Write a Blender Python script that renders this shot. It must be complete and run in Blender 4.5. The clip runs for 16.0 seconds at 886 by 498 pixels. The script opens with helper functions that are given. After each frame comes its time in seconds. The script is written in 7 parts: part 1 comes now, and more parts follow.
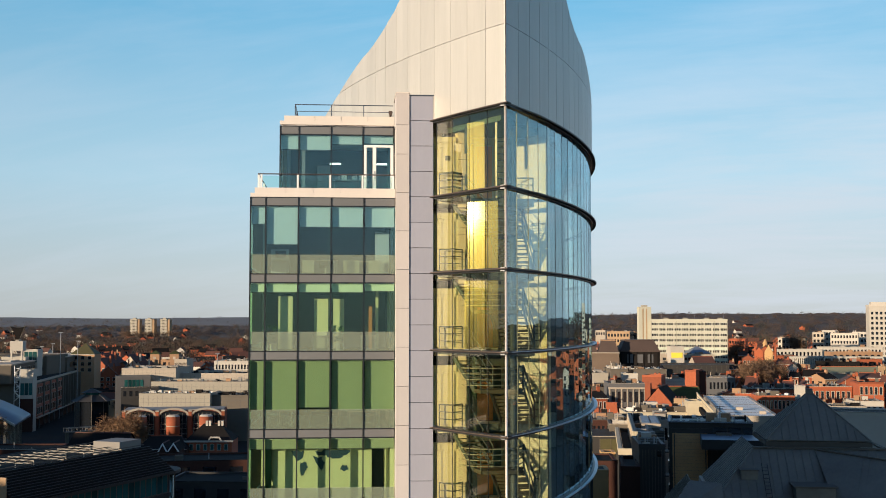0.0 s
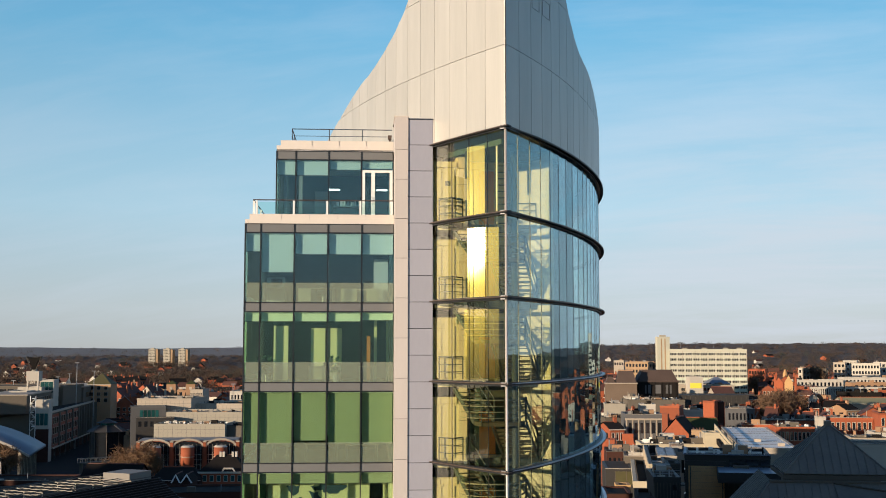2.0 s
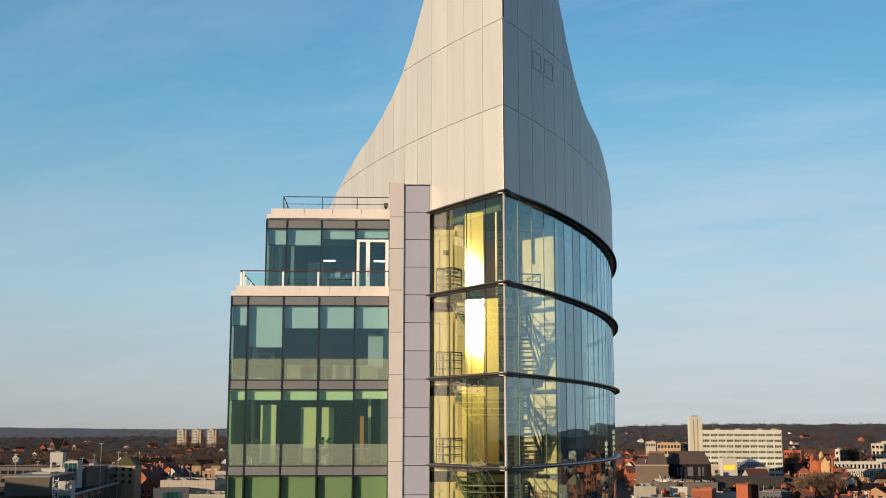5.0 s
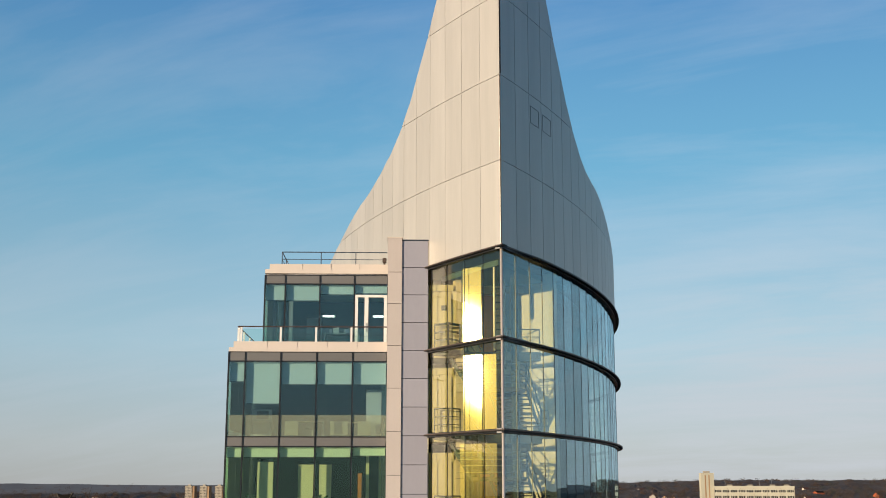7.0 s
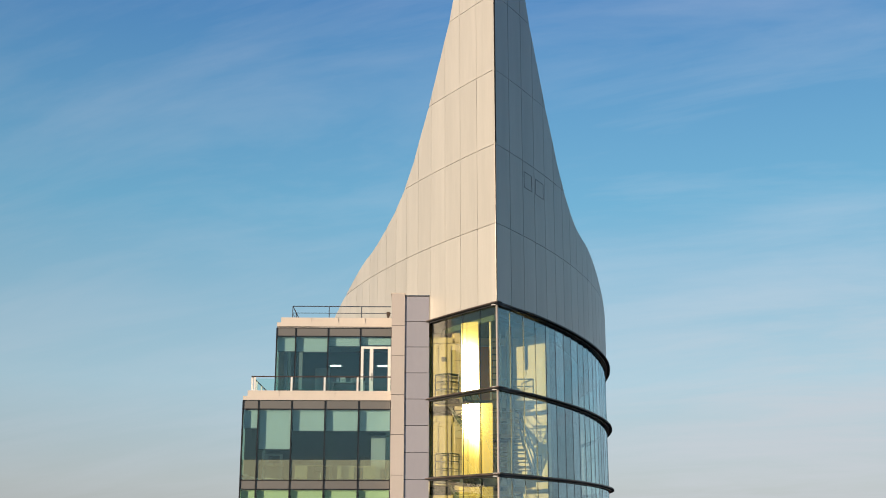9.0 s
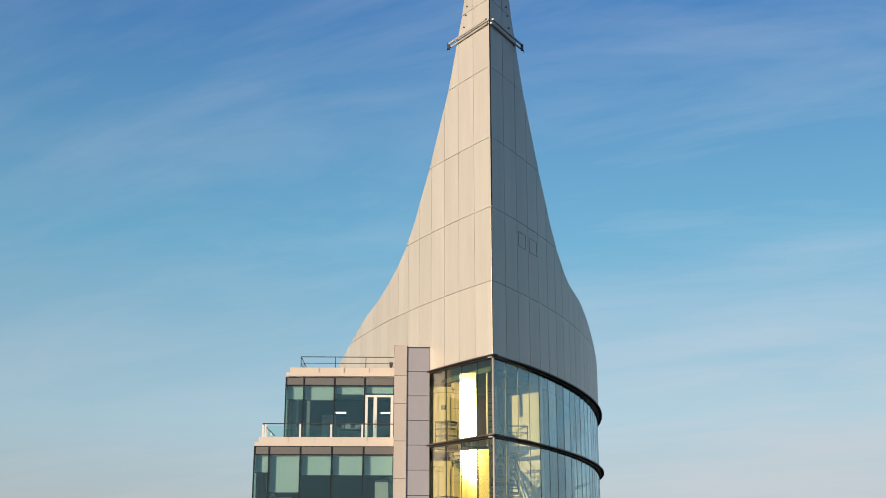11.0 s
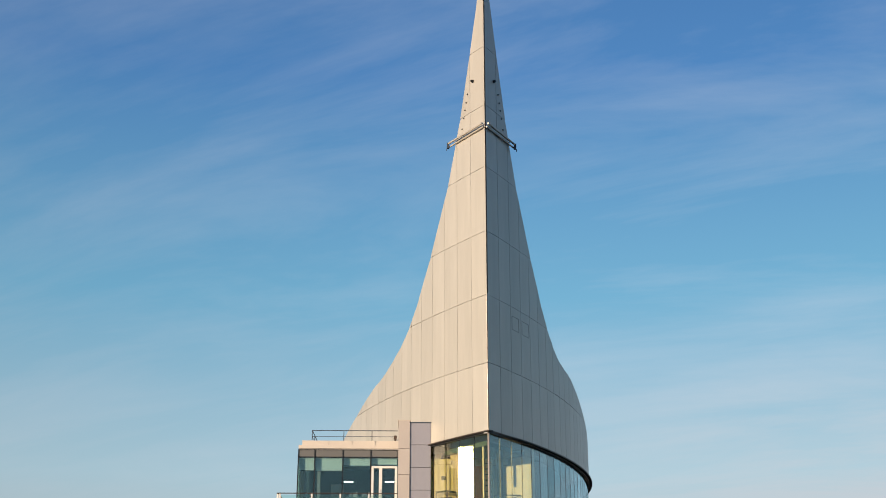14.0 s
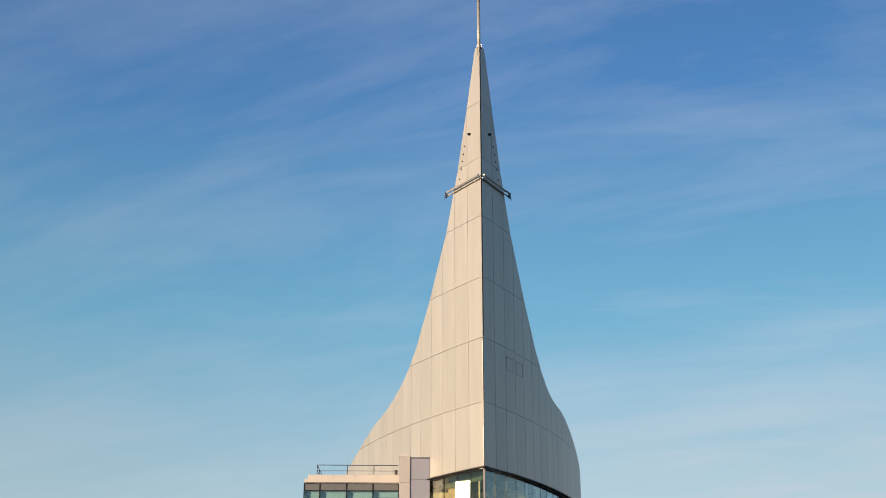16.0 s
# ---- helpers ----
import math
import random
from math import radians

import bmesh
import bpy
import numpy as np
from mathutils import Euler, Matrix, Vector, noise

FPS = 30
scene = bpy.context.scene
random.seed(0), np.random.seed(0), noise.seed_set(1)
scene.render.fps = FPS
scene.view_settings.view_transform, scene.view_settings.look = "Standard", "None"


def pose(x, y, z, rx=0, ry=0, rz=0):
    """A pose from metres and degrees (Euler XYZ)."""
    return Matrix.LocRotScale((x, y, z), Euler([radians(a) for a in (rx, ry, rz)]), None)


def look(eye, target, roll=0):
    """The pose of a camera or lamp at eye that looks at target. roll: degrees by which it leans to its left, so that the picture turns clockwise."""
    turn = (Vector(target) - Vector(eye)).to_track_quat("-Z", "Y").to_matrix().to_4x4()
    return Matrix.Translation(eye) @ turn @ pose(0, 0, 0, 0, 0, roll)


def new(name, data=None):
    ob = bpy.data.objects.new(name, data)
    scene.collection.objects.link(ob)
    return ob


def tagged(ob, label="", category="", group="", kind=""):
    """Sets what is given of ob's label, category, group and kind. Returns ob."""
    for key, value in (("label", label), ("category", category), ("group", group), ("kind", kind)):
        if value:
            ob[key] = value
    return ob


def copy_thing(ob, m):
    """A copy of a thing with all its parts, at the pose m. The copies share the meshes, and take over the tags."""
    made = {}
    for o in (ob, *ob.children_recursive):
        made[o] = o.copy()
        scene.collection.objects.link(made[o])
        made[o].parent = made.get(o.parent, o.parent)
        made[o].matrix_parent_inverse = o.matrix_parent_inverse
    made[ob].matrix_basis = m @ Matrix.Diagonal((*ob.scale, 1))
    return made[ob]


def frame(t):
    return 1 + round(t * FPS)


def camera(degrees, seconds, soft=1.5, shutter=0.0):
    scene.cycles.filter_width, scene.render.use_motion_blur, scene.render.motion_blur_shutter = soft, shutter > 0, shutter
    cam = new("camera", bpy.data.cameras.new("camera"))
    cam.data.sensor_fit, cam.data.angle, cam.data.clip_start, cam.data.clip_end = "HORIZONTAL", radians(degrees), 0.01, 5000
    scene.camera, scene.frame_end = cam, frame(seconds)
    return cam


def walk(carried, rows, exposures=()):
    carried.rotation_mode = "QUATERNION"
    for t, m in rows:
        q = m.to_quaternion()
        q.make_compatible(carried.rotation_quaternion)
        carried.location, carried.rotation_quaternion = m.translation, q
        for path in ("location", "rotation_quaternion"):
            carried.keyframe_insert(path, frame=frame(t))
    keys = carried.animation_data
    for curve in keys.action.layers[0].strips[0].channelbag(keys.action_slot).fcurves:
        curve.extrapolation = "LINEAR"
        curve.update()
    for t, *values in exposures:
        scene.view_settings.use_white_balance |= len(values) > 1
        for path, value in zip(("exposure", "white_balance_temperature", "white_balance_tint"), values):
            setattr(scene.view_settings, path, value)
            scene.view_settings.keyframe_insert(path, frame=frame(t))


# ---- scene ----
cam = camera(42.32, 16.0, soft=0.95)
# seconds, x, y, z, tilt up, turn to the left
PATH = [
    (0.0, -3.437, -56.656, 43.921, 3.497, -4.868), (0.5, -3.185, -56.289, 43.925, 3.752, -4.633), (1.0, -2.930, -55.901, 43.926, 4.091, -4.402),
    (1.5, -2.673, -55.492, 43.925, 4.507, -4.172), (2.0, -2.412, -55.063, 43.922, 4.992, -3.943), (2.5, -2.147, -54.613, 43.916, 5.536, -3.711),
    (3.0, -1.880, -54.142, 43.908, 6.134, -3.476), (3.5, -1.610, -53.650, 43.898, 6.777, -3.236), (4.0, -1.336, -53.137, 43.886, 7.456, -2.988),
    (6.5, -0.172, -50.718, 43.998, 11.113, -1.911), (7.0, -0.195, -51.771, 43.996, 11.683, -1.925), (7.5, -0.206, -52.760, 43.996, 12.293, -1.909),
    (8.0, -0.235, -53.759, 43.998, 12.729, -1.919), (8.5, -0.271, -54.753, 44.001, 13.168, -1.911), (9.0, -0.312, -55.735, 44.003, 13.610, -1.906),
    (11.5, -0.512, -60.585, 44.000, 15.939, -1.970), (12.0, -0.551, -61.564, 44.000, 16.410, -1.976), (12.5, -0.592, -62.553, 44.001, 16.869, -1.978),
    (13.0, -0.628, -63.548, 44.001, 17.303, -1.959), (13.5, -0.663, -64.549, 44.001, 17.753, -1.963), (14.0, -0.695, -65.554, 44.000, 18.218, -1.972),
    (14.5, -0.730, -66.563, 44.001, 18.673, -2.017), (15.0, -0.755, -67.573, 44.000, 19.119, -2.032), (15.5, -0.783, -68.582, 43.999, 19.395, -2.036),
    (16.0, -0.811, -69.591, 43.999, 19.387, -2.034)]
walk(cam, [(t, pose(x, y, z, 90 + tilt, 0, turn)) for t, x, y, z, tilt, turn in PATH], exposures=[(0.0, 0.08, 6100, 9), (2.0, 0.03, 6100, 9.5), (4.0, -0.05, 6170, 9.5), (7.0, -0.14, 6290, 10), (13.0, -0.14, 6420, 11), (16.0, -0.14, 6520, 12)])

# ---- light ----
SUN_TURN, SUN_UP = 124.0, 6.3            # degrees to the left of +y, and above the horizon
world = bpy.data.worlds.new("sky")
scene.world = world
world.use_nodes = True
wn, wl = world.node_tree.nodes, world.node_tree.links
back = wn["Background"]
back.inputs[1].default_value = 0.15
sky = wn.new("ShaderNodeTexSky")
sky.sky_type, sky.sun_disc = "NISHITA", False
sky.sun_elevation, sky.sun_rotation = radians(SUN_UP + 12), radians(-SUN_TURN)
sky.altitude, sky.air_density, sky.dust_density, sky.ozone_density = 100, 1.0, 0.6, 2.0
coord = wn.new("ShaderNodeTexCoord")
split = wn.new("ShaderNodeSeparateXYZ")
wl.new(coord.outputs["Generated"], split.inputs[0])
# thin high cloud, stretched and slanting
rise = wn.new("ShaderNodeMath"); rise.operation = "MAXIMUM"; rise.inputs[1].default_value = 0.0
wl.new(split.outputs[2], rise.inputs[0])
lift = wn.new("ShaderNodeMath"); lift.operation = "ADD"; lift.inputs[1].default_value = 0.22
wl.new(rise.outputs[0], lift.inputs[0])
flat = wn.new("ShaderNodeVectorMath"); flat.operation = "DIVIDE"
wl.new(coord.outputs["Generated"], flat.inputs[0])
both = wn.new("ShaderNodeCombineXYZ")
for k in range(3):
    wl.new(lift.outputs[0], both.inputs[k])
wl.new(both.outputs[0], flat.inputs[1])
turned = wn.new("ShaderNodeMapping")
turned.vector_type = "TEXTURE"
turned.inputs["Rotation"].default_value = (0, 0, radians(-24))
turned.inputs["Location"].default_value = (3.7, 1.2, 0)
turned.inputs["Scale"].default_value = (1.5, 0.5, 3.0)
wl.new(flat.outputs[0], turned.inputs[0])
wisp = wn.new("ShaderNodeTexNoise")
wisp.inputs["Scale"].default_value, wisp.inputs["Detail"].default_value, wisp.inputs["Roughness"].default_value, wisp.inputs["Distortion"].default_value = 2.0, 9, 0.60, 0.35
wl.new(turned.outputs[0], wisp.inputs["Vector"])
veil = wn.new("ShaderNodeMapRange")
veil.inputs["From Min"].default_value, veil.inputs["From Max"].default_value, veil.inputs["To Max"].default_value = 0.43, 0.72, 0.27
wl.new(wisp.outputs["Fac"], veil.inputs["Value"])
# the winter sky's own colours, from the hazy horizon to the deep blue above
ramp = wn.new("ShaderNodeValToRGB")
stops = [(0.0, (0.545, 0.553, 0.528)), (0.035, (0.58, 0.635, 0.63)), (0.12, (0.48, 0.69, 0.785)), (0.27, (0.20, 0.50, 0.72)), (0.45, (0.09, 0.27, 0.58)), (0.62, (0.06, 0.17, 0.42)), (1.0, (0.028, 0.07, 0.18))]
while len(ramp.color_ramp.elements) < len(stops):
    ramp.color_ramp.elements.new(0.5)
for el, (at_, c) in zip(ramp.color_ramp.elements, stops):
    el.position, el.color = at_, (*[v * 6.6 for v in c], 1)
wl.new(rise.outputs[0], ramp.inputs[0])
blend = wn.new("ShaderNodeMixRGB")
blend.inputs[0].default_value = 0.97
wl.new(sky.outputs[0], blend.inputs[1])
wl.new(ramp.outputs[0], blend.inputs[2])
cloudy = wn.new("ShaderNodeMixRGB")
cloudy.inputs[2].default_value = (5.0, 5.3, 5.8, 1)
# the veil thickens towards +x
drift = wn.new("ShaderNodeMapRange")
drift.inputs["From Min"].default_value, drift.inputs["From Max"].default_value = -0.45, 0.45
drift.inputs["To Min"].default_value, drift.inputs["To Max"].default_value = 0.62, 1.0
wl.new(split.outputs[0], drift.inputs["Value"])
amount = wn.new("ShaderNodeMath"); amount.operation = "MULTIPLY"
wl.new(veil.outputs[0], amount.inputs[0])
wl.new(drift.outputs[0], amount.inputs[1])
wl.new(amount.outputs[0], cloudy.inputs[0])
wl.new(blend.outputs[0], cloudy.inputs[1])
# a faint pinkish bank of haze low over the +x side
bank = wn.new("ShaderNodeMapRange"); bank.interpolation_type = "SMOOTHSTEP"
bank.inputs["From Min"].default_value, bank.inputs["From Max"].default_value = 0.24, 0.07
wl.new(rise.outputs[0], bank.inputs["Value"])
side = wn.new("ShaderNodeMapRange"); side.interpolation_type = "SMOOTHSTEP"
side.inputs["From Min"].default_value, side.inputs["From Max"].default_value, side.inputs["To Max"].default_value = -0.05, 0.42, 0.75
wl.new(split.outputs[0], side.inputs["Value"])
thick = wn.new("ShaderNodeMapRange")
thick.inputs["From Min"].default_value, thick.inputs["From Max"].default_value = 0.30, 0.68
wl.new(wisp.outputs["Fac"], thick.inputs["Value"])
haze_a = wn.new("ShaderNodeMath"); haze_a.operation = "MULTIPLY"
wl.new(bank.outputs[0], haze_a.inputs[0])
wl.new(side.outputs[0], haze_a.inputs[1])
haze_b = wn.new("ShaderNodeMath"); haze_b.operation = "MULTIPLY"
wl.new(haze_a.outputs[0], haze_b.inputs[0])
wl.new(thick.outputs[0], haze_b.inputs[1])
hazy = wn.new("ShaderNodeMixRGB")
hazy.inputs[2].default_value = (4.3, 4.48, 4.68, 1)
wl.new(haze_b.outputs[0], hazy.inputs[0])
wl.new(cloudy.outputs[0], hazy.inputs[1])
# the sky deepens gently towards -x
deep = wn.new("ShaderNodeMapRange")
deep.inputs["From Min"].default_value, deep.inputs["From Max"].default_value = -0.45, 0.1
deep.inputs["To Min"].default_value, deep.inputs["To Max"].default_value = 0.81, 1.0
wl.new(split.outputs[0], deep.inputs["Value"])
toned = wn.new("ShaderNodeVectorMath"); toned.operation = "SCALE"
wl.new(hazy.outputs[0], toned.inputs[0])
wl.new(deep.outputs[0], toned.inputs["Scale"])
wl.new(toned.outputs[0], back.inputs[0])

sun = new("sun", bpy.data.lights.new("sun", "SUN"))
sun.data.energy, sun.data.angle, sun.data.color = 8.5, radians(0.6), (1.0, 0.79, 0.56)
a, e = radians(SUN_TURN), radians(SUN_UP)
to_sun = Vector((-math.sin(a) * math.cos(e), math.cos(a) * math.cos(e), math.sin(e)))
sun.matrix_world = look(to_sun * 100, (0, 0, 0))


# ---- materials ----
def material(name, color, rough=0.6, metal=0.0, grain=0.0, scale=4.0, stain=0.0, stain_scale=0.4, bump=0.0, vary=0.0, stretch=(1, 1, 1), spec=0.5):
    """A surface with fine grain, larger stains, relief and a shift of tone from piece to piece."""
    m = bpy.data.materials.new(name)
    m.use_nodes = True
    n, l = m.node_tree.nodes, m.node_tree.links
    b = n["Principled BSDF"]
    b.inputs["Roughness"].default_value, b.inputs["Metallic"].default_value = rough, metal
    b.inputs["Specular IOR Level"].default_value = spec
    geo = n.new("ShaderNodeNewGeometry")
    place = n.new("ShaderNodeMapping")
    place.inputs["Scale"].default_value = stretch
    l.new(geo.outputs["Position"], place.inputs[0])
    base = n.new("ShaderNodeRGB")
    base.outputs[0].default_value = (*color, 1)
    tone = base.outputs[0]

    def scaled(amount, fac):
        nonlocal tone
        r = n.new("ShaderNodeMapRange")
        r.inputs["To Min"].default_value, r.inputs["To Max"].default_value = 1 - amount, 1 + amount * 0.6
        l.new(fac, r.inputs["Value"])
        v = n.new("ShaderNodeVectorMath")
        v.operation = "SCALE"
        l.new(tone, v.inputs[0])
        l.new(r.outputs[0], v.inputs["Scale"])
        tone = v.outputs[0]
    if grain or bump:
        g = n.new("ShaderNodeTexNoise")
        g.inputs["Scale"].default_value, g.inputs["Detail"].default_value = scale, 5
        l.new(place.outputs[0], g.inputs["Vector"])
        if grain:
            scaled(grain, g.outputs["Fac"])
        if bump:
            k = n.new("ShaderNodeBump")
            k.inputs["Strength"].default_value, k.inputs["Distance"].default_value = bump, 0.02
            l.new(g.outputs["Fac"], k.inputs["Height"])
            l.new(k.outputs[0], b.inputs["Normal"])
    if stain:
        g = n.new("ShaderNodeTexNoise")
        g.inputs["Scale"].default_value, g.inputs["Detail"].default_value, g.inputs["Roughness"].default_value = stain_scale, 6, 0.65
        l.new(place.outputs[0], g.inputs["Vector"])
        scaled(stain, g.outputs["Fac"])
    if vary:
        o = n.new("ShaderNodeObjectInfo")
        scaled(vary, o.outputs["Random"])
    l.new(tone, b.inputs["Base Color"])
    return m


def glass(name, tint, ior=1.5, rough=0.0, haze=0.0, waves=0.0, steep=4.0, sheen=(1, 1, 1), soft=0.0, vary=0.0):
    """A thin pane: tinted light passes, and the angle sets the gloss. haze: the share of a milky film."""
    m = bpy.data.materials.new(name)
    m.use_nodes = True
    n, l = m.node_tree.nodes, m.node_tree.links
    n.remove(n["Principled BSDF"])
    clear = n.new("ShaderNodeBsdfTransparent")
    clear.inputs[0].default_value = (*tint, 1)
    shine = n.new("ShaderNodeBsdfGlossy")
    shine.inputs["Roughness"].default_value = rough
    shine.inputs["Color"].default_value = (*sheen, 1)
    facing = n.new("ShaderNodeLayerWeight")
    facing.inputs[0].default_value = 0.5
    power = n.new("ShaderNodeMath")
    power.operation = "POWER"
    power.inputs[1].default_value = steep
    l.new(facing.outputs["Facing"], power.inputs[0])
    level = n.new("ShaderNodeMapRange")
    level.inputs["To Min"].default_value = ((ior - 1) / (ior + 1)) ** 2
    level.inputs["To Max"].default_value = 0.9
    l.new(power.outputs[0], level.inputs["Value"])
    mix = n.new("ShaderNodeMixShader")
    l.new(level.outputs[0], mix.inputs[0])
    under = clear.outputs[0]
    if vary:
        # reflections step in tone from pane to pane, set at random in the sheen
        info = n.new("ShaderNodeObjectInfo")
        shade = n.new("ShaderNodeMapRange")
        shade.inputs["To Min"].default_value, shade.inputs["To Max"].default_value = 1 - vary, 1 + vary * 0.6
        l.new(info.outputs["Random"], shade.inputs["Value"])
        varied = n.new("ShaderNodeVectorMath")
        varied.operation = "SCALE"
        varied.inputs[0].default_value = sheen
        l.new(shade.outputs[0], varied.inputs["Scale"])
        l.new(varied.outputs[0], shine.inputs["Color"])
    if haze:
        film = n.new("ShaderNodeBsdfDiffuse")
        film.inputs[0].default_value = (0.33, 0.36, 0.27, 1)
        milky = n.new("ShaderNodeMixShader")
        milky.inputs[0].default_value = haze
        l.new(clear.outputs[0], milky.inputs[1])
        l.new(film.outputs[0], milky.inputs[2])
        under = milky.outputs[0]
    if waves:
        geo = n.new("ShaderNodeNewGeometry")
        g = n.new("ShaderNodeTexNoise")
        g.inputs["Scale"].default_value, g.inputs["Detail"].default_value = 0.7, 1
        l.new(geo.outputs["Position"], g.inputs["Vector"])
        k = n.new("ShaderNodeBump")
        k.inputs["Strength"].default_value, k.inputs["Distance"].default_value = 1.0, waves
        l.new(g.outputs["Fac"], k.inputs["Height"])
        l.new(k.outputs[0], shine.inputs["Normal"])
    l.new(under, mix.inputs[1])
    over = shine.outputs[0]
    if soft:
        blur = n.new("ShaderNodeBsdfGlossy")
        shine.distribution = blur.distribution = "BECKMANN"
        blur.inputs["Color"].default_value = (1.0, 0.92, 0.64, 1)
        blur.inputs["Roughness"].default_value = soft
        two = n.new("ShaderNodeMixShader")
        two.inputs[0].default_value = 0.11
        l.new(shine.outputs[0], two.inputs[1])
        l.new(blur.outputs[0], two.inputs[2])
        over = two.outputs[0]
    l.new(over, mix.inputs[2])
    l.new(mix.outputs[0], n["Material Output"].inputs[0])
    return m


def glow(name, color, strength):
    m = bpy.data.materials.new(name)
    m.use_nodes = True
    b = m.node_tree.nodes["Principled BSDF"]
    b.inputs["Base Color"].default_value = (*color, 1)
    b.inputs["Emission Color"].default_value = (*color, 1)
    b.inputs["Emission Strength"].default_value = strength
    return m


CLAD = material("grey_aluminium", (0.468, 0.437, 0.384), 0.42, 0.38, grain=0.05, scale=9, stain=0.2, stain_scale=0.9, vary=0.06, stretch=(1, 1, 0.12), spec=0.3)
# darker, lavender version of the pale metal: the strip's shade as colour
PANEL = material("shaded_silver_panel", (0.295, 0.288, 0.328), 0.5, 0.05, grain=0.05, scale=9, stain=0.10, stain_scale=0.8, vary=0.05, stretch=(1, 1, 0.3))
PALE_METAL = material("pale_metal", (0.72, 0.69, 0.69), 0.5, 0.05, grain=0.05, scale=9, stain=0.10, stain_scale=0.8)
STONE = material("pale_stone_panel", (0.45, 0.40, 0.37), 0.7, grain=0.06, scale=20, stain=0.12, stain_scale=0.7, vary=0.04, bump=0.1, stretch=(1, 1, 0.35))
RENDERED = material("cream_parapet", (0.56, 0.495, 0.43), 0.7, grain=0.04, scale=14, stain=0.12, stain_scale=0.8, stretch=(1, 1, 0.4))
JOINT = material("rusty_joint", (0.045, 0.028, 0.018), 0.8, grain=0.2, scale=3, stain=0.4, stain_scale=0.5)
DARK = material("dark_frame", (0.018, 0.019, 0.022), 0.4, 0.3, grain=0.1)
BROWN = material("bronze_fin", (0.105, 0.072, 0.055), 0.45, 0.4, grain=0.15, scale=6, stain=0.2)
# near-black underside: the shade below the fins is put into its colour
SOFFIT = material("shade_soffit", (0.012, 0.010, 0.009), 0.6, grain=0.1, spec=0.2)
FIN = material("fin_top", (0.42, 0.45, 0.50), 0.38, 0.6, grain=0.06, scale=6, stain=0.12)
GILT = material("warm_steel", (0.56, 0.49, 0.42), 0.45, 0.4, grain=0.05, scale=30)
STEEL = material("brushed_steel", (0.50, 0.50, 0.50), 0.5, 0.9, grain=0.05, scale=30)
SPANDREL = material("spandrel_panel", (0.140, 0.136, 0.130), 0.5, 0.1, grain=0.06, scale=16, stain=0.12, vary=0.05)
GLASS = glass("clear_glass", (0.93, 0.96, 0.92), 1.6, 0.0, waves=0.003, steep=3.3, sheen=(0.62, 0.84, 0.94), vary=0.2)
SUNGLASS = glass("warm_glass", (0.97, 0.955, 0.76), 1.5, 0.0, waves=0.004)
SCREEN = glass("screen_glass", (0.97, 0.96, 0.76), 1.40, 0.095, soft=0.22)
OFFICE_GLASS = glass("teal_glass", (0.75, 0.84, 0.83), 1.75, 0.0, waves=0.002, sheen=(0.70, 0.89, 0.94))
MID_GLASS = glass("pale_teal_glass", (0.80, 0.88, 0.76), 1.65, 0.0, waves=0.002, sheen=(0.62, 0.90, 0.86))
GREEN_GLASS = glass("green_glass", (0.77, 0.86, 0.74), 1.65, 0.0, waves=0.002, sheen=(0.68, 0.92, 0.84))
FROST = glass("fritted_glass", (0.78, 0.86, 0.78), 1.5, 0.05, haze=0.30)
RAILGLASS = glass("rail_glass", (0.86, 0.96, 0.93), 1.5)
HALL = material("hall_plaster", (0.475, 0.432, 0.335), 0.75, grain=0.05, scale=6, stain=0.12, stain_scale=0.8)
# dark tones for unlit interiors: room shade put into the wall colour
DEEP = material("deep_shade_wall", (0.035, 0.045, 0.055), 0.8, grain=0.1, scale=2, stain=0.3)
DIM = material("dim_shade_wall", (0.04, 0.075, 0.085), 0.8, grain=0.1, scale=4, stain=0.2)
CREAM = material("cream_wall", (0.74, 0.66, 0.47), 0.7, grain=0.04, scale=8, stain=0.08)
WHITE = material("white_paint", (0.66, 0.645, 0.61), 0.5, grain=0.03, scale=10, stain=0.06)
CEIL = material("ceiling_tile", (0.70, 0.70, 0.66), 0.8, grain=0.05, scale=6)
CARPET = material("grey_carpet", (0.12, 0.13, 0.14), 0.95, grain=0.2, scale=30)
PALE_BLIND = material("grey_blind", (0.74, 0.77, 0.72), 0.85, grain=0.05, scale=40, stain=0.08, stain_scale=1.5, stretch=(1, 1, 0.2))
BLIND = material("roller_blind", (0.43, 0.42, 0.325), 0.85, grain=0.05, scale=40, stain=0.08, stain_scale=1.5, stretch=(1, 1, 0.2))
ORANGE = material("orange_timber", (0.55, 0.20, 0.045), 0.5, grain=0.2, scale=12, stretch=(1, 1, 0.1))
TREAD = material("dark_steel_tread", (0.035, 0.032, 0.03), 0.6, grain=0.15, scale=20)
IRON = material("dark_blue_steel", (0.05, 0.065, 0.09), 0.6, 0.2, grain=0.1)
DESK = material("pale_desk", (0.55, 0.46, 0.33), 0.5, grain=0.1)
CHAIRCLOTH = material("black_cloth", (0.03, 0.03, 0.035), 0.9, grain=0.2)
MAPBLUE = material("navy_print", (0.03, 0.06, 0.12), 0.8, grain=0.15)
YELLOW = material("yellow_board", (0.75, 0.55, 0.05), 0.6, grain=0.06)
PLANT = material("leaf_green", (0.05, 0.12, 0.03), 0.6, grain=0.3)
PANEL_LIGHT = glow("light_panel", (1.0, 0.95, 0.85), 4)


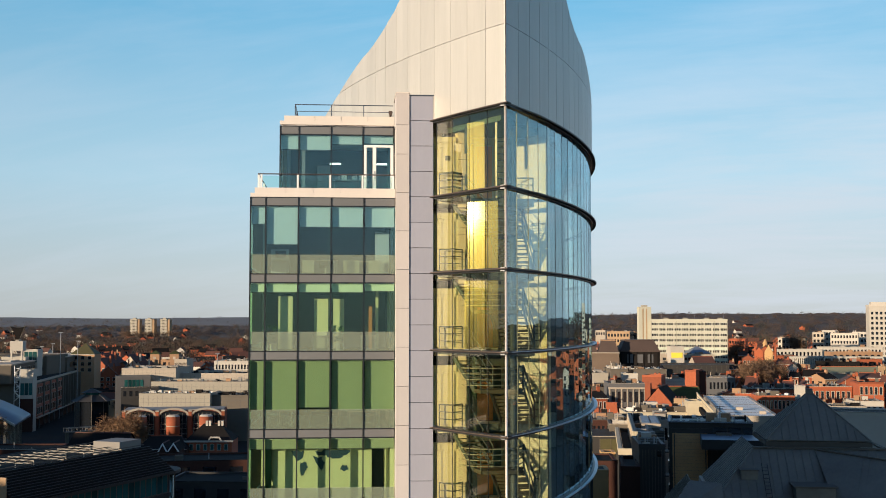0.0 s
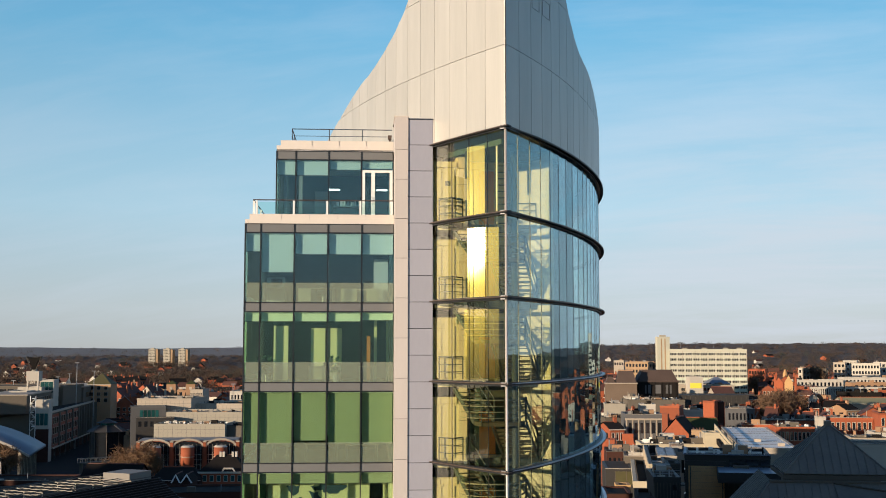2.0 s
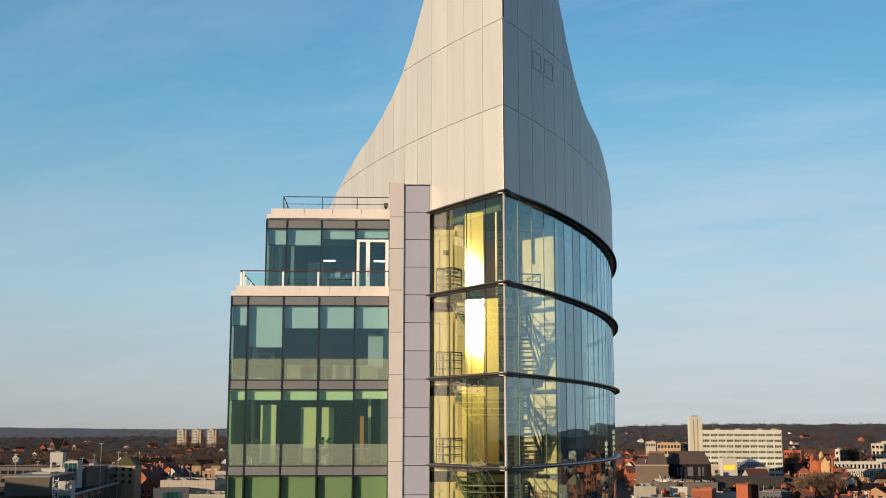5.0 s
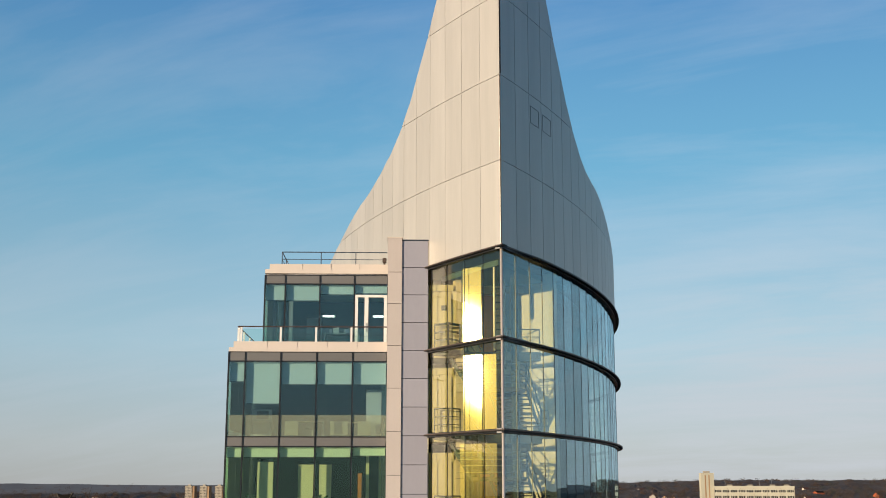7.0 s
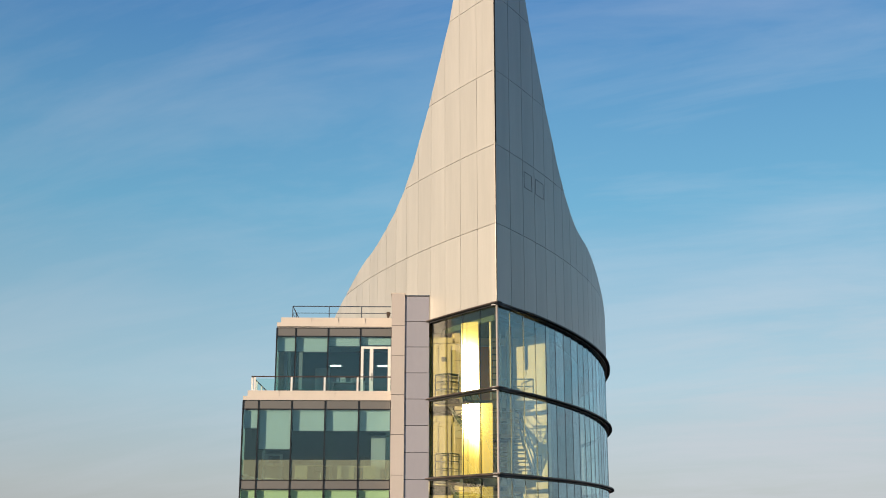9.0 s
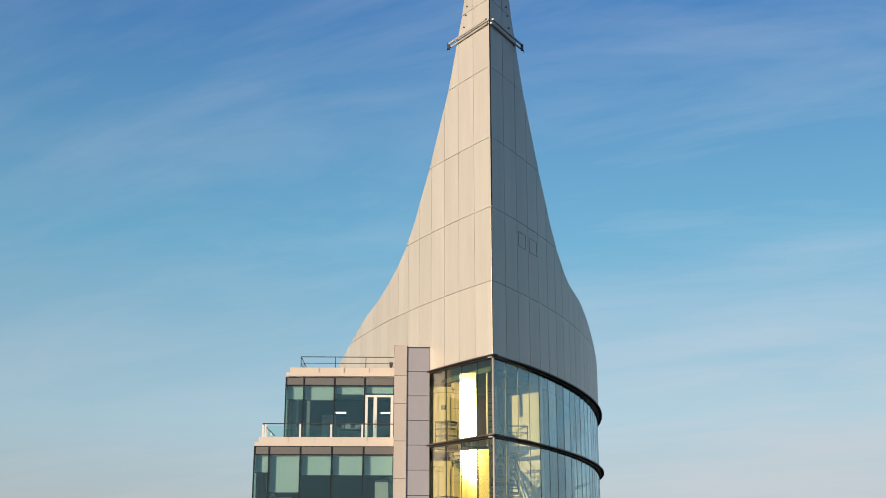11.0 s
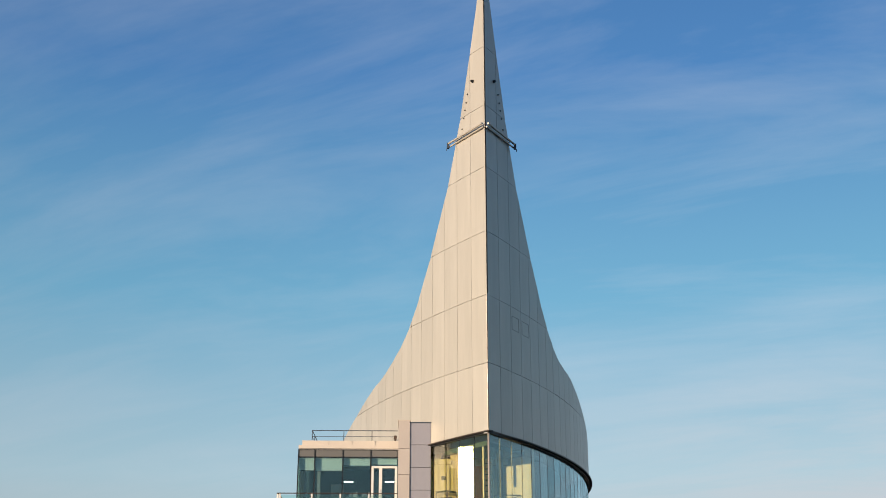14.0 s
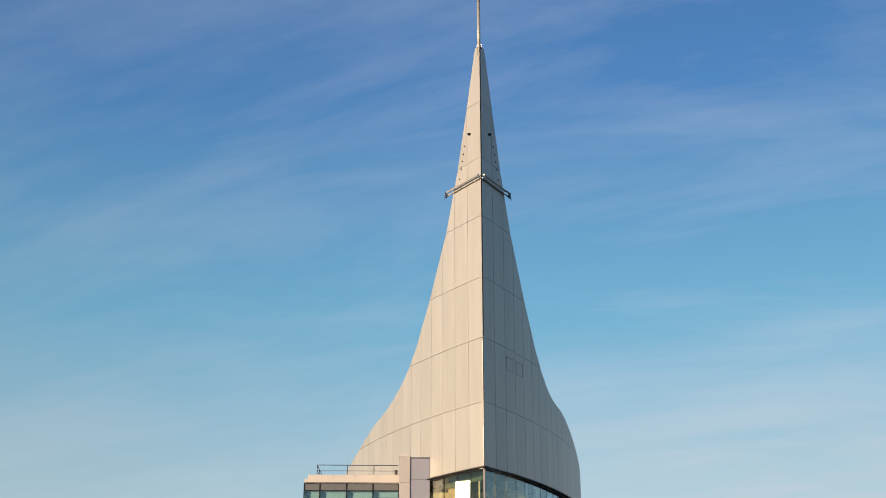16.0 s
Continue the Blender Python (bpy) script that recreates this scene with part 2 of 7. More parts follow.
# ---- small helpers ----
def box(bm, x0, y0, z0, x1, y1, z1, m=None):
    """Add an upright box, or one turned by the matrix m."""
    vs = [Vector((x, y, z)) for z in (z0, z1) for x, y in ((x0, y0), (x1, y0), (x1, y1), (x0, y1))]
    v = [bm.verts.new(m @ p if m else p) for p in vs]
    for f in ((3, 2, 1, 0), (4, 5, 6, 7), (0, 1, 5, 4), (1, 2, 6, 5), (2, 3, 7, 6), (3, 0, 4, 7)):
        bm.faces.new([v[i] for i in f])


def prism(bm, plan, z0, z1, m=None):
    """Add an upright prism on a plan that runs counter-clockwise."""
    lo = [bm.verts.new(m @ Vector((x, y, z0)) if m else (x, y, z0)) for x, y in plan]
    hi = [bm.verts.new(m @ Vector((x, y, z1)) if m else (x, y, z1)) for x, y in plan]
    bm.faces.new(lo[::-1]), bm.faces.new(hi)
    for i in range(len(plan)):
        j = (i + 1) % len(plan)
        bm.faces.new((lo[i], lo[j], hi[j], hi[i]))


def tube(bm, p, q, r, sides=8, r2=None):
    """Add a round bar from p to q."""
    p, q = Vector(p), Vector(q)
    turn = (q - p).to_track_quat("Z", "Y").to_matrix()
    rings = []
    for c, rad in ((p, r), (q, r if r2 is None else r2)):
        rings.append([bm.verts.new(c + turn @ Vector((rad * math.cos(k * math.tau / sides), rad * math.sin(k * math.tau / sides), 0))) for k in range(sides)])
    for k in range(sides):
        j = (k + 1) % sides
        bm.faces.new((rings[0][k], rings[0][j], rings[1][j], rings[1][k]))
    bm.faces.new(rings[0][::-1]), bm.faces.new(rings[1])


def slab(bm, face, depth):
    """Add a flat piece: its outer face as a loop of points, thickened inwards by the vector depth."""
    a = [bm.verts.new(p) for p in face]
    b = [bm.verts.new(Vector(p) + depth) for p in face]
    bm.faces.new(a), bm.faces.new(b[::-1])
    for i in range(len(a)):
        j = (i + 1) % len(a)
        bm.faces.new((a[j], a[i], b[i], b[j]))


def mesh(name, bm, mat, smooth=False):
    bmesh.ops.recalc_face_normals(bm, faces=bm.faces)
    me = bpy.data.meshes.new(name)
    bm.to_mesh(me)
    bm.free()
    me.materials.append(mat)
    if smooth:
        me.shade_smooth()
    return me


def part(name, bm, mat, parent=None, label="", smooth=False):
    ob = new(name, mesh(name, bm, mat, smooth))
    ob.parent = parent
    if label:
        ob["label"] = label
    return ob


def boxed(name, dims, mat, parent=None, label="", m=None):
    bm = bmesh.new()
    box(bm, *dims, m=m)
    return part(name, bm, mat, parent, label)


def thing(name, label, category, group="", kind="", at=(0, 0, 0), turn=0):
    ob = new(name)
    ob.empty_display_size = 0.3
    ob.matrix_basis = pose(*at, 0, 0, turn)
    return tagged(ob, label, category, group, kind)


# ---- the blade: two bowed walls that meet in a sharp prow ----
PX, PY = 3.77, -5.62                     # the prow's foot
RADIUS, LEAN0 = 60.0, math.sin(radians(33))
STEP = 1.22                              # from joint to joint, counted back from the prow
# unseen rear length, drawn out so the blade shades the near roofs
TAIL = 61.0
LEVELS = [53.70, 49.91, 46.17, 42.40, 38.63, 34.85, 31.07, 27.29, 23.51, 19.73, 15.95, 12.17, 8.39, 4.6, 0.0]
SEAMS = [53.78, 57.40, 61.18, 64.86, 68.72, 72.56, 76.33, 80.4]
TOPS = [(0, 80.25), (0.42, 80.25), (1.2, 76.4), (2.1, 72.57), (2.6, 70.9), (3.3, 68.7), (4.35, 66.45), (5.1, 64.87), (6.65, 62.3), (7.7, 61.05), (8.75, 60.2), (9.8, 59.65),
        (11, 59.3), (12.9, 58.95), (14.9, 58.4), (17, 57.8), (19.6, 57.2), (23, 56.6), (28, 56.0), (40, 55.4), (61, 55.2)]


def half(s):
    k = LEAN0 - s / RADIUS
    return RADIUS * (math.sqrt(1 - k * k) - math.cos(math.asin(LEAN0)))


def wall_at(side, s, off=0.0):
    """Plan point of a wall s metres behind the prow, off metres outside it."""
    k = LEAN0 - s / RADIUS
    c = math.sqrt(1 - k * k)
    return Vector((PX + side * (half(s) + off * c), PY + s - off * k, 0))


def top_at(s, side=0):
    z = float(np.interp(s - (0.12 if side > 0 else 0), [p[0] for p in TOPS], [p[1] for p in TOPS]))
    # the two flanks do not sweep down quite alike
    dip = float(np.interp(s, [9.5, 12, 16, 22, 30], [0, 1, 1, 0.6, 0]))
    return z + dip * (0.2 if side > 0 else -0.35 if side < 0 else -0.35)


def up(p, z):
    return Vector((p.x, p.y, z))


def strip(bm, side, s0, s1, o0, o1, z0, z1, cut=STEP, grow=0.0):
    """A bar of rectangular section that follows a wall."""
    n = max(1, math.ceil((s1 - s0) / cut))
    rows = []
    for i in range(n + 1):
        s = s0 + (s1 - s0) * i / n
        g = min(1.0, (s - s0) / grow + 0.02) if grow else 1.0
        a, b = wall_at(side, s, o0 * g), wall_at(side, s, o1 * g)
        rows.append([bm.verts.new(q) for q in (up(a, z0), up(b, z0), up(b, z1), up(a, z1))])
    for r, q in zip(rows, rows[1:]):
        for i in range(4):
            bm.faces.new((r[i], r[(i + 1) % 4], q[(i + 1) % 4], q[i]))
    bm.faces.new(rows[0]), bm.faces.new(rows[-1][::-1])


blade = thing("blade_tower", "tall glass and grey metal tower with a knife-edged spire", "tower")
for side in (-1, 1):
    # the wall behind the panels
    bm = bmesh.new()
    ss = [0.35] + [i * STEP / 2 for i in range(1, 101)]
    rows = []
    for s in ss:
        a, b = wall_at(side, s, -0.06), wall_at(side, s, -0.26)
        rows.append([bm.verts.new(q) for q in (up(a, 53.75), up(b, 53.75), up(b, top_at(s, side) - 0.06), up(a, top_at(s, side) - 0.06))])
    for r, q in zip(rows, rows[1:]):
        for i in range(4):
            bm.faces.new((r[i], r[(i + 1) % 4], q[(i + 1) % 4], q[i]))
    bm.faces.new(rows[0]), bm.faces.new(rows[-1][::-1])
    part("wall_core", bm, JOINT, blade, "dark backing behind the metal panels")
    # metal panels, cut off along the swooping top
    for z0, z1 in zip(SEAMS, SEAMS[1:]):
        for c in range(50):
            gap = 0.007 if side < 0 else 0.014
            a, b = c * STEP + gap, (c + 1) * STEP - gap
            if top_at(a, side) < z0 + 0.06:
                continue
            if top_at(b, side) < z0 + 0.02:          # cut where the top sweeps below the seam
                lo, hi = a, b
                for _ in range(24):
                    mid = (lo + hi) / 2
                    lo, hi = (mid, hi) if top_at(mid, side) > z0 + 0.02 else (lo, mid)
                b = lo
            cols = [(s, min(z1 - 0.011, top_at(s, side))) for s in (a + (b - a) * i / 10 for i in range(11))]
            sa, sb = cols[0][0], cols[-1][0]
            chord = lambda s: wall_at(side, sa) + (wall_at(side, sb) - wall_at(side, sa)) * ((s - sa) / (sb - sa))
            loop = [up(chord(sa), z0 + 0.011), up(chord(sb), z0 + 0.011)] + [up(chord(s), z) for s, z in reversed(cols)]
            inward = wall_at(side, sa, -0.05) - wall_at(side, sa)
            bm = bmesh.new()
            slab(bm, loop, inward)
            part("cladding_panel", bm, CLAD, blade)

# the roof that slopes between the two walls
bm = bmesh.new()
rows = [[bm.verts.new(up(wall_at(d, s, -0.3), top_at(s) - 0.35)) for d in (-1, 1)] for s in [0.9 + i * 0.6 for i in range(100)]]
for r, q in zip(rows, rows[1:]):
    bm.faces.new((r[0], r[1], q[1], q[0]))
res = bmesh.ops.extrude_face_region(bm, geom=bm.faces[:])
bmesh.ops.translate(bm, verts=[v for v in res["geom"] if isinstance(v, bmesh.types.BMVert)], vec=(0, 0, -0.2))
part("roof", bm, SPANDREL, blade, "grey metal roof sloping up towards the spire")
# rear wall
a, b = wall_at(-1, TAIL, -0.1), wall_at(1, TAIL, -0.1)
boxed("rear_wall", (a.x, a.y - 0.35, 0, b.x, a.y, 54.9), PALE_METAL, blade)
# edge strip up the prow, thicker above the second seam
bm = bmesh.new()
prism(bm, [(PX - 0.035, PY + 0.06), (PX, PY - 0.02), (PX + 0.035, PY + 0.06)], 53.8, 61.15)
part("prow_edge", bm, JOINT, blade, "thin dark metal edge strip")
bm = bmesh.new()
prism(bm, [(PX - 0.07, PY + 0.10), (PX - 0.055, PY + 0.02), (PX - 0.015, PY - 0.03), (PX + 0.05, PY + 0.06)], 61.22, 80.28)
part("prow_edge", bm, CLAD, blade, "pale raised metal edge strip")
bm = bmesh.new()
prism(bm, [(PX - 0.018, PY - 0.05), (PX + 0.035, PY - 0.02), (PX + 0.06, PY + 0.06), (PX + 0.03, PY + 0.0)], 61.22, 80.28)
part("prow_edge", bm, JOINT, blade, "thin dark bronze edge strip")
# mast
bm = bmesh.new()
tube(bm, (PX - 0.02, PY + 0.2, 79.6), (PX - 0.02, PY + 0.2, 83.4), 0.105, 12)
tube(bm, (PX - 0.02, PY + 0.2, 83.4), (PX - 0.02, PY + 0.2, 90.0), 0.085, 12)
part("mast", bm, CLAD, blade, "slim steel mast at the tip", True)
bm = bmesh.new()
box(bm, PX - 0.16, PY + 0.02, 80.1, PX + 0.16, PY + 0.4, 80.32)
part("mast_base", bm, PALE_METAL, blade)
# collar rail round the spire
for side in (-1, 1):
    bm = bmesh.new()
    s0 = 0.0
    for o, z, r in ((0.20, 71.30, 0.06), (0.10, 71.12, 0.05)):
        tube(bm, up(wall_at(side, 0.0, o), z), up(wall_at(side, 3.0, o), z), r, 8)
    for s in (0.4, 2.4):
        tube(bm, up(wall_at(side, s, -0.02), 71.0), up(wall_at(side, s, 0.24), 71.3), 0.03, 6)
    part("collar_rail", bm, CLAD, blade, "steel rail fixed round the spire")
    bm = bmesh.new()
    q = wall_at(side, 3.0, 0.2)
    box(bm, q.x - 0.07, q.y - 0.08, 71.0, q.x + 0.07, q.y + 0.08, 71.34)
    tube(bm, up(q, 71.0) + Vector((side * 0.08, 0, 0)), up(q, 70.85) + Vector((side * 0.10, 0, 0)), 0.022, 6)
    part("rail_bracket", bm, IRON, blade)
    # small spot lights and bolts on the upper panels
    bm = bmesh.new()
    q = up(wall_at(side, 0.95, 0.0), 74.47)
    w = wall_at(side, 0.95, 0.16) - wall_at(side, 0.95, 0.0)
    tube(bm, q, q + w, 0.11, 8, 0.06)
    part("spot_light", bm, DARK, blade)
    for s, z in ((1.42, 73.85), (1.53, 73.35), (1.64, 72.91), (1.75, 72.44), (1.91, 71.81)):
        bm = bmesh.new()
        w = wall_at(side, s, 0.05) - wall_at(side, s, 0.0)
        tube(bm, up(wall_at(side, s), z), up(wall_at(side, s), z) + w, 0.045, 6)
        part("bolt", bm, DARK, blade)
# two hatches in the shaded side
for s0, s1 in ((2.56, 3.36), (3.78, 4.68)):
    bm = bmesh.new()
    strip(bm, 1, s0, s1, 0.004, 0.012, 59.85, 59.88), strip(bm, 1, s0, s1, 0.004, 0.012, 60.63, 60.66)
    for s in (s0, s1):
        strip(bm, 1, s, s + 0.03, 0.004, 0.012, 59.88, 60.63)
    part("hatch", bm, SPANDREL, blade, "outline of a square access hatch")

# ---- glazing of the blade ----
ENDS = {-1: 5.8, 1: TAIL}
for side in (-1, 1):
    n = 5 if side < 0 else 50
    for f, (zt, zb) in enumerate(zip(LEVELS, LEVELS[1:])):
        bm = bmesh.new() if f >= 5 else None
        for c in range(n):
            a, b = c * STEP + 0.012, min((c + 1) * STEP - 0.012, ENDS[side])
            if c == 0:
                a = 0.1
            one = bm if bm is not None else bmesh.new()
            p, q = wall_at(side, a, -0.10), wall_at(side, b, -0.10)
            slab(one, [up(p, zb + 0.1), up(q, zb + 0.1), up(q, zt - 0.1), up(p, zt - 0.1)], (wall_at(side, a, -0.12) - wall_at(side, a, -0.10)))
            if bm is None:
                part("glass_pane", one, SUNGLASS if side < 0 else GLASS, blade)
        if bm is not None:
            tagged(part("lower_glazing", bm, GLASS, blade), kind="stuff")
        # band and fin at the head of each storey
        bm = bmesh.new()
        strip(bm, side, 0.0, ENDS[side], -0.30, 0.03, zt - 0.10, zt + 0.075)
        part("storey_band", bm, DARK, blade, "dark metal band between storeys")
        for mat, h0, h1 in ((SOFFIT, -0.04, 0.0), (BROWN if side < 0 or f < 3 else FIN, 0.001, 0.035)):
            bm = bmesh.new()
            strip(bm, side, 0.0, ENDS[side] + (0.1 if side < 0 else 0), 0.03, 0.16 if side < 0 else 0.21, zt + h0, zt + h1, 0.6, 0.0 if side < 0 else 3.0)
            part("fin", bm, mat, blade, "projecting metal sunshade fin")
        if side > 0:
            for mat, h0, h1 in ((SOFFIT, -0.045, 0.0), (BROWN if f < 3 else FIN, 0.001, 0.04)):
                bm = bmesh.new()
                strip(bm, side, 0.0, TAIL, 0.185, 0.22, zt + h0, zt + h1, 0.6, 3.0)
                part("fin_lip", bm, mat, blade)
    for c in range(1, n + 1):
        s = min(c * STEP, ENDS[side])
        bm = bmesh.new()
        strip(bm, side, s - 0.010, s + 0.010, -0.125, -0.094, 0.0, 53.6)
        part("glazing_joint", bm, DARK, blade)
bm = bmesh.new()
tube(bm, (PX, PY + 0.12, 0), (PX, PY + 0.12, 53.62), 0.058, 10)
part("corner_post", bm, GILT, blade, "polished steel post at the prow corner", True)

# mitred nose where the two fins meet, and the band behind it
for zt in LEVELS[:10]:
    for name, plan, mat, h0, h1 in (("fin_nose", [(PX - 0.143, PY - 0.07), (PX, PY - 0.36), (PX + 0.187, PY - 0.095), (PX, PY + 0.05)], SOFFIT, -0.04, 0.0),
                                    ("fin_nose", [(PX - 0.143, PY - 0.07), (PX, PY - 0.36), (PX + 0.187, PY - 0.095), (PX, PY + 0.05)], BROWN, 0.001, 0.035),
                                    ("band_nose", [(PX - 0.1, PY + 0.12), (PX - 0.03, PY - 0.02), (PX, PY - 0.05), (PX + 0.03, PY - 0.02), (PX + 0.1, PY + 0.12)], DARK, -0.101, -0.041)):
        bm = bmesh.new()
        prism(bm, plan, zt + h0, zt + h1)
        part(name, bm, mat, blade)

# ---- inside the prow ----
WALL_Y = 2.3
stairwell = thing("stair_hall", "cream stair hall behind the glass prow", "hall", kind="structure")
for f, (zt, zb) in enumerate(zip(LEVELS[:8], LEVELS[1:9])):
    bm = bmesh.new()
    box(bm, 0.95, WALL_Y, zb + 0.05, 5.0, WALL_Y + 0.25, zt - 0.1)
    # lower back walls get the dim tone in place of real room shade
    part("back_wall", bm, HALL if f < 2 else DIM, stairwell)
    bm = bmesh.new()
    box(bm, 0.85, -0.45, zb + 0.05, 2.1, -0.2, zt - 0.75)
    box(bm, 2.0, -0.2, zb + 0.05, 2.25, WALL_Y, zt - 0.1)
    part("side_wall", bm, HALL, stairwell)
    bm = bmesh.new()
    prism(bm, [(4.15, 2.9), (6.55, -0.30), (6.75, -0.17), (4.35, 3.03)], zb + 0.05, zt - 0.62)
    part("sunlit_wall", bm, HALL, stairwell, "cream wall facing the sun")
    bm = bmesh.new()
    prism(bm, [(4.15, 2.9), (6.55, -0.30), (6.75, -0.17), (4.35, 3.03)], zt - 0.60, zt - 0.12)
    part("wall_head", bm, HALL, stairwell)
    boxed("stone_strip", (2.1, -0.5, zb + 0.05, 2.5, -0.19, zt - 0.12), STONE, stairwell, "pale stone-faced pier")
    boxed("wall_panel", (1.05, -0.5, zb + 0.15, 1.9, -0.452, zt - 1.15), HALL, stairwell)
    boxed("wall_panel", (1.05, -0.54, zt - 1.05, 2.0, -0.452, zt - 0.8), HALL, stairwell)
    for z in ([zt - 1.1] + [zb + 0.9, zb + 1.9]):
        boxed("panel_joint", (2.1, -0.515, z, 2.5, -0.501, z + 0.02), SPANDREL, stairwell)
    boxed("timber_door", (3.35, WALL_Y - 0.06, zb + 0.08, 4.15, WALL_Y - 0.004, zb + (3.0 if f == 0 else 2.2)), ORANGE, stairwell, "orange timber door")
    boxed("lintel", (2.5, 1.2, zt - 0.85, 5.4, 1.5, zt - 0.5), HALL, stairwell, "cream beam under the ceiling")
    # landing slab at storey level, open towards the prow
    bm = bmesh.new()
    prism(bm, [(0.95, -0.45), (2.5, -0.45), (2.5, 0.46), (6.1, 0.46), (5.0, WALL_Y), (0.95, WALL_Y)], zb - 0.28, zb + 0.05)
    part("floor_slab", bm, PALE_METAL, stairwell)
    boxed("floor_edge", (2.55, 0.38, zb - 0.32, 6.1, 0.455, zb + 0.08), IRON, stairwell)
    bm = bmesh.new()
    prism(bm, [(1.12, -0.72), (1.75, -1.35), (2.32, -0.62), (2.32, -0.51), (1.12, -0.51)], zb - 0.2, zb + 0.04)
    part("balcony", bm, IRON, stairwell)
    boxed("notice", (1.45, -0.53, zb + 1.85, 1.68, -0.502, zb + 2.08), IRON, stairwell) if f == 0 else None
for zt, zb in zip(LEVELS, LEVELS[1:]):
    bm = bmesh.new()
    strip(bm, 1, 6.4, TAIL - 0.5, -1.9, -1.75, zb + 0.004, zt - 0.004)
    part("core_wall", bm, DEEP, stairwell, "office wall behind the bowed glass, coloured dark for room shade")
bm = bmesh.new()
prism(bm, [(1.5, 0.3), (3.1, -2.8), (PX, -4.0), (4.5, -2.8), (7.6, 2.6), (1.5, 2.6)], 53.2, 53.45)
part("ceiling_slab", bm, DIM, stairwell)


def rail(parent, p, q, mat, high=1.05, bars=3, r=0.022):
    """Handrail with lower bars and two posts from p to q, each a part."""
    p, q = Vector(p), Vector(q)
    for k in range(bars + 1):
        h = Vector((0, 0, high * (k + 1) / (bars + 1)))
        bm = bmesh.new()
        tube(bm, p + h, q + h, r if k < bars else r * 1.5, 6)
        part("bar" if k < bars else "handrail", bm, mat, parent)
    for e in (p, q):
        bm = bmesh.new()
        tube(bm, e, e + Vector((0, 0, high)), r * 1.4, 6)
        part("rail_post", bm, mat, parent)


stair = thing("staircase", "steel staircase with open treads and steel handrails", "staircase", group="stairs in the prow", at=(0, 0, 0))
TURNY = -1.7
for k in range(10):                       # lower flight, towards the prow
    u = k / 10
    x, y, z = 5.15 - 0.85 * u, 0.2 - 1.9 * u, 0.19 * (k + 1)
    boxed("tread", (x - 0.78, y - 0.27, z - 0.045, x + 0.78, y + 0.03, z), TREAD, stair)
    boxed("riser", (x - 0.74, y - 0.26, z - 0.125, x + 0.74 - 0.5 * (k % 2), y - 0.235, z - 0.046), TREAD, stair)
    x, y, z = 3.15 - 1.0 * u, TURNY + 1.9 * u, 1.9 + 0.187 * (k + 1)
    boxed("tread", (x - 0.5, y - 0.03, z - 0.05, x + 0.5, y + 0.27, z), TREAD, stair)
bm = bmesh.new()
prism(bm, [(2.72, TURNY), (2.95, -2.7), (4.75, -2.7), (5.1, TURNY)], 1.72, 1.9)
part("half_landing", bm, TREAD, stair, "dark steel half landing")
for x, y, z, x2, y2, z2 in ((5.98, 0.2, 0.0, 5.13, TURNY, 1.85), (4.32, 0.2, 0.0, 3.48, TURNY, 1.85), (3.65, TURNY, 1.9, 2.65, 0.2, 3.75), (2.68, TURNY, 1.9, 1.68, 0.2, 3.75)):
    bm = bmesh.new()
    a, b = Vector((x, y, z)), Vector((x2, y2, z2))
    slab(bm, [a + Vector((0, 0, -0.16)), b + Vector((0, 0, -0.16)), b + Vector((0, 0, 0.1)), a + Vector((0, 0, 0.1))], Vector((0.05, 0, 0)))
    part("stringer", bm, IRON, stair)
for p, q, n in (((5.98, 0.2, 0.1), (5.13, TURNY, 1.95), 1), ((5.12, TURNY, 1.9), (4.72, -2.68, 1.9), 3), ((2.72, TURNY, 1.9), (2.95, -2.68, 1.9), 3), ((2.65, 0.2, 3.75), (3.65, TURNY, 1.9), 1)):
    rail(stair, p, q, IRON, bars=n, r=0.022 if p[0] < 4 else 0.032)
for k in range(4):
    bm = bmesh.new()
    arc = [Vector((3.55 + 1.42 * math.cos(w), -1.75 - 1.1 * math.sin(w), 2.1 + 0.27 * k)) for w in (math.pi * i / 12 for i in range(13))]
    for a, b in zip(arc, arc[1:]):
        tube(bm, a, b, 0.02 if k < 3 else 0.03, 6)
    part("curved_bar" if k < 3 else "curved_handrail", bm, STEEL, stair)
for p, q in (((1.15, -0.70, 3.82), (1.75, -1.3, 3.82)), ((1.75, -1.3, 3.82), (2.28, -0.64, 3.82)), ((5.98, 0.2, 0.05), (6.3, 0.05, 0.05))):
    rail(stair, p, q, IRON, bars=2)
stair.matrix_basis = pose(0, 0, LEVELS[2] + 0.05)
for z in LEVELS[3:7]:
    copy_thing(stair, pose(0, 0, z + 0.05))
# an inner glass screen on each storey that throws back the low sun
for f, (zt, zb) in enumerate(zip(LEVELS[:3], LEVELS[1:4])):
    screen = thing("glass_screen", "inner glass screen catching the low sun", "screen", group="screens in the prow", at=(2.17, -2.75, zb + 0.1))
    m = pose(0, 0, 0, -0.4 if f == 1 else 0.5 if f == 0 else 0, 0, -29.3 if f == 0 else -30.2)
    bm = bmesh.new()
    box(bm, 0.17 if f < 2 else 0.0, 0.0, 0.0, 1.05, 0.012, zt - zb - 0.55, m)
    part("pane", bm, SCREEN, screen)
    if f:
        bm = bmesh.new()
        box(bm, 0.0, 0.0, 0.0, 0.62, 0.012, zt - zb - 0.55, m @ pose(1.1, 0.0, 0.0, 0, 0, 1.5))
        part("side_pane", bm, SCREEN, screen)
    bm = bmesh.new()
    box(bm, 0.0, -0.012, -0.06, 1.08, 0.062, 0.0, m)
    part("floor_channel", bm, IRON, screen)
